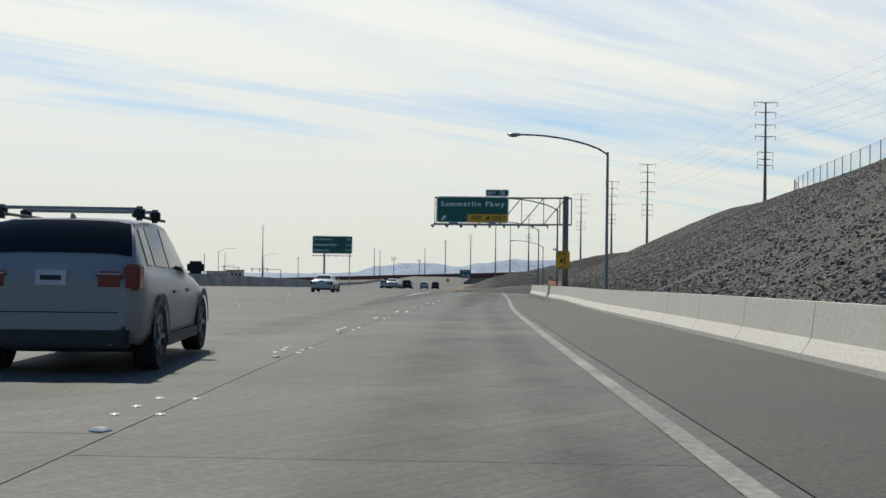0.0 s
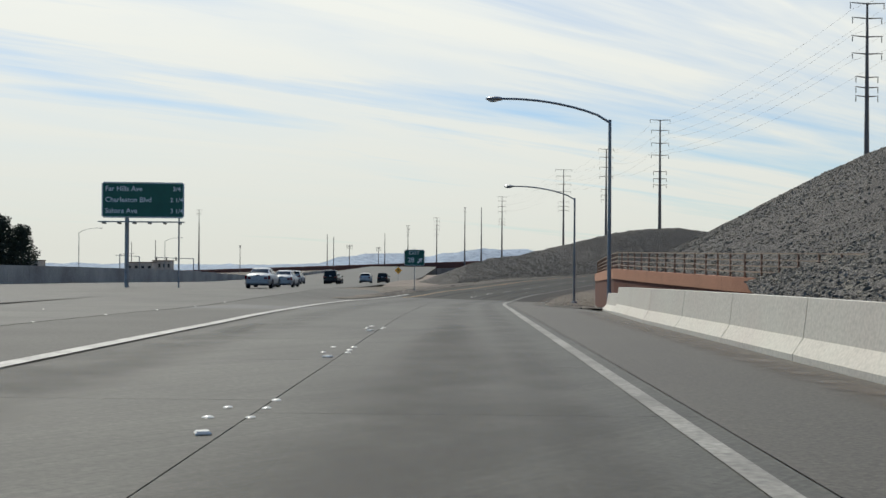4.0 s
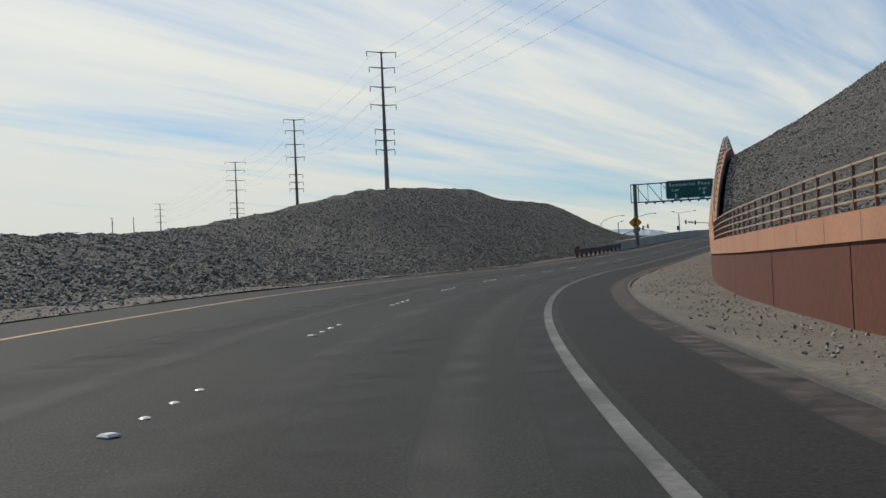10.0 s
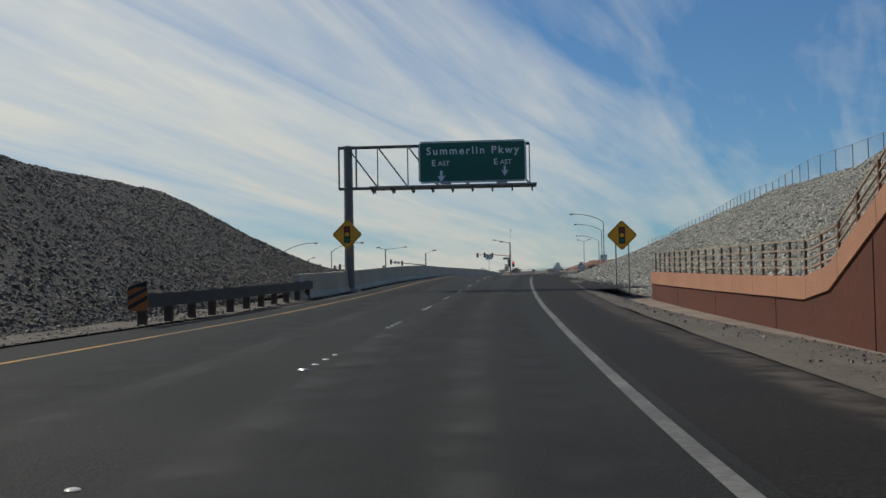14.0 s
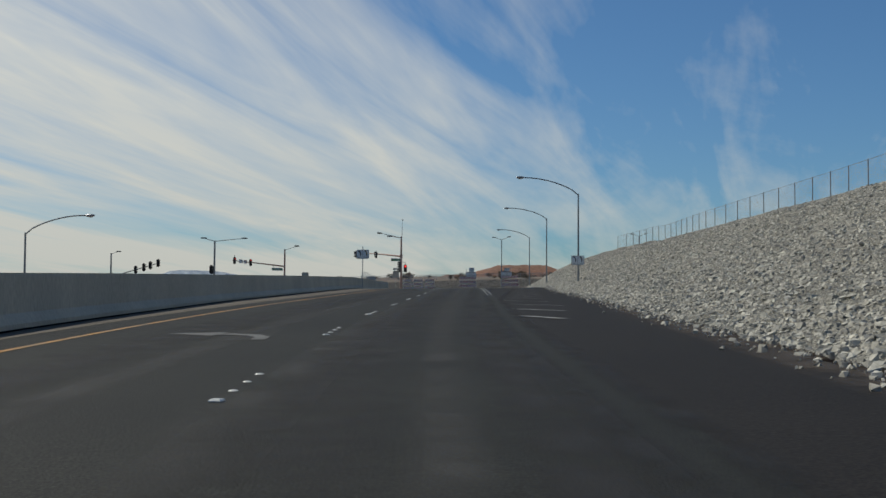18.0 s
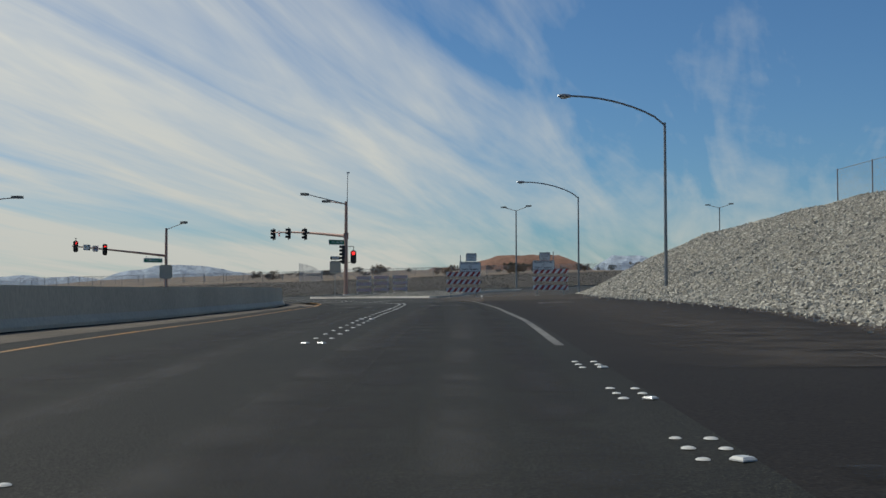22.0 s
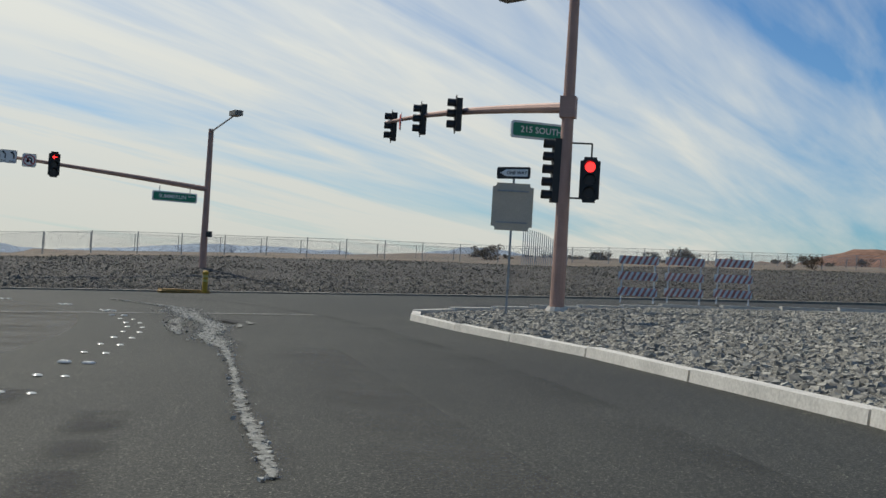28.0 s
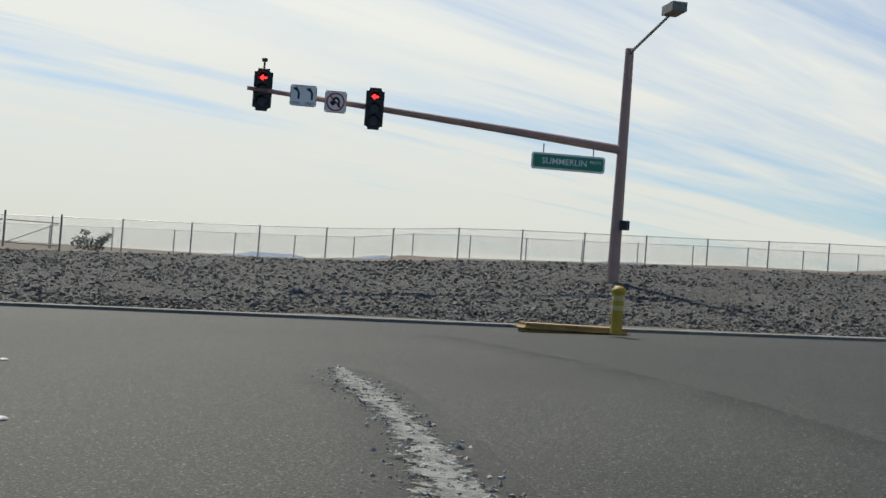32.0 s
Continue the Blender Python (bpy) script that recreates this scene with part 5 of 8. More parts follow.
def build_power_line():
    for k, (x, y, z0, z1) in enumerate(TOWERS):
        pylon(x, y, z0, z1, 2.5 if k != 3 else 3.6, "tall rust grey steel power pole with cross arms", 6, 44)
    for x, y, z1, w, a in ((-414.5, 177.6, 24.3, 1.2, 1), (-332.5, 261.2, 16.6, 0.8, 3), (-319.8, 271.6, 21.2, 1.6, 4), (-307.1, 281.4, 27.2, 0.5, 1), (-299.5, 287.0, 27.2, 0.5, 0), (-366.5, 230.4, 11.2, 0.3, 0), (-363.9, 232.9, 9.7, 0.3, 0), (-357.4, 239.1, 5.1, 1.5, 2), (-342, 252, 12, 0.3, 0), (-345, 250, 4.0, 1.2, 2), (-438, 150, 6, 0.3, 0), (-430, 160, 7, 0.3, 0), (-400, 195, 4.5, 0.4, 1)):
        pylon(x, y, -5, z1, w, "thin grey power pole far off", a, 44)
    # sagging wires between the tall poles, and on over the road behind
    nxt = [(120.0, -160.0, 9.0, 44.0)] + TOWERS
    root = empty("power_lines", pose(0, 0, 0), "thin sagging wires between the power poles", "cables")
    ax = (math.cos(radians(44)), math.sin(radians(44)))
    for (x0, y0, _, a1), (x1, y1, _, b1) in zip(nxt, nxt[1:]):
        for off in (-2.4, 2.4):
            for drop in (1.0, 5.0, 9.0):
                n = 14
                cu = bpy.data.curves.new("wire", "CURVE")
                cu.dimensions, cu.bevel_depth, cu.bevel_resolution = "3D", 0.015, 0
                sp = cu.splines.new("POLY")
                sp.points.add(n)
                for k in range(n + 1):
                    t = k / n
                    sp.points[k].co = (x0 + (x1 - x0) * t + ax[0] * off, y0 + (y1 - y0) * t + ax[1] * off, (a1 - drop) * (1 - t) + (b1 - drop) * t - 10 * t * (1 - t), 1)
                tmp = new("wire", cu)
                me = bpy.data.meshes.new_from_object(tmp)
                bpy.data.objects.remove(tmp)
                me.materials.clear()
                me.materials.append(PYLON)
                child(new("wire", me), root)


build_power_line()


# ---- traffic signals ----
REDLIT = glow("lit red lens", (1.0, 0.03, 0.03), 3.0)
DARKLENS = mat("unlit lens", (0.03, 0.012, 0.010), 0.3, bump=0)
MASTPINK = mat("dusty pink mast paint", (0.42, 0.265, 0.215), 0.6, 0.1, var=0.15, scale=1.5)


def signal_head(m, lights=3, lit=True, arrow=False, plate=True, parent=None):
    root = child(new("signal_head"), parent)
    root.matrix_local = m
    h = 0.36 * lights
    if plate:
        panel(root, "backplate", -0.28, 0.28, -h / 2 - 0.1, h / 2 + 0.1, SIGNBLACK, 0.02, 0.015)
    bm = bm_new()
    box(bm, -0.17, 0.17, 0.0, 0.22, -h / 2, h / 2)
    part("housing", bm, SIGNBLACK, root)
    for k in range(lights):
        z = h / 2 - 0.18 - 0.36 * k
        on = lit and k == 0
        if on and arrow:
            bm = bm_new()
            for a, b, c, d in ((-0.02, 0.11, -0.03, 0.03),):
                box(bm, a, b, -0.03, -0.015, z + c, z + d)
            v = [bm.verts.new((p, -0.03, z + q)) for p, q in ((-0.12, 0), (0.0, 0.1), (0.0, -0.1))]
            bm.faces.new(v)
            part("lens", bm, REDLIT, root)
        else:
            bm = bm_new()
            r = bmesh.ops.create_cone(bm, cap_ends=True, segments=18, radius1=0.145, radius2=0.145, depth=0.03)
            bmesh.ops.transform(bm, matrix=pose(0, -0.01, z, 90, 0, 0), verts=r["verts"])
            part("lens", bm, REDLIT if on else DARKLENS, root)
        bm = bm_new()
        n = 10
        ring = []
        for i in range(n + 1):
            a = radians(-30 + 240 * i / n)
            ring.append([bm.verts.new((0.16 * math.cos(a), y, z + 0.16 * math.sin(a))) for y in (0.0, -0.26)])
        for p, q in zip(ring, ring[1:]):
            bm.faces.new((p[0], q[0], q[1], p[1]))
        part("visor", bm, SIGNBLACK, root)
    return root


def mast_sign(parent, m, w, h, body, extra=""):
    root = child(new("street_name_sign"), parent)
    root.matrix_local = m
    for fy in (1,):
        panel(root, "frame", -w / 2, w / 2, -h / 2, h / 2, SIGNWHITE, 0, 0.08)
        g = panel(root, "panel", -w / 2 + 0.06, w / 2 - 0.06, -h / 2 + 0.06, h / 2 - 0.06, mat("street sign green", (0.01, 0.22, 0.12), 0.4, var=0.1), -0.035, 0.03)
        txt(g, body, h * 0.52, -0.12 if extra else 0, 0, SIGNWHITE, -0.056)
        if extra:
            txt(g, extra, h * 0.26, w / 2 - 0.3, 0.06, SIGNWHITE, -0.056)
    return root


def build_signals():
    # the signal on the gravel island
    px, py, z0 = -6.55, 198.0, 3.2
    root = empty("traffic_signal", pose(px, py, z0), "dusty pink signal mast with three lights and two lamp arms", "traffic signal", "traffic signals")
    bm = bm_new()
    rod(bm, (0, 0, -0.3), (0, 0, 9.1), 0.21, 0.14, 14)
    part("pole", bm, MASTPINK, root)
    bm = bm_new()
    rod(bm, (0, 0, 0), (0, 0, 0.12), 0.32, 0.28, 12)
    part("footing", bm, KERBSTONE, root)
    bm = bm_new()
    rod(bm, (0.1, 0.0, 8.9), (0.15, 0, 11.9), 0.04, 0.03)
    box(bm, 0.05, 0.32, -0.06, 0.06, 11.85, 11.98)
    part("antenna", bm, GALV, root)
    tip = (-8.75, 10.3, 6.55)
    bm = bm_new()
    pts = [(tip[0] * t, tip[1] * t, 5.74 + 0.9 * math.sin(t * 1.5)) for t in np.linspace(0, 1, 8)]
    tube(bm, pts, [0.16 - 0.014 * k for k in range(8)])
    part("mast_arm", bm, MASTPINK, root)
    bm = bm_new()
    box(bm, -0.22, 0.22, -0.2, 0.2, 5.45, 6.05)
    part("clamp", bm, MASTPINK, root)
    for x, y, z in ((-8.45, 10.0, 6.45), (-6.55, 7.5, 6.4), (-4.55, 4.8, 6.2)):
        signal_head(pose(x, y, z, 0, 0, yaw_to((0, 0), (-0.93, -0.36))), 3, False, False, True, root)
    c = child(new("no_u_turn_sign"), root)
    c.matrix_local = pose(-7.45, 8.7, 6.45, 0, 0, yaw_to((0, 0), (-0.93, -0.36)))
    panel(c, "panel", -0.32, 0.32, -0.32, 0.32, SIGNWHITE, -0.2, 0.015)
    bm = bm_new()
    for k in range(20):
        a, b = radians(k * 18), radians(k * 18 + 18)
        rod(bm, (0.27 * math.cos(a), -0.215, 0.27 * math.sin(a)), (0.27 * math.cos(b), -0.215, 0.27 * math.sin(b)), 0.022, n=4)
    rod(bm, (-0.19, -0.215, 0.19), (0.19, -0.215, -0.19), 0.02, n=4)
    part("ring", bm, SIGNRED, c)
    mast_sign(root, pose(-0.95, 1.1, 5.2, 0, 0, yaw_to((0, 0), (0.55, -0.83))), 1.9, 0.5, "215 SOUTH")
    signal_head(pose(-0.35, -0.05, 3.95, 0, 0, yaw_to((0, 0), (-0.93, -0.36))), 5, False, False, False, root)
    signal_head(pose(0.72, -0.05, 3.72, 0, 0, yaw_to((px, py), (2, 130))), 3, True, False, True, root)
    bm = bm_new()
    rod(bm, (0, 0, 4.75), (0.72, 0.1, 4.75), 0.025)
    rod(bm, (0.72, 0.1, 4.75), (0.72, 0.1, 4.2), 0.025)
    rod(bm, (0, 0, 3.2), (0.72, 0.1, 3.2), 0.025)
    part("bracket", bm, SIGNBLACK, root)
    for ex, ey, ez in ((-3.45, -4.9, 9.35), (-2.05, 1.2, 9.2)):
        bm = bm_new()
        rod(bm, (0, 0, 8.85), (ex * 0.9, ey * 0.9, ez), 0.055, 0.04)
        arm = part("lamp_arm", bm, MASTPINK if ey > 0 else GALV, root)
        bm = bm_new()
        a = math.degrees(math.atan2(ey, ex))
        box(bm, -0.38, 0.38, -0.2, 0.2, -0.1, 0.12, pose(ex, ey, ez, 0, 0, a))
        part("lamp_head", bm, GANTRY, arm)
    # the signal across the street
    px, py, z0 = -29.45, 221.4, 2.35
    root = empty("traffic_signal", pose(px, py, z0), "dusty pink signal mast with two red arrows across the street", "traffic signal", "traffic signals")
    bm = bm_new()
    rod(bm, (0, 0, -0.4), (0, 0, 8.75), 0.21, 0.14, 14)
    part("pole", bm, MASTPINK, root)
    bm = bm_new()
    rod(bm, (0, 0, -0.1), (0, 0, 0.1), 0.34, 0.3, 12)
    part("footing", bm, KERBSTONE, root)
    bm = bm_new()
    pts = [(-8.3 * t, -8.5 * t, 5.5 + 0.9 * t - 0.12 * t * t) for t in np.linspace(0, 1, 8)]
    tube(bm, pts, [0.15 - 0.012 * k for k in range(8)])
    part("mast_arm", bm, MASTPINK, root)
    face = yaw_to((px - 6, py - 6), (-13, 189))
    signal_head(pose(-8.0, -8.15, 6.27, 0, 0, face), 3, True, True, True, root)
    signal_head(pose(-5.45, -5.9, 6.0, 0, 0, face), 3, True, True, True, root)
    bm = bm_new()
    rod(bm, (-8.0, -8.15, 6.9), (-8.0, -8.15, 7.15), 0.03)
    box(bm, -8.07, -7.93, -8.2, -8.1, 7.12, 7.22)
    part("sensor", bm, SIGNBLACK, root)
    c = child(new("turn_sign"), root)
    c.matrix_local = pose(-7.1, -7.3, 6.17, 0, 0, face)
    p = panel(c, "panel", -0.40, 0.40, -0.31, 0.33, SIGNWHITE, -0.16, 0.015, border=SIGNBLACK, bw=0.014)
    for q in (-0.2, 0.2):
        bent_arrow(p, q, 0.06, 0.32, SIGNBLACK, -0.17)
        txt(p, "ONLY", 0.10, q, -0.22, SIGNBLACK, -0.17)
    c = child(new("no_u_turn_sign"), root)
    c.matrix_local = pose(-6.37, -6.65, 6.08, 0, 0, face)
    p = panel(c, "panel", -0.33, 0.33, -0.33, 0.33, SIGNWHITE, -0.16, 0.015, border=SIGNBLACK, bw=0.012)
    bm = bm_new()
    for k in range(20):
        a, b = radians(k * 18), radians(k * 18 + 18)
        rod(bm, (0.26 * math.cos(a), -0.175, 0.26 * math.sin(a)), (0.26 * math.cos(b), -0.175, 0.26 * math.sin(b)), 0.022, n=4)
    rod(bm, (-0.19, -0.175, 0.19), (0.19, -0.175, -0.19), 0.022, n=4)
    part("ring", bm, SIGNRED, p)
    bm = bm_new()
    for a, b in (((0.1, -0.15), (0.1, 0.08)), ((0.1, 0.08), (0.0, 0.14)), ((0.0, 0.14), (-0.08, 0.06)), ((-0.08, 0.06), (-0.08, -0.08)), ((-0.15, 0.0), (-0.08, -0.1)), ((-0.01, 0.0), (-0.08, -0.1))):
        rod(bm, (a[0], -0.172, a[1]), (b[0], -0.172, b[1]), 0.03, n=4)
    part("arrow", bm, SIGNBLACK, p)
    ms = mast_sign(root, pose(-1.2, -1.3, 4.93, 0, 0, face), 2.35, 0.52, "SUMMERLIN", "PKWY")
    bm = bm_new()
    for t in (-0.8, 0.8):
        rod(bm, (t, 0.04, 0.2), (t, 0.04, 0.55), 0.02)
    part("hanger", bm, GALV, ms)
    bm = bm_new()
    box(bm, 0.18, 0.42, -0.14, 0.06, 2.95, 3.25)
    part("push_button_box", bm, SIGNBLACK, root)
    bm = bm_new()
    rod(bm, (0, 0, 8.6), (2.3, -2.2, 9.15), 0.05, 0.04)
    arm = part("lamp_arm", bm, GALV, root)
    bm = bm_new()
    box(bm, -0.42, 0.42, -0.22, 0.22, -0.12, 0.14, pose(2.6, -2.5, 9.25, 0, 0, -44))
    part("lamp_head", bm, GANTRY, arm)
    # two more on the far side of the crossing
    for px, py, z0, hh, ax, ay, n, dbl in ((-32.6, 171.0, 2.4, 7.6, 0, 0, 1, True), (-55.5, 198.1, 1.6, 7.6, 12.5, -18, 3, False)):
        root = empty("traffic_signal", pose(px, py, z0), "grey signal mast beside the far carriageway", "traffic signal", "traffic signals")
        bm = bm_new()
        rod(bm, (0, 0, -0.4), (0, 0, hh), 0.17, 0.12, 10)
        part("pole", bm, POLESTEEL, root)
        if dbl:
            for ex, ez in ((-1.6, hh + 0.35), (4.3, hh + 0.35)):
                bm = bm_new()
                rod(bm, (0, 0, hh - 0.1), (ex, 0, ez), 0.05, 0.04)
                arm = part("lamp_arm", bm, POLESTEEL, root)
                bm = bm_new()
                box(bm, ex - 0.38, ex + 0.38, -0.2, 0.2, ez - 0.08, ez + 0.1)
                part("lamp_head", bm, GANTRY, arm)
            signal_head(pose(-0.4, -0.2, 3.4), 3, False, False, True, root)
        else:
            bm = bm_new()
            rod(bm, (0, 0, 3.6), (ax, ay, 5.4), 0.11, 0.07)
            part("mast_arm", bm, POLESTEEL, root)
            for t in (0.55, 0.72, 0.85, 1.0):
                signal_head(pose(ax * t, ay * t, 3.6 + 1.8 * t, 0, 0, 60), 3, False, False, True, root)
            bm = bm_new()
            rod(bm, (0, 0, hh - 0.1), (1.4, -0.6, hh + 0.25), 0.04)
            arm = part("lamp_arm", bm, POLESTEEL, root)
            bm = bm_new()
            box(bm, 1.1, 1.8, -0.8, -0.4, hh + 0.2, hh + 0.38)
            part("lamp_head", bm, GANTRY, arm)


build_signals()


def far_signals():
    for (x, y, z, h), arm in FAR_SIGNALS:
        root = empty("traffic_signal", pose(x, y, z), "small grey signal mast far beyond the freeway", "traffic signal", "traffic signals")
        bm = bm_new()
        rod(bm, (0, 0, -6), (0, 0, h), 0.2, 0.14, 8)
        part("pole", bm, POLESTEEL, root)
        bm = bm_new()
        rod(bm, (0, 0, h * 0.97), (arm[0], arm[1], h * 0.97 + 0.3), 0.13, 0.09, 6)
        part("mast_arm", bm, POLESTEEL, root)
        if abs(arm[0]) > 5:
            for t in (0.45, 0.7, 0.95):
                signal_head(pose(arm[0] * t, arm[1] * t, h * 0.97 - 0.1, 0, 0, 40), 3, False, False, False, root)


FAR_SIGNALS = [((-190.8, -36.4, -4.6, 4.6), (2.1, 3.1)), ((-187.8, -32.0, -4.6, 4.0), (-3.9, -5.2)), ((-178.8, -19.9, -4.6, 3.4), (-6.3, -8.9))]


far_signals()


# ---- barricades ----
STRIPEWHITE = mat("barricade white", (0.86, 0.83, 0.80), 0.5, var=0.12, scale=4)
STRIPERED = mat("barricade red", (0.36, 0.03, 0.028), 0.5, var=0.15, scale=4)
STRIPEPALE = mat("faded barricade red", (0.55, 0.19, 0.15), 0.6, var=0.2, scale=4)


def board(parent, x0, x1, z0, z1, n, lean, red=None, y=0.0):
    b = panel(parent, "board", x0, x1, z0, z1, STRIPEWHITE, y, 0.03)
    p = (x1 - x0) / n
    h = z1 - z0
    for k in range(n):
        a = x0 + p * (k + 0.08)
        q = [(a, z0), (a + p * 0.48, z0), (a + p * 0.48 + lean * h, z1), (a + lean * h, z1)]
        q = [(min(max(u, x0), x1), w) for u, w in q]
        bm = bm_new()
        bm.faces.new([bm.verts.new((u, y - 0.019, w)) for u, w in q])
        part("stripe", bm, red or STRIPERED, b)
    return b


def build_barricades():
    for x, y, turn, label in ((3.94, 167.95, 4, "red and white striped barricade with road closed signs beside gravel"), (9.7, 164.9, 4, "red and white striped barricade with road closed signs beside rocks")):
        z = float(pave(x, y))
        root = empty("road_closed_barricade", pose(x, y, z, 0, 0, turn), label, "barricade", "road closed barricades")
        for px in (-0.9, 0.9):
            bm = bm_new()
            box(bm, px - 0.03, px + 0.03, 0.02, 0.08, 0.0, 1.75)
            part("post", bm, GALV, root)
            bm = bm_new()
            box(bm, px - 0.03, px + 0.03, -0.75, 0.8, 0.0, 0.05)
            part("foot", bm, GALV, root)
        for z0 in (0.38, 0.94, 1.48):
            board(root, -1.2, 1.2, z0, z0 + 0.31, 6, 0.75)
        bm = bm_new()
        for px in (-0.2, 0.2):
            box(bm, px - 0.025, px + 0.025, 0.02, 0.07, 1.2, 2.95)
        part("sign_stay", bm, GALV, root)
        off = 0.0 if x < 6 else -0.94
        low = (lambda q: q) if x < 6 else (lambda q: 1.72 + (q - 1.8) * 0.9)
        s1 = panel(root, "road_closed_sign", -0.28 + off, 1.22 + off, low(1.80), low(2.50), SIGNWHITE, -0.03, 0.015, border=SIGNBLACK, bw=0.02)
        for k, w in enumerate(("ROAD CLOSED", "TO", "THRU TRAFFIC")):
            txt(s1, w, 0.19 if k != 1 else 0.15, 0.47 + off, low(2.37 - 0.21 * k), SIGNBLACK, -0.042, 0.01)
        s2 = panel(root, "authorized_sign", 0.18 + off, 0.92 + off, low(2.53), low(3.10), SIGNWHITE, -0.03, 0.015, border=SIGNBLACK, bw=0.015)
        for k, w in enumerate(("AUTHORIZED", "VEHICLES", "ONLY")):
            txt(s2, w, 0.118, 0.55 + off, low(2.97 - 0.155 * k), SIGNBLACK, -0.042, 0.008)
    for k, (x, y) in enumerate(((-5.9, 216.0), (-4.0, 217.4), (-1.9, 219.0))):
        z = float(pave(x, y)) + 0.05
        root = empty("striped_barricade", stand(x, y, z, (0, 150)), "faded red and white barricade standing on the side road", "barricade", "striped barricades")
        for px in (-0.7, 0.7):
            bm = bm_new()
            box(bm, px - 0.03, px + 0.03, 0.02, 0.08, 0.0, 1.95)
            part("post", bm, STRIPEWHITE, root)
            bm = bm_new()
            box(bm, px - 0.03, px + 0.03, -0.5, 0.55, 0.0, 0.05)
            part("foot", bm, STRIPEWHITE, root)
        for z0 in (0.30, 0.98, 1.68):
            board(root, -0.85, 0.85, z0, z0 + 0.36, 7, 0.5, STRIPEPALE)


build_barricades()


# ---- guardrail ----
def build_guardrail():
    root = empty("guardrail", spot(289, -7.35, 0.0), "weathered steel guardrail with timber posts and a striped end", "guardrail")
    inv = spot(289, -7.35, 0.0).inverted()
    s = np.arange(289, 309, 1.0)
    w = [(0.0, 0.42), (-0.06, 0.48), (0.0, 0.54), (0.0, 0.60), (-0.06, 0.66), (0.0, 0.73), (0.03, 0.73), (0.03, 0.42)]
    sec = np.array(w)[None] + np.stack([np.interp(s, [289, 309], [-7.4, -7.05]), 0 * s], -1)[:, None, :]
    me = sweep_mesh("rail", s, sec, OLDSTEEL)
    me.transform(inv)
    child(new("rail", me), root)
    for k in range(11):
        a = 289.4 + 1.85 * k
        bm = bm_new()
        box(bm, -0.09, 0.09, -0.08, 0.08, -0.4, 0.74)
        ob = part("post", bm, WOOD, root)
        ob.matrix_local = inv @ spot(a, np.interp(a, [289, 309], [-7.4, -7.05]) - 0.17)
    p = panel(root, "end_marker", -0.24, 0.20, 0.36, 0.88, mat("faded orange marker", (0.5, 0.16, 0.03), 0.6, var=0.2), -0.5, 0.02)
    for k in range(3):
        z = 0.38 + 0.2 * k
        bm = bm_new()
        bm.faces.new([bm.verts.new((x, -0.513, zz)) for x, zz in ((-0.23, z), (0.19, z + 0.22), (0.19, min(z + 0.31, 0.87)), (-0.23, z + 0.09))])
        part("stripe", bm, SIGNBLACK, p)


build_guardrail()


# ---- island, street kerbs, bollard ----
ISLAND = [(-9.6, 194.0), (-9.0, 191.8), (-7.0, 188.1), (-3.7, 182.6), (-0.6, 176.4), (0.6, 173.6), (1.55, 171.2), (2.1, 170.9), (3.1, 173.3), (3.75, 174.9), (4.1, 178.0), (4.5, 183.6), (5.4, 189.5), (6.6, 197.0), (8.4, 204.0), (11.5, 211.0), (10.5, 213.0), (2.0, 212.0), (-4.5, 208.5), (-8.0, 201.5), (-9.4, 196.8)]


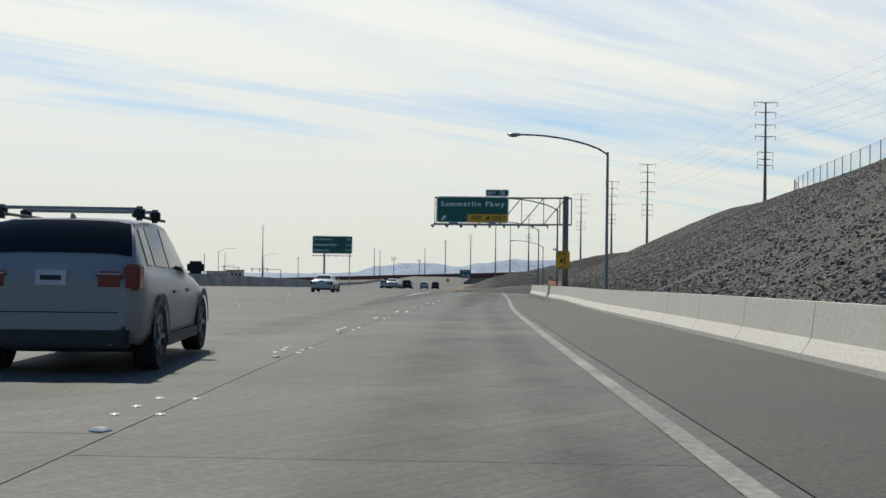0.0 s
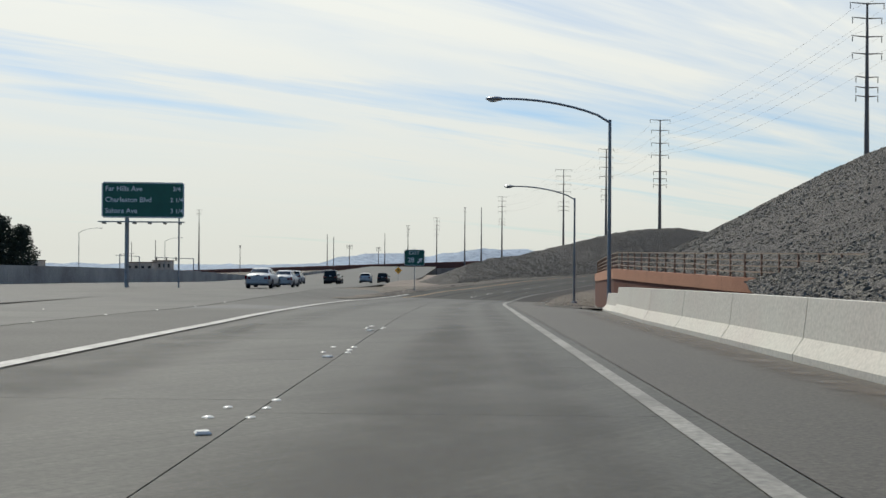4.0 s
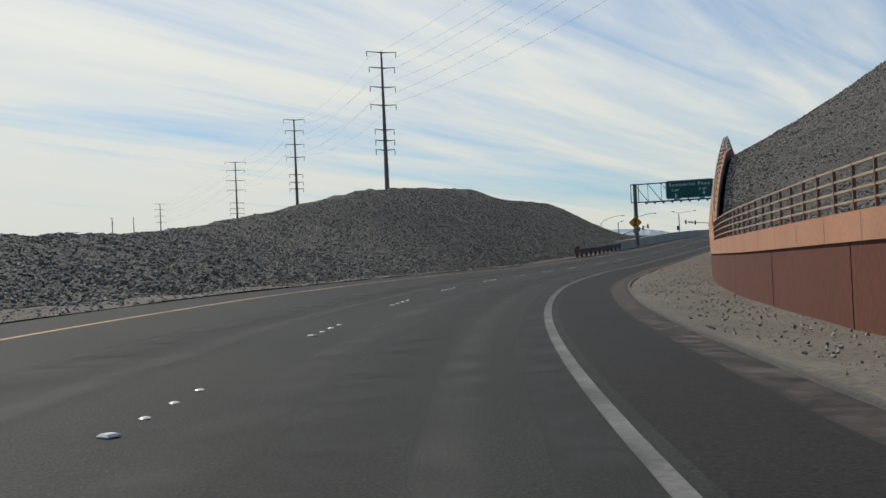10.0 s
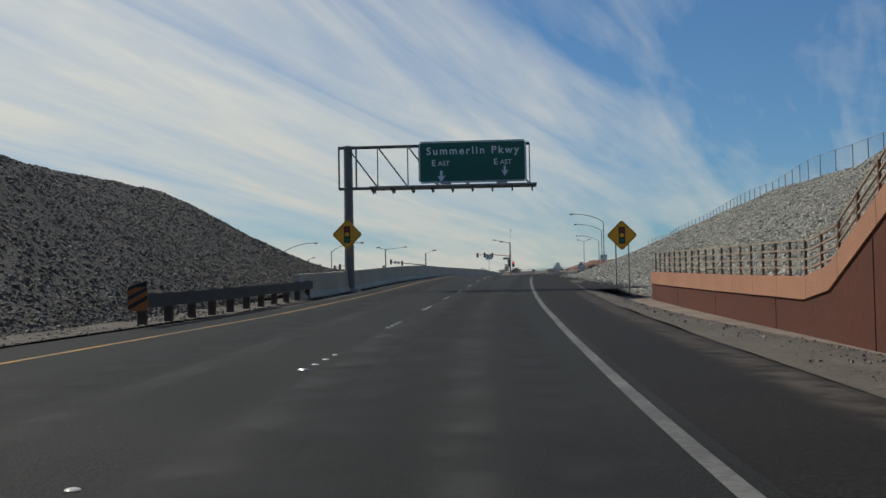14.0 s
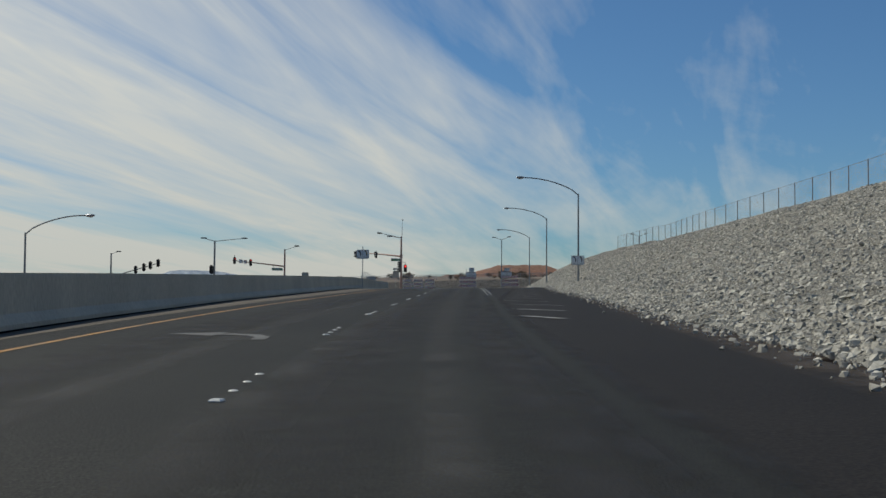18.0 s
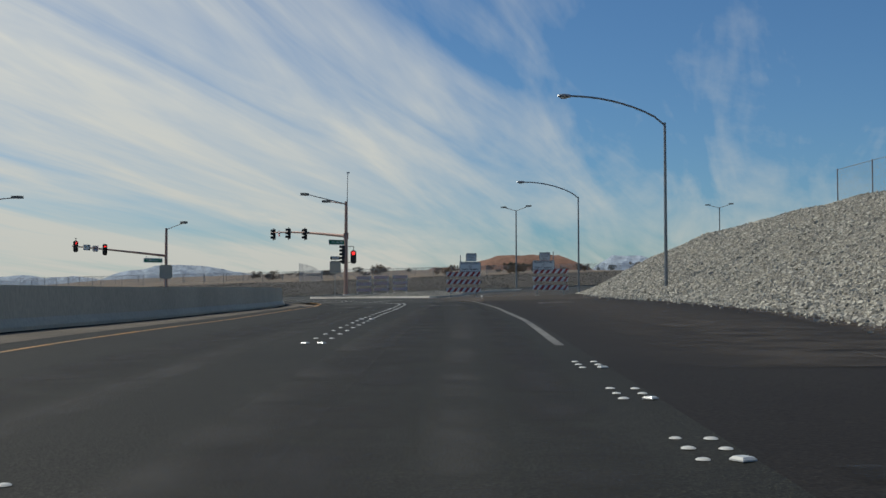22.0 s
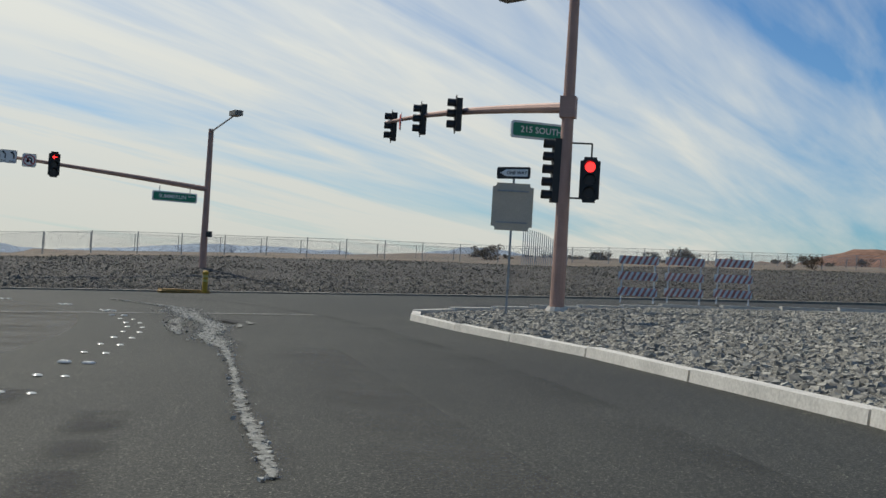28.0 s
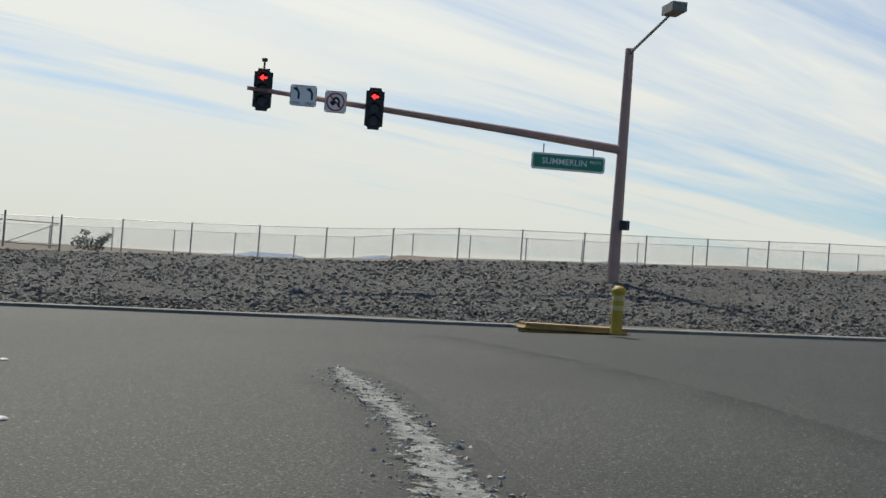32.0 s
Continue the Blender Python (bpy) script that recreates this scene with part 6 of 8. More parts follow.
def build_island():
    pts = np.array(ISLAND)
    z = pave(pts[:, 0], pts[:, 1])
    c = pts.mean(0)
    root = setting("island", None, "gravel traffic island with a pale kerb", "traffic island")
    way = np.roll(pts, -1, 0) - np.roll(pts, 1, 0)
    way /= np.linalg.norm(way, axis=1, keepdims=True)
    inner = pts + np.c_[-way[:, 1], way[:, 0]] * 0.24
    n = len(pts)
    for k in range(n):
        j = (k + 1) % n
        seg = max(1, int(np.hypot(*(pts[j] - pts[k])) / 2.4))
        for q in range(seg):
            f0, f1 = q / seg + 0.004, (q + 1) / seg - 0.004
            o0, o1 = pts[k] + (pts[j] - pts[k]) * f0, pts[k] + (pts[j] - pts[k]) * f1
            i0, i1 = inner[k] + (inner[j] - inner[k]) * f0, inner[k] + (inner[j] - inner[k]) * f1
            z0 = float(pave(*o0))
            v = [(*o0, z0 - 0.05), (*o1, z0 - 0.05), (*i1, z0 - 0.05), (*i0, z0 - 0.05), (*(o0 * 0.92 + i0 * 0.08), z0 + 0.14), (*(o1 * 0.92 + i1 * 0.08), z0 + 0.14), (*i1, z0 + 0.14), (*i0, z0 + 0.14)]
            child(new("kerb_stone", mesh_of("kerb_stone", v, [(0, 1, 5, 4), (1, 2, 6, 5), (2, 3, 7, 6), (3, 0, 4, 7), (4, 5, 6, 7)], KERBSTONE)), root)
    rings = []
    for f in (1.0, 0.8, 0.55, 0.3):
        r = c + (inner - c) * f
        rings.append(np.c_[r, pave(r[:, 0], r[:, 1]) + 0.06 + 0.26 * (1 - f)])
    v = np.concatenate(rings + [np.array([[*c, float(pave(*c)) + 0.3]])])
    f = []
    for a in range(3):
        for k in range(n):
            f.append((a * n + k, a * n + (k + 1) % n, (a + 1) * n + (k + 1) % n, (a + 1) * n + k))
    f += [(3 * n + k, 3 * n + (k + 1) % n, 4 * n) for k in range(n)]
    child(new("gravel_bed", mesh_of("gravel_bed", v, f, PALEBED, True)), root)
    rng = np.random.default_rng(5)
    spread = np.abs(np.cross(inner - c, np.roll(inner, -1, 0) - c))
    k = rng.choice(n, 52000, p=spread / spread.sum())
    a, b = np.sqrt(rng.random(52000)), rng.random(52000)
    e = inner[k] * (1 - b[:, None]) + inner[(k + 1) % n] * b[:, None]
    p = c + (e - c) * a[:, None] * 0.985
    p = np.c_[p, pave(p[:, 0], p[:, 1]) + 0.06 + 0.26 * (1 - a)]
    rock_field("island_gravel", p, 0.032 + 0.06 * rng.random(52000) ** 2.5, mat("grey gravel", (0.30, 0.283, 0.24), 0.9, var=0.3, scale=3, fine=20, each=0.45), "coarse grey brown gravel on the island", "gravel", seed=6)


build_island()


def build_street_side():
    xs = np.arange(-110, 91, 2.5)
    y = street_y(xs)
    p = np.stack([xs, y], -1)
    t = np.gradient(p, axis=0)
    t /= np.linalg.norm(t, axis=1, keepdims=True)
    nr = np.stack([-t[:, 1], t[:, 0]], -1)
    base = pave(np.clip(xs, -45, 40), np.clip(y, 150, 240)) - np.interp(xs, [-20, 5], [0.08, 0.0])
    grow = np.interp(xs, [-70, -48, -35, -20, 5, 60], [0.38, 0.40, 0.50, 0.70, 0.92, 1.02])

    def ribbon(name, offs, material, label, cat, rough=0.0, seed=1.0, smooth=True):
        lift = np.interp(xs, [-30, 0], [-0.1, 1.0])
        v = np.stack([np.c_[p + nr * min(o, 45) + np.array([-0.42, 0.91]) * max(o - 45, 0), base + min(h, 2.1) * (grow if h > 0.3 else 1) + max(h - 2.1, 0) * grow * lift] for o, h in offs], 1)
        if rough:
            v[:, 1:, 2] += rough * fbm(v[:, 1:, 0], v[:, 1:, 1], 2.0, seed)
        ob = setting(name, mesh_of(name, v.reshape(-1, 3), grid_faces(len(xs), len(offs))[:, ::-1], material, smooth), label, cat)
        return ob, v

    # kerb colour is darkened for the shade on its face
    ribbon("street_kerb", [(0.0, -0.03), (0.03, 0.14), (0.32, 0.15), (0.5, 0.10)], mat("shade-grey street kerb", (0.22, 0.205, 0.17), 0.9, var=0.3, scale=1.5, fine=25), "pale concrete kerb along the street", "kerb", smooth=False)
    ribbon("street_verge", [(0.45, 0.08), (1.5, 0.06), (2.6, 0.03), (4.0, 0.0)], DIRT, "dusty dirt strip behind the kerb", "ground", 0.05)
    ob, v = ribbon("street_embankment", [(2.4, -0.02), (4.5, 0.31), (8, 0.75), (12, 1.25), (16, 1.75), (20, 2.12)], ROCKBED, "low rocky bank across the street", "slope", 0.10, 3.0)
    ribbon("desert_rise", [(19.7, 2.08), (24, 2.1), (27, 2.25), (45, 2.7), (110, 4.0), (260, 5.0), (700, 4.0)], SCRUB, "dry tan scrub land rising behind the bank", "ground", 0.18, 5.0)
    m = (xs > -56) & (xs < 70)
    q, z = slope_rocks(v[m][:, :6], 62000, 0.095, 21)
    rock_field("bank_rocks", q, z, ROCK, "loose dark rocks on the bank across the street", "rocks", seed=22)
    # yellow nosed kerb end and bollard
    root = empty("kerb_nose", pose(-23.3, 208.6, float(pave(-23.3, 208.6)), 0, 0, 52), "yellow painted rounded kerb end", "kerb")
    bm = bm_new()
    vs = box(bm, -1.5, 0.75, -0.30, 0.30, -0.05, 0.14)
    bmesh.ops.bevel(bm, geom=list(bm.edges), offset=0.09, segments=3, affect="EDGES")
    part("nose", bm, mat("kerb yellow", (0.36, 0.22, 0.06), 0.7, var=0.35, scale=3), root)
    x, y0 = -22.5, 208.1
    root = empty("bollard", pose(x, y0, float(pave(x, y0)) + 0.15), "yellow domed bollard with reflective bands", "bollard")
    yb = mat("bollard yellow", (0.55, 0.33, 0.02), 0.5, var=0.2, scale=4)
    bm = bm_new()
    rod(bm, (0, 0, -0.1), (0, 0, 0.66), 0.11, n=14)
    part("tube", bm, yb, root)
    for z in (0.34, 0.52):
        bm = bm_new()
        rod(bm, (0, 0, z), (0, 0, z + 0.09), 0.114, n=14)
        part("band", bm, mat("bollard band", (0.62, 0.52, 0.18), 0.35, var=0.1), root)
    bm = bm_new()
    r = bmesh.ops.create_uvsphere(bm, u_segments=14, v_segments=8, radius=0.13)
    bmesh.ops.transform(bm, matrix=Matrix.Translation((0, 0, 0.7)) @ Matrix.Diagonal((1, 1, 0.75, 1)), verts=r["verts"])
    part("cap", bm, yb, root)
    return p, nr, base, grow


STREET_P, STREET_N, STREET_Z, STREET_K = build_street_side()


# ---- road paint and markers ----
def soft(name, col, strength, grain=2.0, rough=0.8):
    """A worn film on the road: strongest in the middle of its width, broken up by grain."""
    m = mat(name, col, rough, var=0.3, scale=1.0, fine=20, bump=0.2)
    nt = m.node_tree
    b = nt.nodes["Principled BSDF"]
    uv, sep, n = nt.nodes.new("ShaderNodeUVMap"), nt.nodes.new("ShaderNodeSeparateXYZ"), nt.nodes.new("ShaderNodeTexNoise")
    tc = nt.nodes.new("ShaderNodeTexCoord")
    n.inputs["Scale"].default_value, n.inputs["Detail"].default_value = grain, 6.0
    nt.links.new(tc.outputs["Object"], n.inputs["Vector"])
    nt.links.new(uv.outputs[0], sep.inputs[0])
    last = sep.outputs[0]
    for op, k in (("SUBTRACT", 0.5), ("ABSOLUTE", 0.0), ("MULTIPLY", -2.0), ("ADD", 1.0)):
        q = nt.nodes.new("ShaderNodeMath")
        q.operation = op
        q.inputs[1].default_value = k
        nt.links.new(last, q.inputs[0])
        last = q.outputs[0]
    r = nt.nodes.new("ShaderNodeMapRange")
    r.interpolation_type = "SMOOTHSTEP"
    r.inputs["From Max"].default_value, r.inputs["To Max"].default_value = 0.9, strength
    nt.links.new(last, r.inputs["Value"])
    g = nt.nodes.new("ShaderNodeMapRange")
    g.inputs["From Min"].default_value, g.inputs["From Max"].default_value = 0.3, 0.62
    nt.links.new(n.outputs["Fac"], g.inputs["Value"])
    mu = nt.nodes.new("ShaderNodeMath")
    mu.operation = "MULTIPLY"
    nt.links.new(r.outputs[0], mu.inputs[0])
    nt.links.new(g.outputs[0], mu.inputs[1])
    nt.links.new(mu.outputs[0], b.inputs["Alpha"])
    return m


def broken(name, col, grain):
    """Crumbled surface: solid towards the middle of its strip, with ragged edges."""
    m = mat(name, col, 0.9, var=0.5, scale=6.0, fine=45, bump=1.0, dist=0.02, tint=tuple(c * 0.45 for c in col))
    nt = m.node_tree
    b = nt.nodes["Principled BSDF"]
    uv, sep, n, tc = (nt.nodes.new(k) for k in ("ShaderNodeUVMap", "ShaderNodeSeparateXYZ", "ShaderNodeTexNoise", "ShaderNodeTexCoord"))
    n.inputs["Scale"].default_value, n.inputs["Detail"].default_value, n.inputs["Roughness"].default_value = grain, 8.0, 0.7
    nt.links.new(tc.outputs["Object"], n.inputs["Vector"])
    nt.links.new(uv.outputs[0], sep.inputs[0])
    last = sep.outputs[0]
    for op, k in (("SUBTRACT", 0.5), ("ABSOLUTE", 0.0), ("MULTIPLY", -0.72), ("ADD", n.outputs["Fac"]), ("SUBTRACT", 0.31), ("MULTIPLY", 16.0)):
        q = nt.nodes.new("ShaderNodeMath")
        q.operation, q.use_clamp = op, k == 16.0
        if isinstance(k, float):
            q.inputs[1].default_value = k
        else:
            nt.links.new(k, q.inputs[1])
        nt.links.new(last, q.inputs[0])
        last = q.outputs[0]
    nt.links.new(last, b.inputs["Alpha"])
    return m


OIL = soft("oil darkened asphalt", (0.02, 0.019, 0.018), 0.55, 1.1)
OILWIDE = soft("grey worn concrete", (0.07, 0.068, 0.06), 0.42, 0.5)
OILPALE = soft("oil darkened concrete", (0.06, 0.058, 0.052), 0.21, 0.9)
POLISH = soft("polished wheel path", (0.075, 0.072, 0.066), 0.38, 1.0)
SANDY = soft("sand dusted asphalt", (0.15, 0.12, 0.094), 0.5, 2.2)
DUSTPAVE = mat("dusty brown asphalt", (0.062, 0.052, 0.041), 0.85, var=0.4, scale=0.35, fine=24, bump=0.5, tint=(0.038, 0.033, 0.027), spec=0.15)
DUSTTHIN = soft("thin dust on asphalt", (0.09, 0.074, 0.058), 0.5, 1.4)
SANDY2 = soft("thick blown sand on asphalt", (0.15, 0.117, 0.089), 0.6, 1.4)
FADED2 = soft("thin faded paint", (0.16, 0.15, 0.135), 0.45, 3.0)
FADED = soft("faded white paint", (0.22, 0.215, 0.195), 1.6, 3.0)
SKID = soft("tyre marks", (0.012, 0.012, 0.012), 0.6, 1.5)
CHALK = broken("crumbled pale asphalt", (0.27, 0.268, 0.24), 9.0)
PIT = broken("broken pit in the asphalt", (0.022, 0.021, 0.019), 9.0)
# pale worn lanes, with the sunward sheen put into the colour
PALESHEEN = soft("pale wear and sheen on asphalt", (0.125, 0.12, 0.105), 0.55, 0.9)
SEALED = soft("dark smooth asphalt", (0.021, 0.0195, 0.0175), 0.8, 0.6)


def level(x, y):
    """The paving's height at a place near the crossing."""
    k = int(np.argmin((AX - x) ** 2 + (AY - y) ** 2))
    s = AS[k] + (x - AX[k]) * TX[k] + (y - AY[k]) * TY[k]
    d = (x - AX[k]) * TY[k] - (y - AY[k]) * TX[k]
    return max(float(at(s, d)[2]) if s < 482 else -9, float(pave(x, y)) if y > 145 else -9)


def film(name, pts, w0, w1, material, parent, lift=0.012, label="", cols=2):
    """A strip of paint from w0 to w1 to the right of the line of points."""
    p = np.asarray(pts, float)
    t = np.gradient(p[:, :2], axis=0)
    t /= np.linalg.norm(t, axis=1, keepdims=True)
    nr = np.stack([t[:, 1], -t[:, 0]], -1)
    v = np.repeat(p[:, None, :], cols, 1)
    for k in range(cols):
        v[:, k, :2] += nr * (np.broadcast_to(w0, len(p)) + (np.broadcast_to(w1, len(p)) - np.broadcast_to(w0, len(p))) * k / (cols - 1))[:, None]
    v = v.reshape(-1, 3)
    if cols > 2:
        # wide films follow the paving across their width
        v[:, 2] = [level(x, y) for x, y in v[:, :2]]
    v[:, 2] += lift
    me = mesh_of(name, v, grid_faces(len(p), cols)[:, ::-1], material)
    uv = me.uv_layers.new(name="across")
    for lo in me.loops:
        uv.data[lo.index].uv = (lo.vertex_index % cols / (cols - 1), (lo.vertex_index // cols) / max(1, len(p) - 1))
    ob = child(new(name, me), parent)
    return tagged(ob, label) if label else ob


def along(rows, step=1.0):
    """Places on the crossing along a bent line of (x, y) rows."""
    r = np.asarray(rows, float)
    k = np.r_[0, np.cumsum(np.hypot(*np.diff(r, axis=0).T))]
    q = np.arange(0, k[-1], step)
    x, y = hermite(k, r[:, 0], q), hermite(k, r[:, 1], q)
    return np.array([(a, b, level(a, b)) for a, b in zip(x, y)])


def paint_poly(name, pts, material, parent, lift=0.012):
    v = [(x, y, level(x, y) + lift) for x, y in pts]
    return child(new(name, mesh_of(name, v, [tuple(range(len(v)))], material)), parent)


def dot_mesh():
    bm = bm_new()
    bmesh.ops.create_uvsphere(bm, u_segments=14, v_segments=8, radius=0.045)
    bmesh.ops.scale(bm, vec=(1, 1, 0.32), verts=bm.verts)
    bmesh.ops.bisect_plane(bm, geom=bm.verts[:] + bm.edges[:] + bm.faces[:], plane_co=(0, 0, 0), plane_no=(0, 0, -1), clear_outer=True)
    me = bpy.data.meshes.new("marker")
    bm.to_mesh(me)
    bm.free()
    me.materials.append(MARKER)
    me.shade_smooth()
    bm = bm_new()
    box(bm, -0.05, 0.05, -0.05, 0.05, 0, 0.022)
    bmesh.ops.bevel(bm, geom=[e for e in bm.edges if e.verts[0].co.z > 0.01 and e.verts[1].co.z > 0.01], offset=0.014, affect="EDGES")
    sq = bpy.data.meshes.new("reflector")
    bm.to_mesh(sq)
    bm.free()
    sq.materials.append(mat("reflector plastic", (0.62, 0.62, 0.58), 0.2, var=0.15))
    return me, sq


def build_paint():
    rng = random.Random(4)
    dot, square = dot_mesh()
    road = bpy.data.objects["freeway"]

    def put(p, parent, me=None, size=1.0):
        ob = child(new("marker" if me is not square else "reflector", me or dot), parent)
        ob.matrix_local = pose(p[0], p[1], p[2] + 0.004, 0, 0, rng.uniform(0, 90)) @ Matrix.Scale(size * rng.uniform(0.9, 1.12), 4)

    # freeway: staggered groups on both sides of the lane joint
    for k in range(20):
        a = -27 + 7.1 * k
        for j in range(3):
            for side in (-0.16, 0.16):
                if rng.random() < 0.18:
                    continue
                put(at(a + j * 0.55 + rng.uniform(-0.05, 0.05), prof(DOTS, a) + 0.02 + side + rng.uniform(-0.02, 0.02), 0.0), road)
        put(at(a - 0.9, prof(DOTS, a) + 0.02, 0.0), road, square)
    for k in range(30):
        u = -20 + 5.2 * k
        put(fw(u, -9.1, 0.0), road)
        if k % 3 == 0:
            put(fw(u, -12.7, 0.0), road)
    # ramp: four in a row, then a gap
    groups = [166, 174.6, 183.1, 191.6, 199.8, 208, 216.7, 225.6, 234.6, 242, 250.2, 258.5, 268.4, 277.8] + [287.1 + 9.34 * k for k in range(16)]
    for a in groups:
        for j in range(4):
            put(at(a + 0.78 * j, prof(DOTS, a + j), 0.0), RAMP, square if j == 0 else dot, 1.0)
    # double row before the split
    for k, a in enumerate(np.arange(403.2, 438, 3.0)):
        for j in range(3):
            put(at(a + 0.4 * j, 1.40, 0), RAMP)
            put(at(a + 0.4 * j - 0.03, 1.62, 0), RAMP, square if j == 0 else dot)
    # double row through the turn
    line = np.array([at(441, -2.2)[:2], at(449, -2.32)[:2], at(458, -2.45)[:2], (0.3, 134), (0.34, 140), (0.32, 143), (0.17, 146.2), (-0.22, 151), (-0.95, 154.9), (-1.95, 158.4), (-2.42, 160), (-3.2, 163.1), (-4.1, 166.1), (-4.9, 168.3), (-7.9, 176), (-9.2, 178.9), (-12.6, 185.7), (-15.9, 190), (-19, 193.3), (-22.4, 195.5)])
    p = along(line, 1.5)
    t = np.gradient(p[:, :2], axis=0)
    t /= np.linalg.norm(t, axis=1, keepdims=True)
    for k in range(len(p)):
        if p[k, 1] > 188.5:
            break
        for side in (-0.13, 0.13):
            q = (p[k, 0] + t[k, 1] * side, p[k, 1] - t[k, 0] * side, level(p[k, 0], p[k, 1]) + 0.002)
            put(q, CROSS, square if k % 8 == 0 else dot, 1.1)
    for gx, gy in ((-16.33, 190.75), (-19.15, 193.25), (-22.6, 195.5)):
        for j in range(3):
            for side in (-0.09, 0.09):
                x, y = gx + 0.24 * j + 0.63 * side, gy - 0.27 * j + 0.77 * side
                put((x, y, level(x, y) + 0.002), CROSS, square if j == 2 else dot)
    # slanted stripes of the closed lane
    for k in range(11):
        a = 370.8 + 6.0 * k
        d0 = float(np.interp(a, [370, 388, 400, 414, 432], [1.95, 1.95, 2.6, 3.4, 4.3]))
        d1 = d0 + float(np.interp(a, [370, 382, 400, 432], [0.8, 1.8, 1.3, 1.1]))
        n = np.linspace(0, 1, 4)
        film("stripe", at(a - 1.6 * n, d0 + (d1 - d0) * n), -0.17, 0.17, WHITE, RAMP)
    q = np.arange(410, 442, 2.0)
    film("outer_line", at(q, np.interp(q, [410, 414, 429, 442], [3.2, 3.3, 4.6, 5.4])), -0.04, 0.04, FADED2, RAMP)
    # oil and wheel paths
    q = np.arange(160, 476, 2.0)
    for c, w, m in ((-0.95, 0.8, OIL), (0.0, 0.35, POLISH), (-1.55, 0.5, POLISH), (-4.2, 0.9, OIL), (-3.2, 0.4, POLISH), (0.75, 0.5, OIL)):
        g = w * np.clip(np.minimum(q - 158, 477 - q) / 22, 0.02, 1)
        film("wheel_path", at(q, c + 0.12 * np.sin(q / 17)), -g, g, m, RAMP, 0.008)
    q = np.arange(-50, 158, 2.0)
    for c, w in ((-0.45, 0.75), (0.7, 0.45), (-4.2, 0.9)):
        film("oil_band", at(q, c + 0.1 * np.sin(q / 13)), -w, w, OILPALE, road, 0.006)
    q = np.arange(46, 112, 2.0)
    for c, w in ((-0.3, 2.0), (-4.6, 2.0)):
        g = w * np.clip(np.minimum(q - 44, 114 - q) / 26, 0.05, 1)
        film("oil_band", at(q, np.full(len(q), c)), -g, g, OILWIDE, road, 0.008)
    film("tar_joint", np.stack([at(159, d) for d in np.linspace(-5.5, 1.5, 8)]), -0.09, 0.09, TAR, RAMP, 0.01)
    # sand blown along the shoulder
    q = np.arange(62, 124, 2.0)
    film("sand", at(q, 3.7), -0.4, 0.6, SANDY, bpy.data.objects["shoulder"], 0.008)
    q = np.arange(318, 472, 2.0)
    film("sand", at(q, col(TOE, 1, q) - 0.35), -0.9, 0.7, SANDY, RAMP, 0.008)
    q = np.arange(128, 314, 2.0)
    film("sand", at(q, prof(KERB, q) - 0.3), -0.5, 0.45, SANDY, RAMP, 0.008)
    # dark marks of turning wheels
    for rows in (((1.6, 131), (2.0, 140), (1.2, 150), (-1.2, 159), (-4.5, 168), (-8, 176)), ((2.9, 128), (3.3, 138), (2.6, 148), (0.2, 158), (-3.0, 167.5), (-7, 176)), ((-3.4, 150), (-5.6, 163), (-9, 174), (-14, 183), (-22, 191))):
        film("tyre_mark", along(rows, 2.0), -0.3, 0.3, SKID, CROSS, 0.007)
    # wide film: lane wear with sheen painted in; narrow film: sand
    for rows, w in ((((-8, 172), (-12.5, 183), (-18, 191), (-27, 198)), 3.4), (((3.4, 148), (6.5, 158), (9, 170)), 1.0)):
        film("dust", along(rows, 2.0), -w, w, SANDY if w < 2 else PALESHEEN, CROSS, 0.005)
    for rows in (((348, 1.3), (375, 1.25), (389, 1.35), (399, 1.32), (410, 1.5), (420, 1.69), (432, 2.3)), ((348, 1.85), (375, 1.8), (389.4, 1.85), (401.7, 2.25), (411, 2.7), (420, 3.18), (432, 4.0))):
        q = np.arange(348, 432, 2.0)
        film("tyre_mark", at(q, np.interp(q, [r[0] for r in rows], [r[1] for r in rows])), -0.26, 0.26, SKID, RAMP, 0.009)
    # sand over the closed side lane
    film("dust", along(((5.9, 148), (6.1, 158), (6.6, 168), (8.6, 180), (13, 192)), 2.0), -3.6, 3.8, SANDY2, CROSS, 0.012, cols=11)
    film("dust", along(((3.4, 150), (2.9, 158), (0.6, 166), (-3.4, 174), (-8, 183)), 2.0), -0.9, 0.9, POLISH, CROSS, 0.006)
    film("worn_lane", along(((1.2, 166), (-2.6, 176), (-6.6, 184), (-11, 191.5), (-17, 199), (-25, 205)), 1.5), -0.8, 5.5, SEALED, CROSS, 0.0065)
    film("dust", along(((5.2, 149), (4.6, 156), (3.7, 162), (2.9, 167), (2.1, 170)), 2.0), -2.7, 2.7, SANDY2, CROSS, 0.016, cols=9)
    q = np.arange(436, 481, 2.0)
    film("dust", at(q, np.full(len(q), 5.0)), -3.4, 3.4, DUSTTHIN, RAMP, 0.012, cols=11)
    paint_poly("shoulder_paving", [(4.4, 146.3), (12.6, 146.3), (12.6, 168), (5.2, 168)], DUSTPAVE, CROSS, 0.003)
    # turn arrows
    def arrow(px, py, turn, size=1.0, flip=1):
        pts = [(0.85, -1.6), (1.18, -1.6), (1.12, -0.55), (0.75, 0.35), (0.05, 0.75), (-0.25, 0.78), (-0.1, 1.35), (-1.45, 0.55), (-0.28, -0.25), (-0.26, 0.22), (0.1, 0.2), (0.55, -0.1), (0.8, -0.7)]
        c, s = math.cos(radians(turn)), math.sin(radians(turn))
        return [(px + size * (flip * a * c - b * s), py + size * (flip * a * s + b * c)) for a, b in pts]
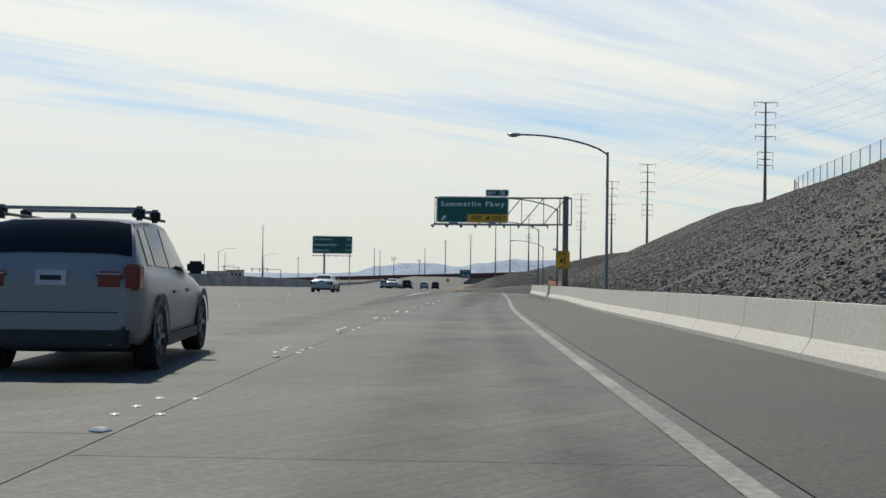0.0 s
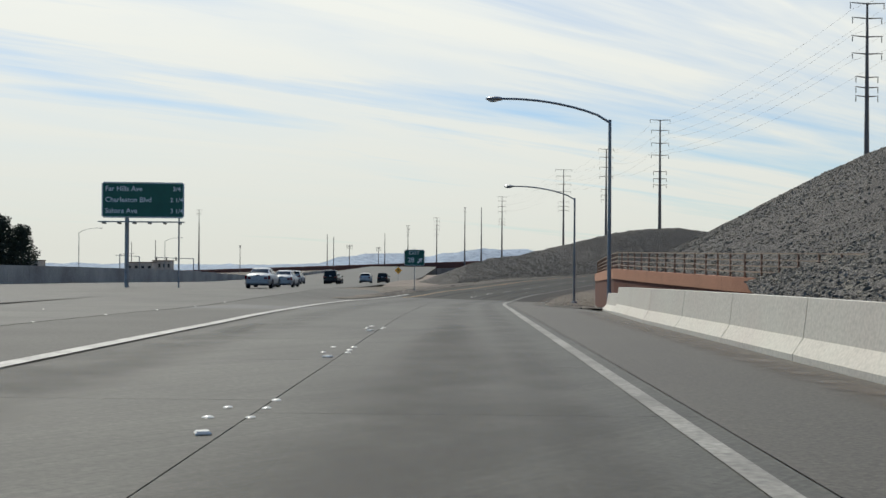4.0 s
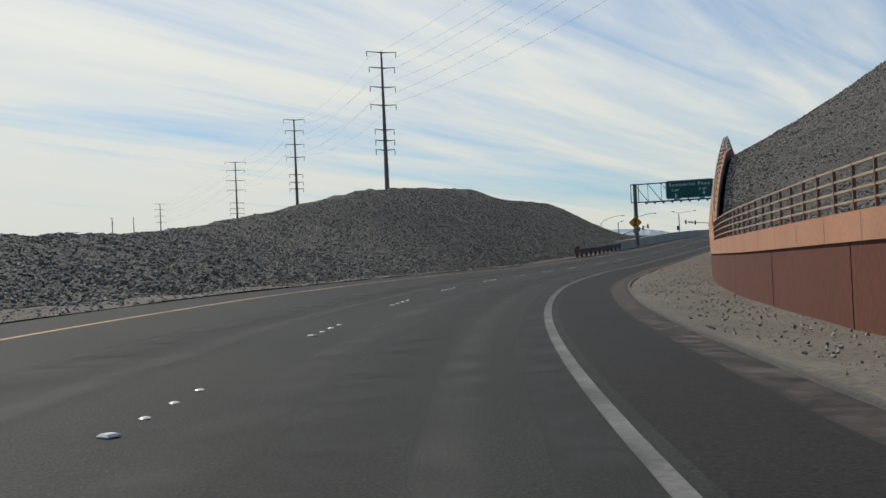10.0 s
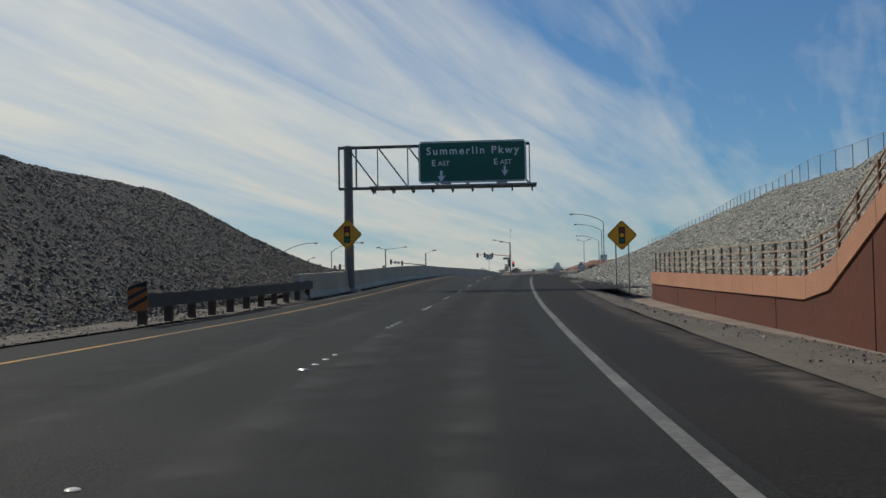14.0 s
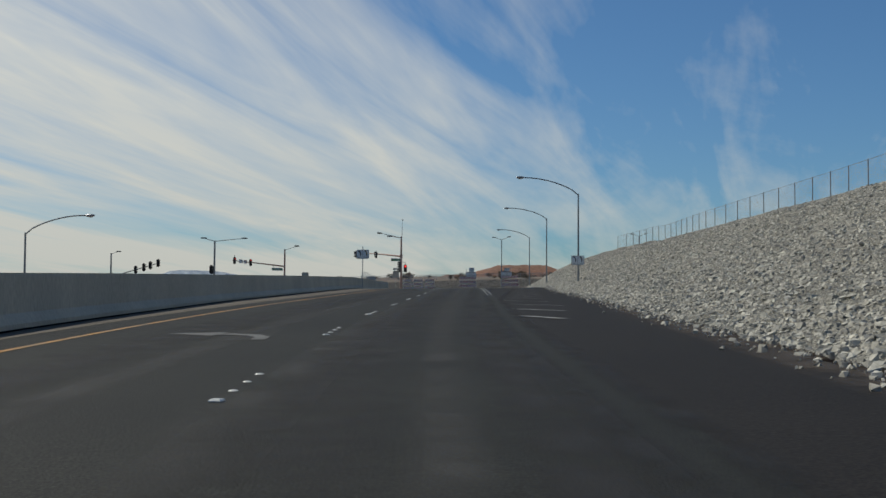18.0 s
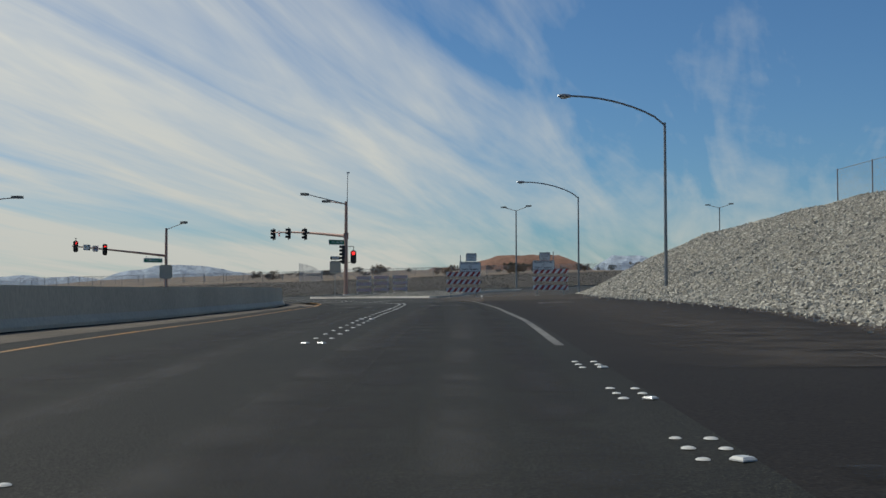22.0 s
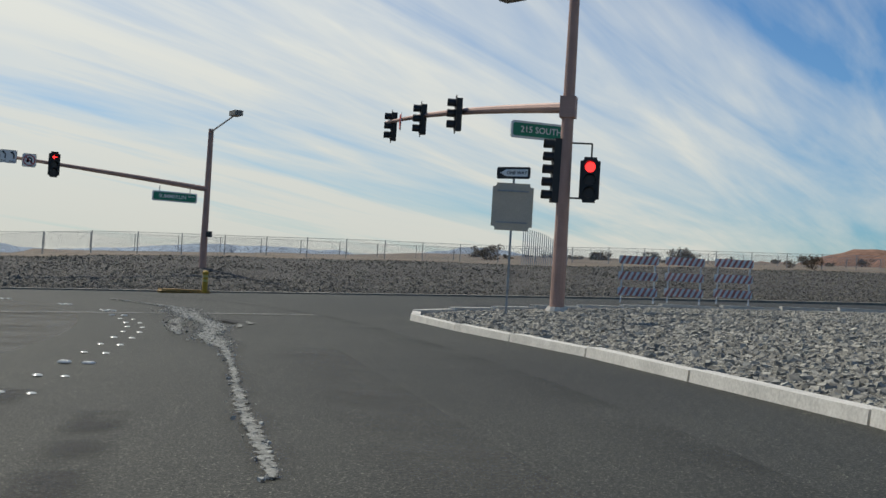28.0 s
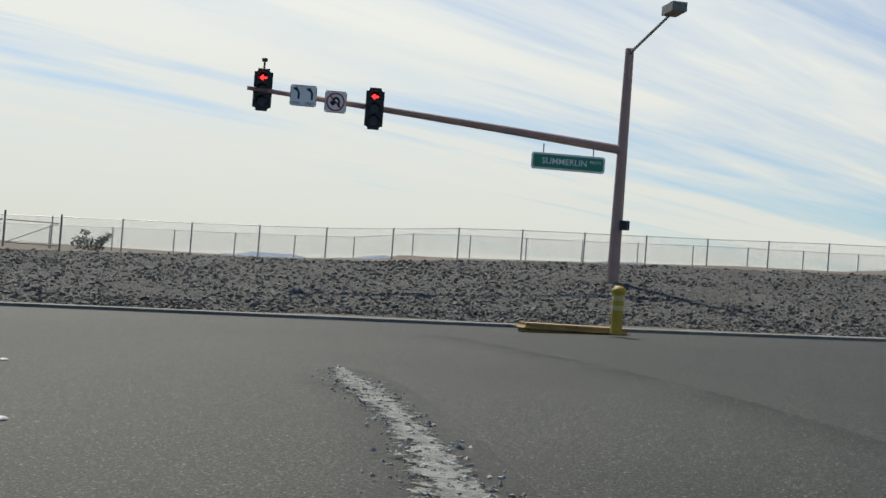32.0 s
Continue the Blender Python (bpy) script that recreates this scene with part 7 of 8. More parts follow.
    for s0, d0, k, flip in ((361.5, -3.4, 0.7, 1), (471.6, -4.35, 0.67, 1), (471.0, 4.05, 0.6, -1)):
        g = at(s0, d0)
        paint_poly("turn_arrow", arrow(g[0], g[1], road_yaw(s0), k, flip)[::flip], EDGEPAINT if flip > 0 else WHITE, RAMP)
    paint_poly("turn_arrow", arrow(2.1, 137.0, 4, 0.68), EDGEPAINT, RAMP)
    # row of bars across the closed lane
    for k in range(5):
        film("bar", np.array([(6.1 + 0.33 * k, 164.7 - 0.4 * k, level(6.1 + 0.33 * k, 164.7 - 0.4 * k)), (6.32 + 0.33 * k, 164.45 - 0.4 * k, level(6.32 + 0.33 * k, 164.45 - 0.4 * k))]), -0.12, 0.12, WHITE, CROSS, 0.016)
    for (x, y), turn in (((-1.07, 162.47), 11), ((6.7, 162.4), -2), ((-4.88, 162.6), 14)):
        c, s = math.cos(radians(turn)), math.sin(radians(turn))
        for k, letter in enumerate("ONLY"):
            ob = txt(CROSS, letter, 1.0, 0, 0, WORNWHITE, 0, 0.012, name="marking_letter", rx=0)
            ob.matrix_local = Matrix.Identity(4)
            vs = ob.data.vertices
            lo = [min(v.co[i] for v in vs) for i in range(3)]
            hi = [max(v.co[i] for v in vs) for i in range(3)]
            for v in vs:
                a = -0.75 + 0.5 * k + ((v.co.x - lo[0]) / (hi[0] - lo[0]) - 0.5) * 0.4
                b = ((v.co.y - lo[1]) / (hi[1] - lo[1]) - 0.5) * 2.0
                X, Y = x + a * c - b * s, y + a * s + b * c
                v.co = (X, Y, float(pave(X, Y)) + (0.014 if v.co.z > 0 else 0.006))
    q = np.arange(459.5, 481.1, 1.5)
    film("edge_line", at(q, np.interp(q, [459.5, 464, 468, 472, 481], [float(prof(EDGE, 459.5)), 1.33, 1.22, 1.08, 0.81])), -0.1, 0.1, FADED, RAMP, 0.02)
    film("edge_line", along(((3.92, 147.4), (3.8, 151), (3.53, 155.9), (2.9, 160), (1.8, 165.5), (0.06, 171.7), (-0.7, 175.4)), 1.5), -0.1, 0.1, FADED2, CROSS)
    film("edge_line", along(((4.9, 158.5), (5.1, 164), (5.4, 172), (5.7, 178)), 1.5), -0.07, 0.07, WHITE, CROSS)
    film("stop_line", along(((-19.2, 186.0), (-16.3, 188.65), (-14.5, 190.25), (-12.6, 191.75), (-11.6, 192.5)), 0.4), -0.24, 0.24, FADED, CROSS)
    def bent(rows, step=0.3):
        r = np.asarray(rows, float)
        k = np.r_[0, np.cumsum(np.hypot(*np.diff(r[:, :2], axis=0).T))]
        q = np.arange(0, k[-1], step)
        return np.array([(x, y, level(x, y)) for x, y in zip(np.interp(q, k, r[:, 0]), np.interp(q, k, r[:, 1]))]), np.interp(q, k, r[:, 2])

    trail, wide = bent(((-20.6, 198.1, 0.05), (-19.9, 197.4, 0.25), (-19.2, 196.8, 0.32), (-18.1, 195.8, 0.24), (-17, 194.7, 0.25), (-16.06, 193.7, 0.34), (-15.4, 193, 0.46), (-14.9, 191.95, 0.62), (-14.4, 191.1, 0.66), (-13.7, 190.1, 0.46), (-12.9, 188.6, 0.46), (-12.1, 187.6, 0.36), (-11.1, 186.1, 0.40), (-9.9, 183.3, 0.34), (-9.0, 181.9, 0.36), (-8.4, 180.9, 0.12), (-7.1, 178.4, 0.07), (-5.5, 175.2, 0.1), (-4.3, 173, 0.1), (-3.9, 172.2, 0.05)))
    film("crumbled_strip", trail, -wide, wide * 0.95, CHALK, CROSS, 0.014, "crumbled pale strip of broken asphalt")
    side, sw = bent(((-13.2, 188.6, 0.08), (-12.55, 187.2, 0.24), (-11.85, 185.9, 0.28), (-11.1, 184.5, 0.2), (-10.3, 183.2, 0.06)))
    film("crumbled_strip", side, -sw, sw, CHALK, CROSS, 0.016)
    for rows in (((-12.15, 188.5, 0.1), (-11.85, 188.05, 0.3), (-11.45, 187.5, 0.26), (-11.2, 187.1, 0.08)), ((-12.3, 186.6, 0.05), (-11.9, 185.9, 0.16), (-11.5, 185.3, 0.05)), ((-15.0, 192.5, 0.05), (-14.7, 191.9, 0.16), (-14.5, 191.5, 0.05))):
        g, gw = bent(rows, 0.15)
        film("pit", g, -gw, gw, PIT, CROSS, 0.019)
    for rows in (((-11.35, 188.0, 0.05), (-11.05, 187.5, 0.14), (-10.8, 187.0, 0.05)), ((-14.0, 191.9, 0.05), (-13.8, 191.6, 0.12), (-13.6, 191.3, 0.05)), ((-11.0, 186.9, 0.05), (-10.7, 186.3, 0.16), (-10.5, 185.8, 0.05))):
        g, gw = bent(rows, 0.15)
        film("crumbled_strip", g, -gw, gw, CHALK, CROSS, 0.017)
    film("dust", trail, -wide * 3.0, wide * 2.4, POLISH, CROSS, 0.009)
    cr = np.random.default_rng(17)
    pick = np.concatenate([np.c_[trail, wide], np.c_[side, sw]])
    k = cr.choice(len(pick), 5200, p=pick[:, 3] / pick[:, 3].sum())
    c = pick[k, :3] + np.c_[cr.normal(0, 0.42, (5200, 2)) * pick[k, 3:4], np.full(5200, 0.012)]
    rock_field("asphalt_crumbs", c, 0.007 + 0.022 * cr.random(5200) ** 3, mat("crumbs of asphalt", (0.34, 0.335, 0.3), 0.9, var=0.3, each=0.6), "loose grey crumbs of broken asphalt", "crumbs", 0.6, seed=18)


build_paint()


# ---- fences ----
FABRIC = mat("chain link fabric", (0.36, 0.37, 0.38), 0.5, 0.4, var=0.1, bump=0)


def build_fabric():
    """Wire lozenges, mostly holes."""
    nt = FABRIC.node_tree
    b = nt.nodes["Principled BSDF"]
    uv, sep = nt.nodes.new("ShaderNodeUVMap"), nt.nodes.new("ShaderNodeSeparateXYZ")
    nt.links.new(uv.outputs[0], sep.inputs[0])
    outs = []
    for sg in (1.0, -1.0):
        m = nt.nodes.new("ShaderNodeMath")
        m.operation = "MULTIPLY_ADD"
        m.inputs[1].default_value = sg
        nt.links.new(sep.outputs[1], m.inputs[0])
        nt.links.new(sep.outputs[0], m.inputs[2])
        f = nt.nodes.new("ShaderNodeMath")
        f.operation = "FRACT"
        nt.links.new(m.outputs[0], f.inputs[0])
        c = nt.nodes.new("ShaderNodeMath")
        c.operation = "LESS_THAN"
        c.inputs[1].default_value = 0.07
        nt.links.new(f.outputs[0], c.inputs[0])
        outs.append(c.outputs[0])
    mx = nt.nodes.new("ShaderNodeMath")
    mx.operation = "MAXIMUM"
    nt.links.new(outs[0], mx.inputs[0])
    nt.links.new(outs[1], mx.inputs[1])
    nt.links.new(mx.outputs[0], b.inputs["Alpha"])


build_fabric()


def post_mesh(h, r=0.035):
    bm = bm_new()
    rod(bm, (0, 0, -0.5), (0, 0, h), r, n=7)
    rod(bm, (0, 0, h), (0, 0, h + 0.05), r * 1.3, r * 0.5, n=7)
    me = bpy.data.meshes.new("post")
    bm.to_mesh(me)
    bm.free()
    me.materials.append(GALV)
    return me


def chain_fence(pts, h, label, every=3.0, fabric=True, group="chain link fences"):
    p = np.asarray(pts, float)
    k = np.r_[0, np.cumsum(np.hypot(*np.diff(p[:, :2], axis=0).T))]
    q = np.arange(0, k[-1], every)
    g = np.stack([np.interp(q, k, p[:, j]) for j in range(3)], -1)
    root = empty("chain_link_fence", pose(*g[0]), label, "fence", group)
    g = g - g[0]
    me = post_mesh(h)
    for v in g:
        ob = child(new("post", me), root)
        ob.matrix_local = pose(*v)
    bm = bm_new()
    tube(bm, [v + [0, 0, h] for v in g], [0.014] * len(g), 5)
    part("top_rail", bm, GALV, root)
    if fabric:
        v = np.stack([g, g + [0, 0, h]], 1).reshape(-1, 3)
        fm = mesh_of("wire_mesh", v, grid_faces(len(g), 2), FABRIC)
        uv = fm.uv_layers.new(name="weave")
        for lo in fm.loops:
            uv.data[lo.index].uv = ((lo.vertex_index // 2) * every / 0.11, (lo.vertex_index % 2) * h / 0.11)
        child(new("wire_mesh", fm), root)
    return root


def crest(s, back=0.3):
    s = np.asarray(s, float)
    d = col(TOE, 1, s) + col(RIDGE, 1, s) + back
    v = at(s, d, col(TOE, 2, s) + col(RIDGE, 2, s) * 0.97 - 0.1)
    v[..., 2] += np.clip(d, -12, 12) * np.tan(np.radians(prof(BANK, s)))
    return v


def build_fences():
    chain_fence(crest(np.arange(-50, 129, 3.0)), 1.75, "chain link fence along the rock slope's crest")
    chain_fence(crest(np.arange(318, 481, 3.0), 0.4), 1.7, "chain link fence along the pale slope's crest")
    for off, h, up, x0, x1, lab in ((29.0, 1.45, 2.1, -50, 62, "tall chain link fence on top of the bank"), (46.0, 1.1, 2.6, -60, 70, "low chain link fence behind the bank")):
        m = (STREET_P[:, 0] > x0) & (STREET_P[:, 0] < x1)
        g = np.c_[STREET_P + STREET_N * off, STREET_Z + up * STREET_K][m]
        chain_fence(g, h, lab, 3.05 if off < 40 else 3.6)
    # pipe gate
    z = 3.0
    root = empty("pipe_gate", pose(-62.0, 220.8, z - 0.1, 0, 0, 54), "steel pipe gate closed across a track", "gate")
    for x in (-2.6, 0.0, 2.6):
        bm = bm_new()
        rod(bm, (x, 0, -0.6), (x, 0, 1.9), 0.05)
        part("post", bm, GANTRY, root)
    for a, b in ((-2.5, -0.1), (0.1, 2.5)):
        for zz in (0.35, 1.45):
            bm = bm_new()
            rod(bm, (a, 0, zz), (b, 0, zz), 0.03)
            part("bar", bm, GANTRY, root)
        bm = bm_new()
        rod(bm, (a, 0, 0.35), (b, 0, 1.45), 0.02)
        part("brace", bm, GANTRY, root)
    # screened fence corner on the rise
    root = empty("screen_fence", pose(-16.6, 244.8, 6.2, 0, 0, 9), "pale grey screen of slats on the rise", "fence")
    sm = mat("pale slat", (0.55, 0.57, 0.57), 0.7, var=0.1)
    for k in range(22):
        bm = bm_new()
        box(bm, k * 0.15, k * 0.15 + 0.055, -0.02, 0.02, -1.2, 1.4 - 0.0028 * k * k)
        part("slat", bm, sm, root)
    # drain rail beside the rising wall
    root = empty("slope_rail", spot(242, 7.0, 0.0), "pale double rail climbing beside the wall", "railing")
    inv = spot(242, 7.0, 0.0).inverted()
    for k in range(9):
        s = 270 + 4.6 * k
        bm = bm_new()
        rod(bm, (0, 0, -0.4), (0, 0, 0.75), 0.025)
        ob = part("post", bm, SIGNWHITE, root)
        ob.matrix_local = inv @ spot(s, prof(WALL, s) + 0.75, prof(WALLTOP, s) - 0.1)


build_fences()


# ---- bushes and trees ----
LEAF = mat("dusty desert leaves", (0.075, 0.075, 0.045), 0.8, var=0.35, scale=2, each=0.4)
DRYLEAF = mat("dry brush", (0.16, 0.12, 0.075), 0.9, var=0.35, scale=2, each=0.4)
PINE = mat("dark pine needles", (0.022, 0.035, 0.02), 0.8, var=0.3, scale=2, each=0.4)


def leaves(bm, c, r, n, size, rng, flat=1.0):
    for _ in range(n):
        v = Vector((rng.gauss(0, 1), rng.gauss(0, 1), rng.gauss(0, 1))).normalized() * (rng.random() ** 0.4)
        p = Vector(c) + Vector((v.x * r, v.y * r, v.z * r * flat))
        a = Vector((rng.gauss(0, 1), rng.gauss(0, 1), rng.gauss(0, 1))).normalized() * size
        b = a.cross(Vector((rng.gauss(0, 1), rng.gauss(0, 1), rng.gauss(0, 1)))).normalized() * size * 0.5
        bm.faces.new([bm.verts.new(p - a), bm.verts.new(p + b), bm.verts.new(p + a), bm.verts.new(p - b)])


def bush(m, kind, seed):
    rng = random.Random(seed)
    dry = kind == "dry"
    root = empty("bush", m, "dry brown brush on the desert ground" if dry else "dusty green desert bush with thin branches", "bush", "desert bushes")
    bm = bm_new()
    tips = []
    for k in range(9):
        a, r = rng.uniform(0, 6.28), rng.uniform(0.25, 0.8)
        t = (r * math.cos(a), r * math.sin(a), rng.uniform(0.4, 1.1))
        rod(bm, (0, 0, -0.15), t, 0.03, 0.008, 5)
        tips.append(t)
    part("branches", bm, BARK, root)
    bm = bm_new()
    for t in tips:
        leaves(bm, t, rng.uniform(0.22, 0.42), 55, 0.075, rng, 0.8)
    leaves(bm, (0, 0, 0.45), 0.7, 160, 0.075, rng, 0.6)
    part("leaves", bm, DRYLEAF if dry else LEAF, root)
    return root


def tree(m, h, seed):
    rng = random.Random(seed)
    root = empty("pine_tree", m, "dark dense pine tree beyond the freeway wall", "tree", "pine trees")
    bm = bm_new()
    rod(bm, (0, 0, -1), (0, 0, h * 0.9), 0.32, 0.05, 8)
    for k in range(12):
        z, a = h * (0.25 + 0.055 * k), k * 2.4
        r = h * 0.24 * (1.05 - k / 13)
        rod(bm, (0, 0, z), (r * math.cos(a), r * math.sin(a), z + h * 0.05), 0.07, 0.02, 5)
    part("trunk", bm, BARK, root)
    bm = bm_new()
    for k in range(34):
        t = k / 33
        a, r = k * 2.4, h * 0.36 * (1.0 - t * 0.7) * rng.uniform(0.55, 1.05)
        leaves(bm, (r * 0.7 * math.cos(a), r * 0.7 * math.sin(a), h * (0.28 + 0.7 * t)), h * 0.15 * (1.15 - 0.5 * t), 120, h * 0.024, rng, 0.75)
    part("crown", bm, PINE, root)
    return root


def rise(x, y):
    """Height of the desert rise behind the street's bank."""
    d = np.hypot(STREET_P[:, 0] - x, STREET_P[:, 1] - y)
    k = int(d.argmin())
    return float(STREET_Z[k] + np.interp(d[k], [19, 24, 27, 45, 110, 260], [2.05, 2.1, 2.25, 2.7, 4.0, 5.0]) * STREET_K[k] * float(np.interp(x, [-30, 0], [0.8, 1.0])))


def build_plants():
    rng = random.Random(11)
    kinds = [bush(pose(-59.6, 224.1, 2.95), "green", 1), bush(pose(20.0, 265.0, rise(20, 265)), "green", 2), bush(pose(4.0, 262.0, rise(4, 262)), "dry", 3), bush(pose(27.0, 275.0, rise(27, 275)), "dry", 4)]
    for k in range(70):
        x, y = rng.uniform(-30, 75), rng.uniform(262, 335)
        if y - street_y(x) < 24:
            continue
        w = rng.uniform(0.6, 1.6)
        copy_thing(kinds[rng.randrange(4) if rng.random() < 0.6 else rng.randrange(2, 4)], pose(x, y, rise(x, y) - 0.05, 0, 0, rng.uniform(0, 360)) @ Matrix.Diagonal((w, w, w * rng.uniform(0.7, 1.15), 1)))
    for k, (x, y, h) in enumerate(((-160.3, -96.7, 15.5), (-157.6, -92.3, 14.5), (-155.2, -88.6, 12.4), (-159, -94.8, 13.5), (-164.4, -103.7, 16), (-170, -112, 15))):
        tree(pose(x, y, -6.2), h, 30 + k)


build_plants()


# ---- the far land ----
def build_far():
    rng = np.random.default_rng(3)
    # mountains, the distance haze put into their blue grey colour
    ring = [(-110, 0.7), (-45, 0.8), (-20, 1.0), (-14, 1.2), (-10.5, 2.0), (-9, 2.0), (-7.5, 1.0), (-3, 0.9), (5, 0.9), (9, 1.1), (11.5, 1.55), (13.5, 1.5), (16, 0.9), (22, 1.0), (26, 0.9), (30, 0.45), (33, 0.2), (35, 0.3), (37, 0.33), (38.2, 0.22), (40, -0.1), (41.6, 0.05), (43.2, 0.06), (44.9, -0.2), (46, -0.5), (49, -0.6), (70, -0.5), (90, 0.3), (130, 0.8)]
    az = np.arange(-110, 130, 0.25)
    el = np.interp(az, [r[0] for r in ring], [r[1] for r in ring])
    el = el + 0.09 * np.array([noise.fractal((a * 0.9, 2.0, 1.0), 1.0, 2.0, 4) for a in az])
    far = mat("haze tinted mountain", (0.30, 0.36, 0.43), 1.0, var=0.25, scale=0.004, fine=0.05, bump=0.6, dist=20)
    rows = []
    for f, r in ((0.0, 3300), (0.35, 3420), (0.7, 3520), (1.0, 3600), (0.5, 3800), (0.0, 4000)):
        a = np.radians(az)
        jit = 1 + 0.01 * np.array([noise.fractal((b * 1.7, r * 0.01, 5.0), 1.0, 2.0, 3) for b in az])
        rows.append(np.stack([-np.sin(a) * r * jit, np.cos(a) * r * jit, np.tan(np.radians(el)) * 3600 * f - 60 * (1 - f) - 2 * f], -1))
    v = np.stack(rows, 1)
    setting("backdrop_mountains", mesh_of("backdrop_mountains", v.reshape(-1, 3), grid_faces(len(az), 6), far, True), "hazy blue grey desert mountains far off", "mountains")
    # dirt piles on the rise
    red = mat("reddish excavated dirt", (0.26, 0.135, 0.085), 0.95, var=0.35, scale=0.12, fine=1.2, bump=1.0, dist=0.3, tint=(0.15, 0.085, 0.06))
    for cx, cy, rx, ry, top, lab in ((30, 405, 24, 15, 14.2, "broad flat-topped pile of reddish dirt"), (66, 372, 9, 7, 11, "small pointed pile of brown dirt"), (8, 420, 16, 12, 11.0, "low pile of reddish dirt")):
        n, m = 40, 12
        a = np.linspace(0, 2 * math.pi, n, endpoint=False)
        w = np.linspace(0, 1, m)
        X = cx + rx * np.cos(a)[:, None] * w * (1 + 0.12 * np.sin(3 * a + cx)[:, None])
        Y = cy + ry * np.sin(a)[:, None] * w * (1 + 0.12 * np.sin(2 * a + cy)[:, None])
        z0 = rise(cx, cy) - 1.5
        Z = z0 + (top - z0) * np.clip(1.25 * (1 - w ** 1.6), 0, 1) + 0.5 * fbm(X, Y, 4.0, cx) * np.sin(w * math.pi)
        f = [(i * m + j, ((i + 1) % n) * m + j, ((i + 1) % n) * m + j + 1, i * m + j + 1) for i in range(n) for j in range(m - 1)]
        me = mesh_of("dirt_pile", np.stack([X, Y, Z], -1).reshape(-1, 3), f, red, True)
        me.transform(pose(cx, cy, z0).inverted())
        ob = tagged(new("dirt_pile", me), lab, "dirt pile", "dirt piles")
        ob.matrix_world = pose(cx, cy, z0)
    root = empty("low_wall", pose(45, 289, 5.2, 0, 0, 12), "low dark wall on the rise", "wall")
    for k in range(7):
        bm = bm_new()
        box(bm, k * 3.0, k * 3.0 + 2.97, -0.15, 0.15, -0.6, 1.9)
        part("panel", bm, mat("dark masonry", (0.05, 0.045, 0.042), 0.9, var=0.3, scale=1), root)
    # wall along the freeway's far side and the brown viaduct behind it
    us = np.arange(-80, 520, 6.0)
    root = setting("freeway_wall", None, "pale concrete wall along the freeway's far side", "wall")
    rise_of = lambda u: np.interp(u, [0, 285, 330, 520], [2.0, 2.0, 1.0, 0.9])
    pale = mat("far wall concrete", (0.46, 0.42, 0.36), 0.85, var=0.2, scale=0.2, fine=4, tint=(0.27, 0.235, 0.2))
    for a, b in zip(us, us[1:]):
        hh = float(rise_of(a))
        v = np.concatenate([[fw(a + 0.02, -46.5, -0.4), fw(b - 0.02, -46.5, -0.4), fw(b - 0.02, -46.5, hh), fw(a + 0.02, -46.5, hh)], [fw(a + 0.02, -47.0, -0.4), fw(b - 0.02, -47.0, -0.4), fw(b - 0.02, -47.0, hh), fw(a + 0.02, -47.0, hh)]])
        child(new("wall_panel", mesh_of("wall_panel", v, [(0, 1, 2, 3), (5, 4, 7, 6), (3, 2, 6, 7), (1, 5, 6, 2), (4, 0, 3, 7)], pale)), root)
    berm = np.stack([fw(us, -47.0, 0.4), fw(us, -51, 0.5), fw(us, -58, 0.3), fw(us, -80, -0.4), fw(us, -120, -1.6)], 1)
    setting("freeway_berm", mesh_of("freeway_berm", berm.reshape(-1, 3), grid_faces(len(us), 5), DIRT, True), "bare tan dirt bank behind the freeway wall", "ground")
    a, b = np.array([-440.0, 157.0, -10.5]), np.array([-296.0, 293.0, -3.2])
    dirn = (b - a) / np.linalg.norm((b - a)[:2])
    side = np.array([dirn[1], -dirn[0], 0])
    root = setting("viaduct", None, "brown ramp wall rising far behind the freeway", "bridge")
    n = 22
    for k in range(n):
        p, q = a + (b - a) * k / n, a + (b - a) * (k + 1) / n - dirn * 0.05
        for nm, z0, z1, w, m in (("brown_panel", -3.4, 0.0, 0.0, BRIDGERED), ("pale_panel", -12.0, -3.45, -0.4, pale)):
            v = [p + side * w + [0, 0, z0], q + side * w + [0, 0, z0], q + side * w + [0, 0, z1], p + side * w + [0, 0, z1], p - side * 8 + [0, 0, z0], q - side * 8 + [0, 0, z0], q - side * 8 + [0, 0, z1], p - side * 8 + [0, 0, z1]]
            child(new(nm, mesh_of(nm, v, [(0, 1, 2, 3), (5, 4, 7, 6), (3, 2, 6, 7), (1, 5, 6, 2), (4, 0, 3, 7)], m)), root)
    # small far buildings beyond the freeway
    for x, y, w, d, h in ((-352, 92, 12, 8, 3.6), (-372, 120, 9, 7, 4.2), (-420, 75, 16, 9, 4.0)):
        r = empty("far_building", pose(x, y, -8, 0, 0, 40), "low pale flat-roofed building far off", "building", "far buildings")
        bm = bm_new()
        box(bm, -w / 2, w / 2, -d / 2, d / 2, -7, h)
        part("wall", bm, pale, r)
        bm = bm_new()
        box(bm, -w / 2 - 0.3, w / 2 + 0.3, -d / 2 - 0.3, d / 2 + 0.3, h, h + 0.35)
        part("roof", bm, BARK, r)
        for k in range(4):
            bm = bm_new()
            box(bm, -w / 2 + w * (k + 0.3) / 4, -w / 2 + w * (k + 0.75) / 4, -d / 2 - 0.05, -d / 2 + 0.05, 1.0, h - 1.4)
            part("window", bm, SIGNBLACK, r)


build_far()


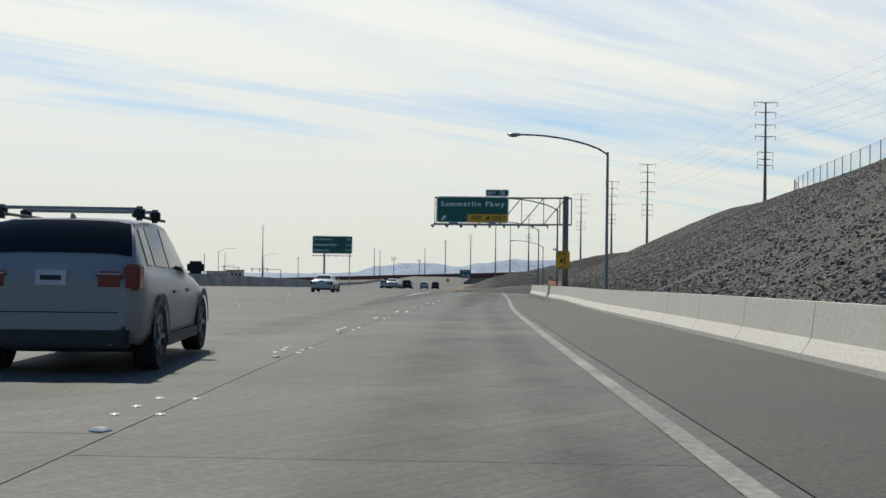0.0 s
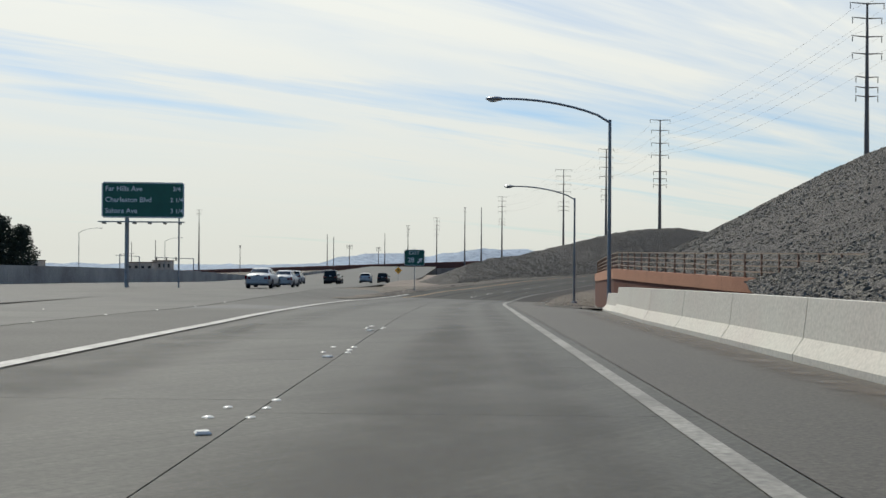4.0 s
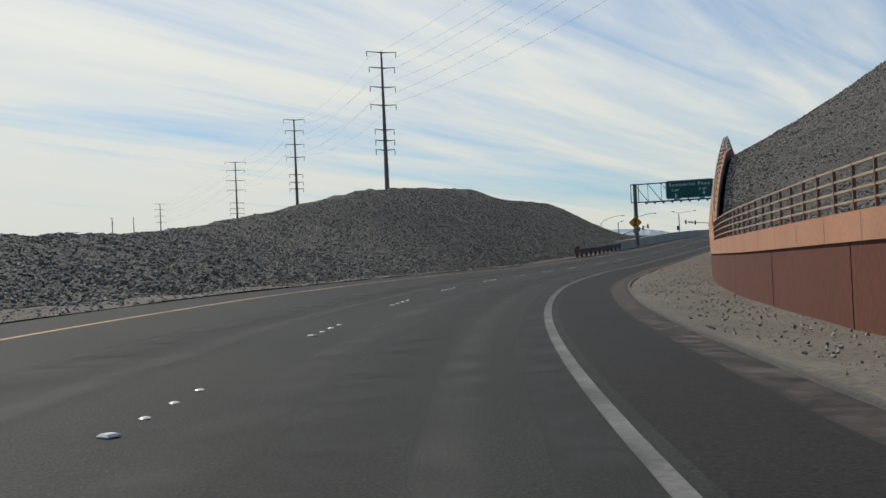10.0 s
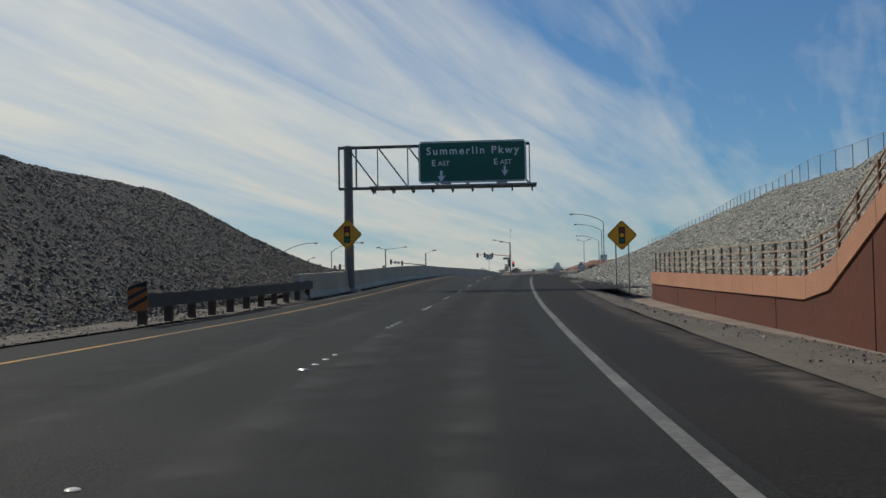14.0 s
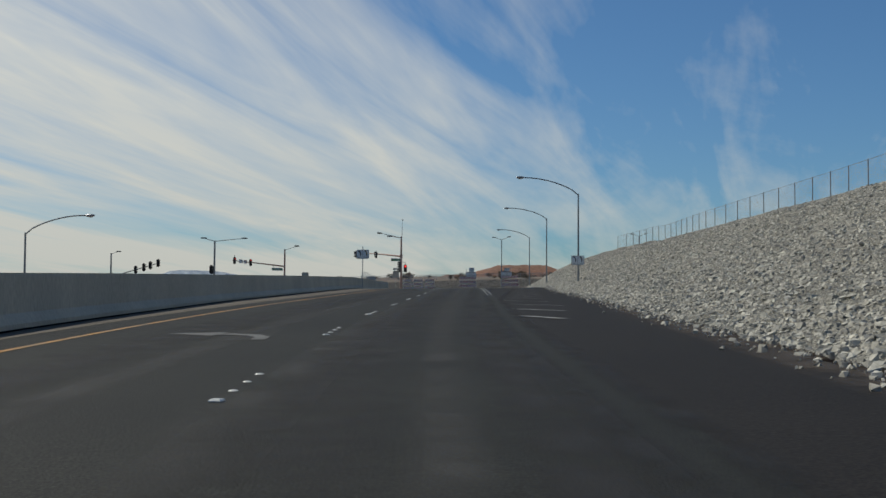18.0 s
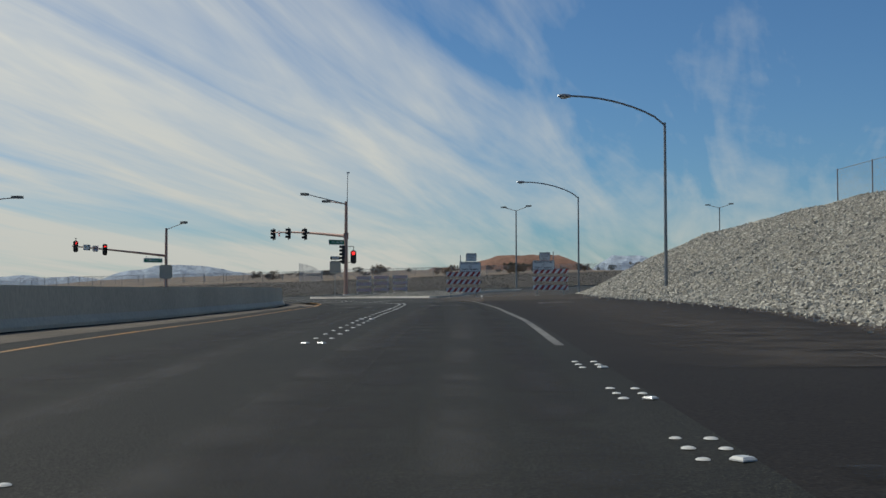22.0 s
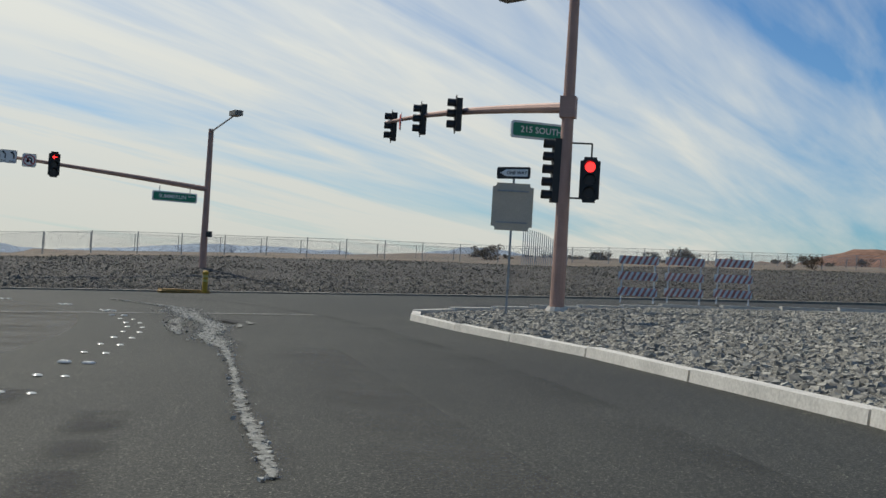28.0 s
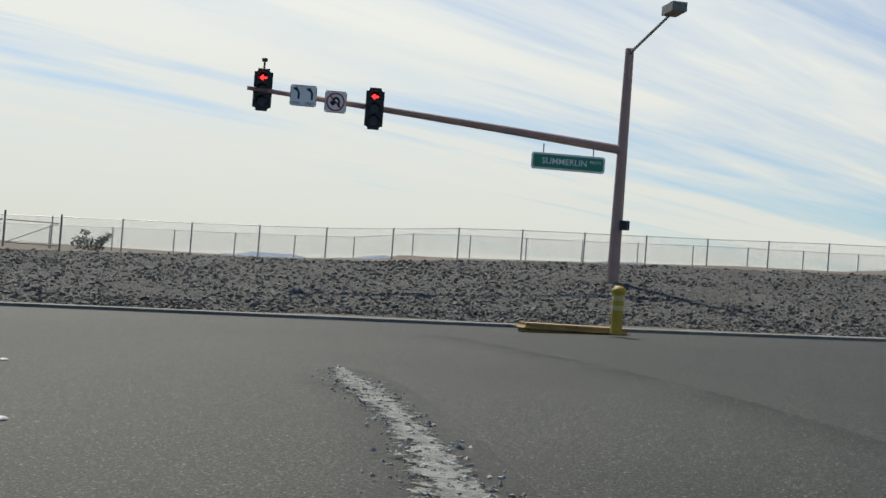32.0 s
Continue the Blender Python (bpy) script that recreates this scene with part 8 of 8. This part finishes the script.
# ---- cars ----
CARGLASS = glass("tinted car glass", (0.012, 0.014, 0.016))
TYRE = mat("tyre rubber", (0.014, 0.014, 0.014), 0.85, var=0.2, scale=8)
RIM = mat("alloy rim", (0.16, 0.16, 0.165), 0.4, 0.6, var=0.1, scale=6)
TRIM = mat("black plastic trim", (0.018, 0.018, 0.019), 0.6, var=0.15, scale=5)
TAILRED = mat("tail light red", (0.17, 0.005, 0.005), 0.15, var=0.1, bump=0)
CHROME = mat("brushed roof bar metal", (0.22, 0.22, 0.22), 0.45, 0.8, var=0.05, bump=0)
PLATE = mat("pale plate", (0.45, 0.47, 0.5), 0.5, var=0.1)
SHAPES = {
    # length, roof height, wheel radius, body rows (t, low, high, half width), glass (base t0 t1 z w, roof t0 t1 w)
    "sedan": (4.85, 1.45, 0.33, [(0, 0.42, 0.88, 0.74), (0.012, 0.30, 0.98, 0.85), (0.05, 0.25, 1.01, 0.90), (0.2, 0.23, 0.99, 0.92), (0.5, 0.21, 0.95, 0.925), (0.70, 0.22, 0.94, 0.92), (0.86, 0.24, 0.84, 0.89), (0.96, 0.28, 0.72, 0.82), (1, 0.36, 0.60, 0.70)], (0.05, 0.80, 0.95, 0.86, 0.27, 0.55, 0.64)),
    "suv": (4.85, 1.70, 0.385, [(0, 0.50, 0.98, 0.78), (0.012, 0.38, 1.12, 0.89), (0.05, 0.30, 1.16, 0.95), (0.2, 0.28, 1.12, 0.965), (0.5, 0.27, 1.06, 0.97), (0.70, 0.28, 1.04, 0.965), (0.86, 0.30, 0.97, 0.93), (0.96, 0.34, 0.85, 0.86), (1, 0.42, 0.72, 0.76)], (0.012, 0.74, 1.06, 0.90, 0.085, 0.52, 0.76)),
    "jeep": (4.3, 1.85, 0.40, [(0, 0.55, 1.12, 0.84), (0.01, 0.48, 1.2, 0.9), (0.05, 0.45, 1.22, 0.93), (0.5, 0.45, 1.2, 0.93), (0.7, 0.45, 1.18, 0.93), (0.9, 0.47, 1.12, 0.9), (0.98, 0.5, 1.05, 0.86), (1, 0.55, 0.98, 0.8)], (0.012, 0.70, 1.15, 0.86, 0.03, 0.58, 0.78)),
}


# lofted bodies: rows of (t, lowest, half width, belt height, belt half width, top, top half width), then panes
LOFTS = {
    "suv": ([(0.0, 0.50, 0.80, 0.98, 0.76, 1.04, 0.72), (0.010, 0.42, 0.88, 1.08, 0.84, 1.14, 0.78), (0.026, 0.38, 0.94, 1.16, 0.89, 1.25, 0.86), (0.07, 0.34, 0.955, 1.16, 0.895, 1.53, 0.80), (0.108, 0.32, 0.965, 1.15, 0.895, 1.69, 0.745), (0.22, 0.30, 0.97, 1.13, 0.895, 1.725, 0.71), (0.40, 0.28, 0.97, 1.10, 0.895, 1.735, 0.71), (0.52, 0.28, 0.97, 1.07, 0.89, 1.70, 0.69), (0.60, 0.28, 0.97, 1.06, 0.885, 1.53, 0.72), (0.68, 0.28, 0.968, 1.05, 0.88, 1.27, 0.78), (0.735, 0.28, 0.965, 1.04, 0.87, 1.08, 0.82), (0.86, 0.30, 0.94, 0.98, 0.82, 1.02, 0.74), (0.95, 0.33, 0.88, 0.86, 0.74, 0.90, 0.62), (1.0, 0.42, 0.76, 0.70, 0.60, 0.74, 0.50)], (0.036, 0.108), (0.54, 0.725), ((0.125, 0.20), (0.215, 0.375), (0.39, 0.61))),
    "sedan": ([(0.0, 0.45, 0.72, 0.86, 0.66, 0.90, 0.60), (0.012, 0.34, 0.84, 0.93, 0.78, 0.98, 0.72), (0.05, 0.28, 0.89, 0.97, 0.82, 1.03, 0.74), (0.13, 0.25, 0.91, 0.98, 0.84, 1.07, 0.72), (0.20, 0.24, 0.92, 0.97, 0.85, 1.23, 0.62), (0.29, 0.23, 0.92, 0.96, 0.85, 1.40, 0.58), (0.40, 0.22, 0.925, 0.95, 0.85, 1.455, 0.58), (0.52, 0.22, 0.925, 0.94, 0.85, 1.42, 0.57), (0.60, 0.22, 0.92, 0.93, 0.84, 1.26, 0.62), (0.68, 0.22, 0.92, 0.92, 0.83, 1.02, 0.72), (0.80, 0.24, 0.90, 0.86, 0.80, 0.92, 0.70), (0.93, 0.28, 0.84, 0.74, 0.70, 0.78, 0.60), (1.0, 0.36, 0.70, 0.60, 0.55, 0.63, 0.45)], (0.145, 0.275), (0.535, 0.665), ((0.235, 0.385), (0.40, 0.595))),
}


def lofted_body(kind, L, paint, root):
    """A smooth body with its greenhouse in one skin, and the panes let into it."""
    rows, rear, front, sides = LOFTS[kind]
    R = np.array(rows)
    ts = np.unique(np.concatenate([R[:, 0], np.linspace(0.02, 0.98, 33)]))

    def section(t):
        # softened interpolation between the rows
        lo, w, zb, wb, zt, wt = (float(np.mean([np.interp(t + o, R[:, 0], R[:, k]) for o in (-0.012, 0.0, 0.012)])) for k in range(1, 7))
        cut = [float(np.interp(t, R[:, 0], R[:, k])) for k in range(1, 7)]
        if t < 0.012 or t > 0.99:
            lo, w, zb, wb, zt, wt = cut
        mix = lambda a, b, f: a + (b - a) * f
        return [(w * 0.86, lo), (w * 0.975, lo + 0.12), (w, (lo + zb) * 0.5 + 0.04), (w * 0.985, zb - 0.13), (mix(w, wb, 0.75), zb - 0.03), (wb, zb), (mix(wb, wt, 0.55), mix(zb, zt - 0.04, 0.55)), (wt, zt - 0.04), (wt * 0.86, zt - 0.008), (wt * 0.45, zt + 0.008), (0.0, zt + 0.012)]

    Y = lambda t: -L / 2 + L * t
    v = []
    for t in ts:
        pr = section(t)
        v += [(x, Y(t), z) for x, z in pr] + [(-x, Y(t), z) for x, z in pr[-2::-1]]
    n, k = len(ts), 21
    f = [tuple(q) for q in grid_faces(n, k, True)] + [tuple(range(k)), tuple(range((n - 1) * k, n * k))[::-1]]
    me = mesh_of("body", v, f, paint)
    me.shade_smooth()
    me.set_sharp_from_angle(angle=radians(42))
    body = child(new("body", me), root)

    def pane(name, at_uv, nu=7, nv=5):
        g = np.array([[at_uv(a, c) for c in np.linspace(0, 1, nv)] for a in np.linspace(0, 1, nu)])
        du, dv = np.gradient(g, axis=0), np.gradient(g, axis=1)
        nr = np.cross(du, dv)
        nr /= np.linalg.norm(nr, axis=-1, keepdims=True)
        mid = g.mean((0, 1)) - np.array([0, 0, 0.9])
        nr = nr * np.sign((nr * mid).sum(-1, keepdims=True))
        me = mesh_of(name, (g + nr * 0.009).reshape(-1, 3), grid_faces(nu, nv), CARGLASS, True)
        child(new(name, me), body)

    for sx in (-1, 1):
        for a, b in sides:
            def side_at(u, w, a=a, b=b, sx=sx):
                t = a + (b - a) * u
                (x0, z0), (x1, z1) = section(t)[5], section(t)[7]
                q = 0.1 + 0.8 * w
                return (sx * (x0 + (x1 - x0) * q), Y(t), z0 + (z1 - z0) * q)
            pane("side_window", side_at)
    for name, (a, b) in (("rear_window", rear), ("windscreen", front)):
        def end_at(u, w, a=a, b=b):
            t = a + (b - a) * w
            pr = section(t)
            x = (2 * u - 1) * pr[7][0] * 0.95
            return (x, Y(t), float(np.interp(abs(x), [p[0] for p in pr[:6:-1]], [p[1] for p in pr[:6:-1]])))
        pane(name, end_at, 11, 6)
    return body


def boxed_body(L, H, rows, glass_rows, paint, root):
    g0, g1, gz, gw, r0, r1, rw = glass_rows
    Y = lambda t: -L / 2 + L * t
    half = [(0.88, 0.0), (1.0, 0.2), (1.005, 0.5), (0.985, 0.78), (0.93, 0.94), (0.80, 1.0)]
    v = []
    for t, lo, hi, w in rows:
        pr = [(w * a, lo + (hi - lo) * b) for a, b in half]
        v += [(x, Y(t), z) for x, z in pr] + [(-x, Y(t), z) for x, z in pr[::-1]]
    n, k = len(rows), 12
    f = [tuple(q) for q in grid_faces(n, k, True)] + [tuple(range(k)), tuple(range((n - 1) * k, n * k))[::-1]]
    me = mesh_of("body", v, f, paint)
    me.shade_smooth()
    me.set_sharp_from_angle(angle=radians(38))
    body = child(new("body", me), root)
    # cabin
    base = [(-gw, Y(g0), gz - 0.06), (gw, Y(g0), gz - 0.06), (gw, Y(g1), gz - 0.06), (-gw, Y(g1), gz - 0.06)]
    roof = [(-rw, Y(r0), H), (rw, Y(r0), H), (rw, Y(r1), H), (-rw, Y(r1), H)]
    bm = bm_new()
    q = [bm.verts.new(p) for p in base + roof]
    for a in ((0, 1, 5, 4), (1, 2, 6, 5), (2, 3, 7, 6), (3, 0, 4, 7), (4, 5, 6, 7)):
        bm.faces.new([q[i] for i in a])
    bmesh.ops.bevel(bm, geom=[e for e in bm.edges if max(e.verts[0].co.z, e.verts[1].co.z) > H - 0.01], offset=0.10, segments=3, affect="EDGES")
    cab = part("cabin", bm, paint, root)
    B, T = [Vector(p) for p in base], [Vector(p) for p in roof]

    def pane(name, i, j, u0, u1, w0, w1):
        pts = []
        for u, w in ((u0, w0), (u1, w0), (u1, w1), (u0, w1)):
            lo, hi = B[i].lerp(B[j], u), T[i].lerp(T[j], u)
            pts.append(lo.lerp(hi, w))
        nrm = (pts[1] - pts[0]).cross(pts[3] - pts[0]).normalized()
        bm = bm_new()
        a = [bm.verts.new(p + nrm * 0.012) for p in pts]
        b = [bm.verts.new(p - nrm * 0.02) for p in pts]
        bm.faces.new(a)
        for s in range(4):
            bm.faces.new((a[s], b[s], b[(s + 1) % 4], a[(s + 1) % 4]))
        bmesh.ops.bevel(bm, geom=[e for e in bm.edges if e.verts[0] in a and e.verts[1] in b or e.verts[1] in a and e.verts[0] in b], offset=0.03, segments=2, affect="EDGES")
        part(name, bm, CARGLASS, cab)

    pane("rear_window", 0, 1, 0.05, 0.95, 0.14, 0.86)
    pane("windscreen", 2, 3, 0.06, 0.94, 0.14, 0.90)
    for i, j, cuts in ((1, 2, ((0.10, 0.30), (0.32, 0.58), (0.60, 0.86))), (3, 0, ((0.14, 0.40), (0.42, 0.68), (0.70, 0.90)))):
        for u0, u1 in cuts:
            pane("side_window", i, j, u0, u1, 0.16, 0.84)


def car(m, kind, paint, label, rack=False):
    L, H, R, rows, (g0, g1, gz, gw, r0, r1, rw) = SHAPES[kind]
    root = empty("car", m, label, "car", "cars on the freeway")
    Y = lambda t: -L / 2 + L * t
    if kind in LOFTS:
        lofted_body(kind, L, paint, root)
    else:
        boxed_body(L, H, rows, (g0, g1, gz, gw, r0, r1, rw), paint, root)
    # wheels
    for yw in (0.195, 0.81):
        for sx in (-1, 1):
            w = child(new("wheel"), root)
            w.matrix_local = pose(sx * (rows[4][3] - 0.115), Y(yw), R)
            bm = bm_new()
            prof_ = [(0.6 * R, 0.10), (0.93 * R, 0.125), (R, 0.09), (R, -0.09), (0.93 * R, -0.125), (0.6 * R, -0.10)]
            seg = 22
            ring = [[bm.verts.new((x, r * math.cos(6.2832 * s / seg), r * math.sin(6.2832 * s / seg))) for r, x in prof_] for s in range(seg)]
            for s in range(seg):
                for c in range(5):
                    bm.faces.new((ring[s][c], ring[s][c + 1], ring[(s + 1) % seg][c + 1], ring[(s + 1) % seg][c]))
            part("tyre", bm, TYRE, w)
            bm = bm_new()
            rod(bm, (-0.07, 0, 0), (0.07, 0, 0), 0.61 * R, n=20)
            part("hub", bm, TRIM, w)
            bm = bm_new()
            for s in range(5):
                a = 6.2832 * s / 5
                rod(bm, (sx * 0.085, 0, 0), (sx * 0.08, 0.6 * R * math.cos(a), 0.6 * R * math.sin(a)), 0.035, 0.045, 6)
            part("rim", bm, RIM, w)
            # arch of dark trim
            bm = bm_new()
            for s in range(12):
                a0, a1 = math.pi * s / 12, math.pi * (s + 1) / 12
                e = rows[4][3] + (0.02 if kind != "sedan" else 0.012)
                pts = []
                for a in (a0, a1):
                    for r in (R * 1.02, R * 1.02 + (0.10 if kind != "sedan" else 0.05)):
                        pts.append(bm.verts.new((sx * e, Y(yw) + r * math.cos(a), R + r * math.sin(a) * 1.0)))
                bm.faces.new((pts[0], pts[1], pts[3], pts[2]))
            part("wheel_arch", bm, TRIM, root)
    # lights, bumpers, mirrors, handles, plate
    wr, hi = rows[1][3], rows[1][2]
    for sx in (-1, 1):
        zl = 1.06 if kind == "suv" else hi - 0.2
        bm = bm_new()
        box(bm, min(sx * wr * 0.84, sx * (wr + 0.03)), max(sx * wr * 0.84, sx * (wr + 0.03)), Y(0.001), Y(0.05), zl - 0.13, zl + 0.15)
        box(bm, min(sx * wr * 0.52, sx * wr * 0.835), max(sx * wr * 0.52, sx * wr * 0.835), Y(0) - 0.006, Y(0.02), zl - 0.12, zl + 0.07)
        bmesh.ops.bevel(bm, geom=bm.edges[:], offset=0.025, segments=2, affect="EDGES")
        lt = part("tail_light", bm, TAILRED, root)
        bm = bm_new()
        box(bm, min(sx * wr * 0.54, sx * wr * 0.82), max(sx * wr * 0.54, sx * wr * 0.82), Y(0) - 0.014, Y(0), zl + 0.035, zl + 0.055)
        part("lens_bar", bm, GALV, lt)
        bm = bm_new()
        box(bm, min(sx * 0.55, sx * rows[-2][3]), max(sx * 0.55, sx * rows[-2][3]), Y(0.955), Y(0.985), rows[-2][2] - 0.18, rows[-2][2] - 0.04)
        part("headlight", bm, SIGNWHITE, root)
        bm = bm_new()
        e = gw - (0.02 if kind == "suv" else 0.05)
        box(bm, min(sx * e, sx * (e + 0.22)), max(sx * e, sx * (e + 0.22)), Y(0.645), Y(0.675), gz + 0.02, gz + 0.19)
        bmesh.ops.bevel(bm, geom=bm.edges[:], offset=0.035, segments=2, affect="EDGES")
        part("mirror", bm, TRIM if kind != "sedan" else paint, root)
        for t in (0.36, 0.55):
            bm = bm_new()
            box(bm, min(sx * 0.93, sx * (rows[4][3] + 0.015)), max(sx * 0.93, sx * (rows[4][3] + 0.015)), Y(t), Y(t + 0.045), gz - 0.20, gz - 0.165)
            part("door_handle", bm, paint, root)
        bm = bm_new()
        box(bm, min(sx * 0.80, sx * (rows[4][3] + 0.012)), max(sx * 0.80, sx * (rows[4][3] + 0.012)), Y(0.28), Y(0.72), rows[4][1] - 0.02, rows[4][1] + 0.11)
        part("sill", bm, TRIM, root)
    bm = bm_new()
    box(bm, -wr * 0.92, wr * 0.92, Y(0.0) - 0.03, Y(0.06), rows[1][1] - 0.06, rows[1][1] + (0.17 if kind != "sedan" else 0.06))
    bmesh.ops.bevel(bm, geom=bm.edges[:], offset=0.04, segments=2, affect="EDGES")
    part("rear_bumper", bm, TRIM, root)
    bm = bm_new()
    box(bm, -0.7, 0.7, Y(0) - 0.006, Y(0.012), rows[1][1] + 0.31, rows[1][1] + 0.322)
    part("tailgate_seam", bm, TRIM, root)
    bm = bm_new()
    box(bm, -0.16, 0.16, Y(0) - 0.018, Y(0.012), hi - 0.14, hi + 0.02)
    part("number_plate", bm, PLATE, root)
    bm = bm_new()
    box(bm, -0.11, 0.11, Y(0) - 0.023, Y(0) - 0.018, hi - 0.085, hi - 0.035)
    part("plate_bars", bm, TRIM, root)
    bm = bm_new()
    box(bm, -wr * 0.8, wr * 0.8, Y(0.15), Y(0.9), 0.22, rows[4][1] + 0.1)
    part("underbody", bm, TRIM, root)
    if rack:
        bm = bm_new()
        for sx in (-1, 1):
            rod(bm, (sx * (rw - 0.05), Y(r0 + 0.04), H + 0.05), (sx * (rw - 0.05), Y(r1 - 0.02), H + 0.05), 0.018)
        part("roof_rails", bm, TRIM, root)
        for t in (r0 + 0.07, r0 + 0.25):
            bm = bm_new()
            box(bm, -rw - 0.02, rw + 0.02, Y(t) - 0.04, Y(t) + 0.04, H + 0.11, H + 0.145)
            bar = part("cross_bar", bm, CHROME, root)
            for sx in (-1, 1):
                bm = bm_new()
                box(bm, sx * rw - 0.07, sx * rw + 0.05, Y(t) - 0.06, Y(t) + 0.06, H, H + 0.16)
                bmesh.ops.bevel(bm, geom=bm.edges[:], offset=0.03, segments=2, affect="EDGES")
                part("foot", bm, TRIM, bar)
        bm = bm_new()
        rod(bm, (0, Y(r0 + 0.09), H - 0.01), (0, Y(r0 + 0.075), H + 0.07), 0.05, 0.015)
        part("aerial", bm, paint, root)
        for sx in (-1, 1):
            bm = bm_new()
            rod(bm, (sx * 0.62, Y(0) + 0.0, rows[1][1] + 0.02), (sx * 0.62, Y(0.05), rows[1][1] + 0.02), 0.06)
            part("exhaust_tip", bm, GANTRY, root)
    return root


# a pale car's paint, darkened to stand in for its shaded rear
SUVSHADED = mat("shade-darkened car paint", (0.25, 0.25, 0.24), 0.32, var=0.05, bump=0)
CARWHITE = mat("white car paint", (0.5, 0.5, 0.48), 0.3, var=0.04, bump=0)
CARDARK = mat("black car paint", (0.012, 0.012, 0.014), 0.25, var=0.05, bump=0)


def build_cars():
    car(spot(14.1, -4.55, 0.0, 4.5), "suv", SUVSHADED, "pale sport utility car with shade-darkened paint, roof bars, dark glass", True)

    for u, v, kind, paint, label in ((92, -12.9, "sedan", CARWHITE, "white saloon car driving on the freeway"), (165.3, -13.4, "sedan", CARWHITE, "white saloon car in the freeway's middle lane"), (181.5, -14.2, "sedan", CARWHITE, "white saloon with a bright rear window"), (230, -20.2, "suv", CARWHITE, "small white sport utility car"), (236.5, -16.2, "jeep", CARDARK, "black boxy off-road car"), (245, -16.6, "sedan", CARDARK, "dark saloon beside the black off-road car"), (279, -14.9, "suv", CARWHITE, "white car far down the freeway"), (288, -12.5, "jeep", CARDARK, "dark boxy car far down the freeway"), (310, -13.5, "sedan", CARDARK, "dark car far down the freeway")):
        car(fw_spot(u, v), kind, paint, label)


build_cars()


# ---- loose stones ----
def build_litter():
    rng = np.random.default_rng(8)
    gravel = mat("loose verge stones", (0.30, 0.26, 0.22), 0.9, var=0.3, scale=3, fine=20, each=0.45)
    s = rng.uniform(130, 316, 9000)
    w = rng.random(9000) ** 0.8
    p = at(s, prof(KERB, s) + 0.25 + (prof(WALL, s) - prof(KERB, s) - 0.3) * w, VERGE(s, w) + 0.02)
    rock_field("verge_stones", p, 0.009 + 0.032 * rng.random(9000) ** 6, gravel, "small pale stones scattered on the dirt verge", "stones", seed=31)
    s = rng.uniform(160, 318, 6000)
    p = at(s, prof(YEL, s) - 1.4 - 1.7 * rng.random(6000), 0.04)
    rock_field("verge_stones", p, 0.014 + 0.05 * rng.random(6000) ** 4, gravel, "small grey stones scattered below the mound", "stones", seed=32)
    s = rng.uniform(318, 490, 5000)
    p = at(s, col(TOE, 1, s) - np.abs(rng.normal(0, 0.45, 5000)) + 0.2, 0.02)
    rock_field("toe_stones", p, 0.02 + 0.07 * rng.random(5000) ** 3, PALEROCK, "pale stones spilled at the slope's foot", "stones", seed=33)
    k = rng.integers(0, len(STREET_P) - 1, 5000)
    o = rng.uniform(0.6, 2.6, 5000)
    f = rng.random((5000, 1))
    p = STREET_P[k] * (1 - f) + STREET_P[k + 1] * f + STREET_N[k] * o[:, None]
    rock_field("street_stones", np.c_[p, STREET_Z[k] + 0.06], 0.02 + 0.06 * rng.random(5000) ** 4, gravel, "stones scattered on the dusty strip", "stones", seed=34)


build_litter()


# ---- ground beside the side road ----
def build_side_ground():
    xs, ys = np.arange(11, 75, 3.0), np.arange(160, 262, 3.0)
    X, Y = np.meshgrid(xs, ys, indexing="ij")
    Z = pave(np.minimum(X, 45), np.minimum(Y, 240)) - 0.05 + 0.04 * fbm(X, Y, 3.0, 6.0)
    Z = np.where(Y > street_y(X) - 1.0, Z - 1.5, Z)
    setting("side_ground", mesh_of("side_ground", np.stack([X, Y, Z], -1).reshape(-1, 3), grid_faces(len(xs), len(ys))[:, ::-1], DIRT, True), "sandy tan ground beside the side road", "ground")


build_side_ground()
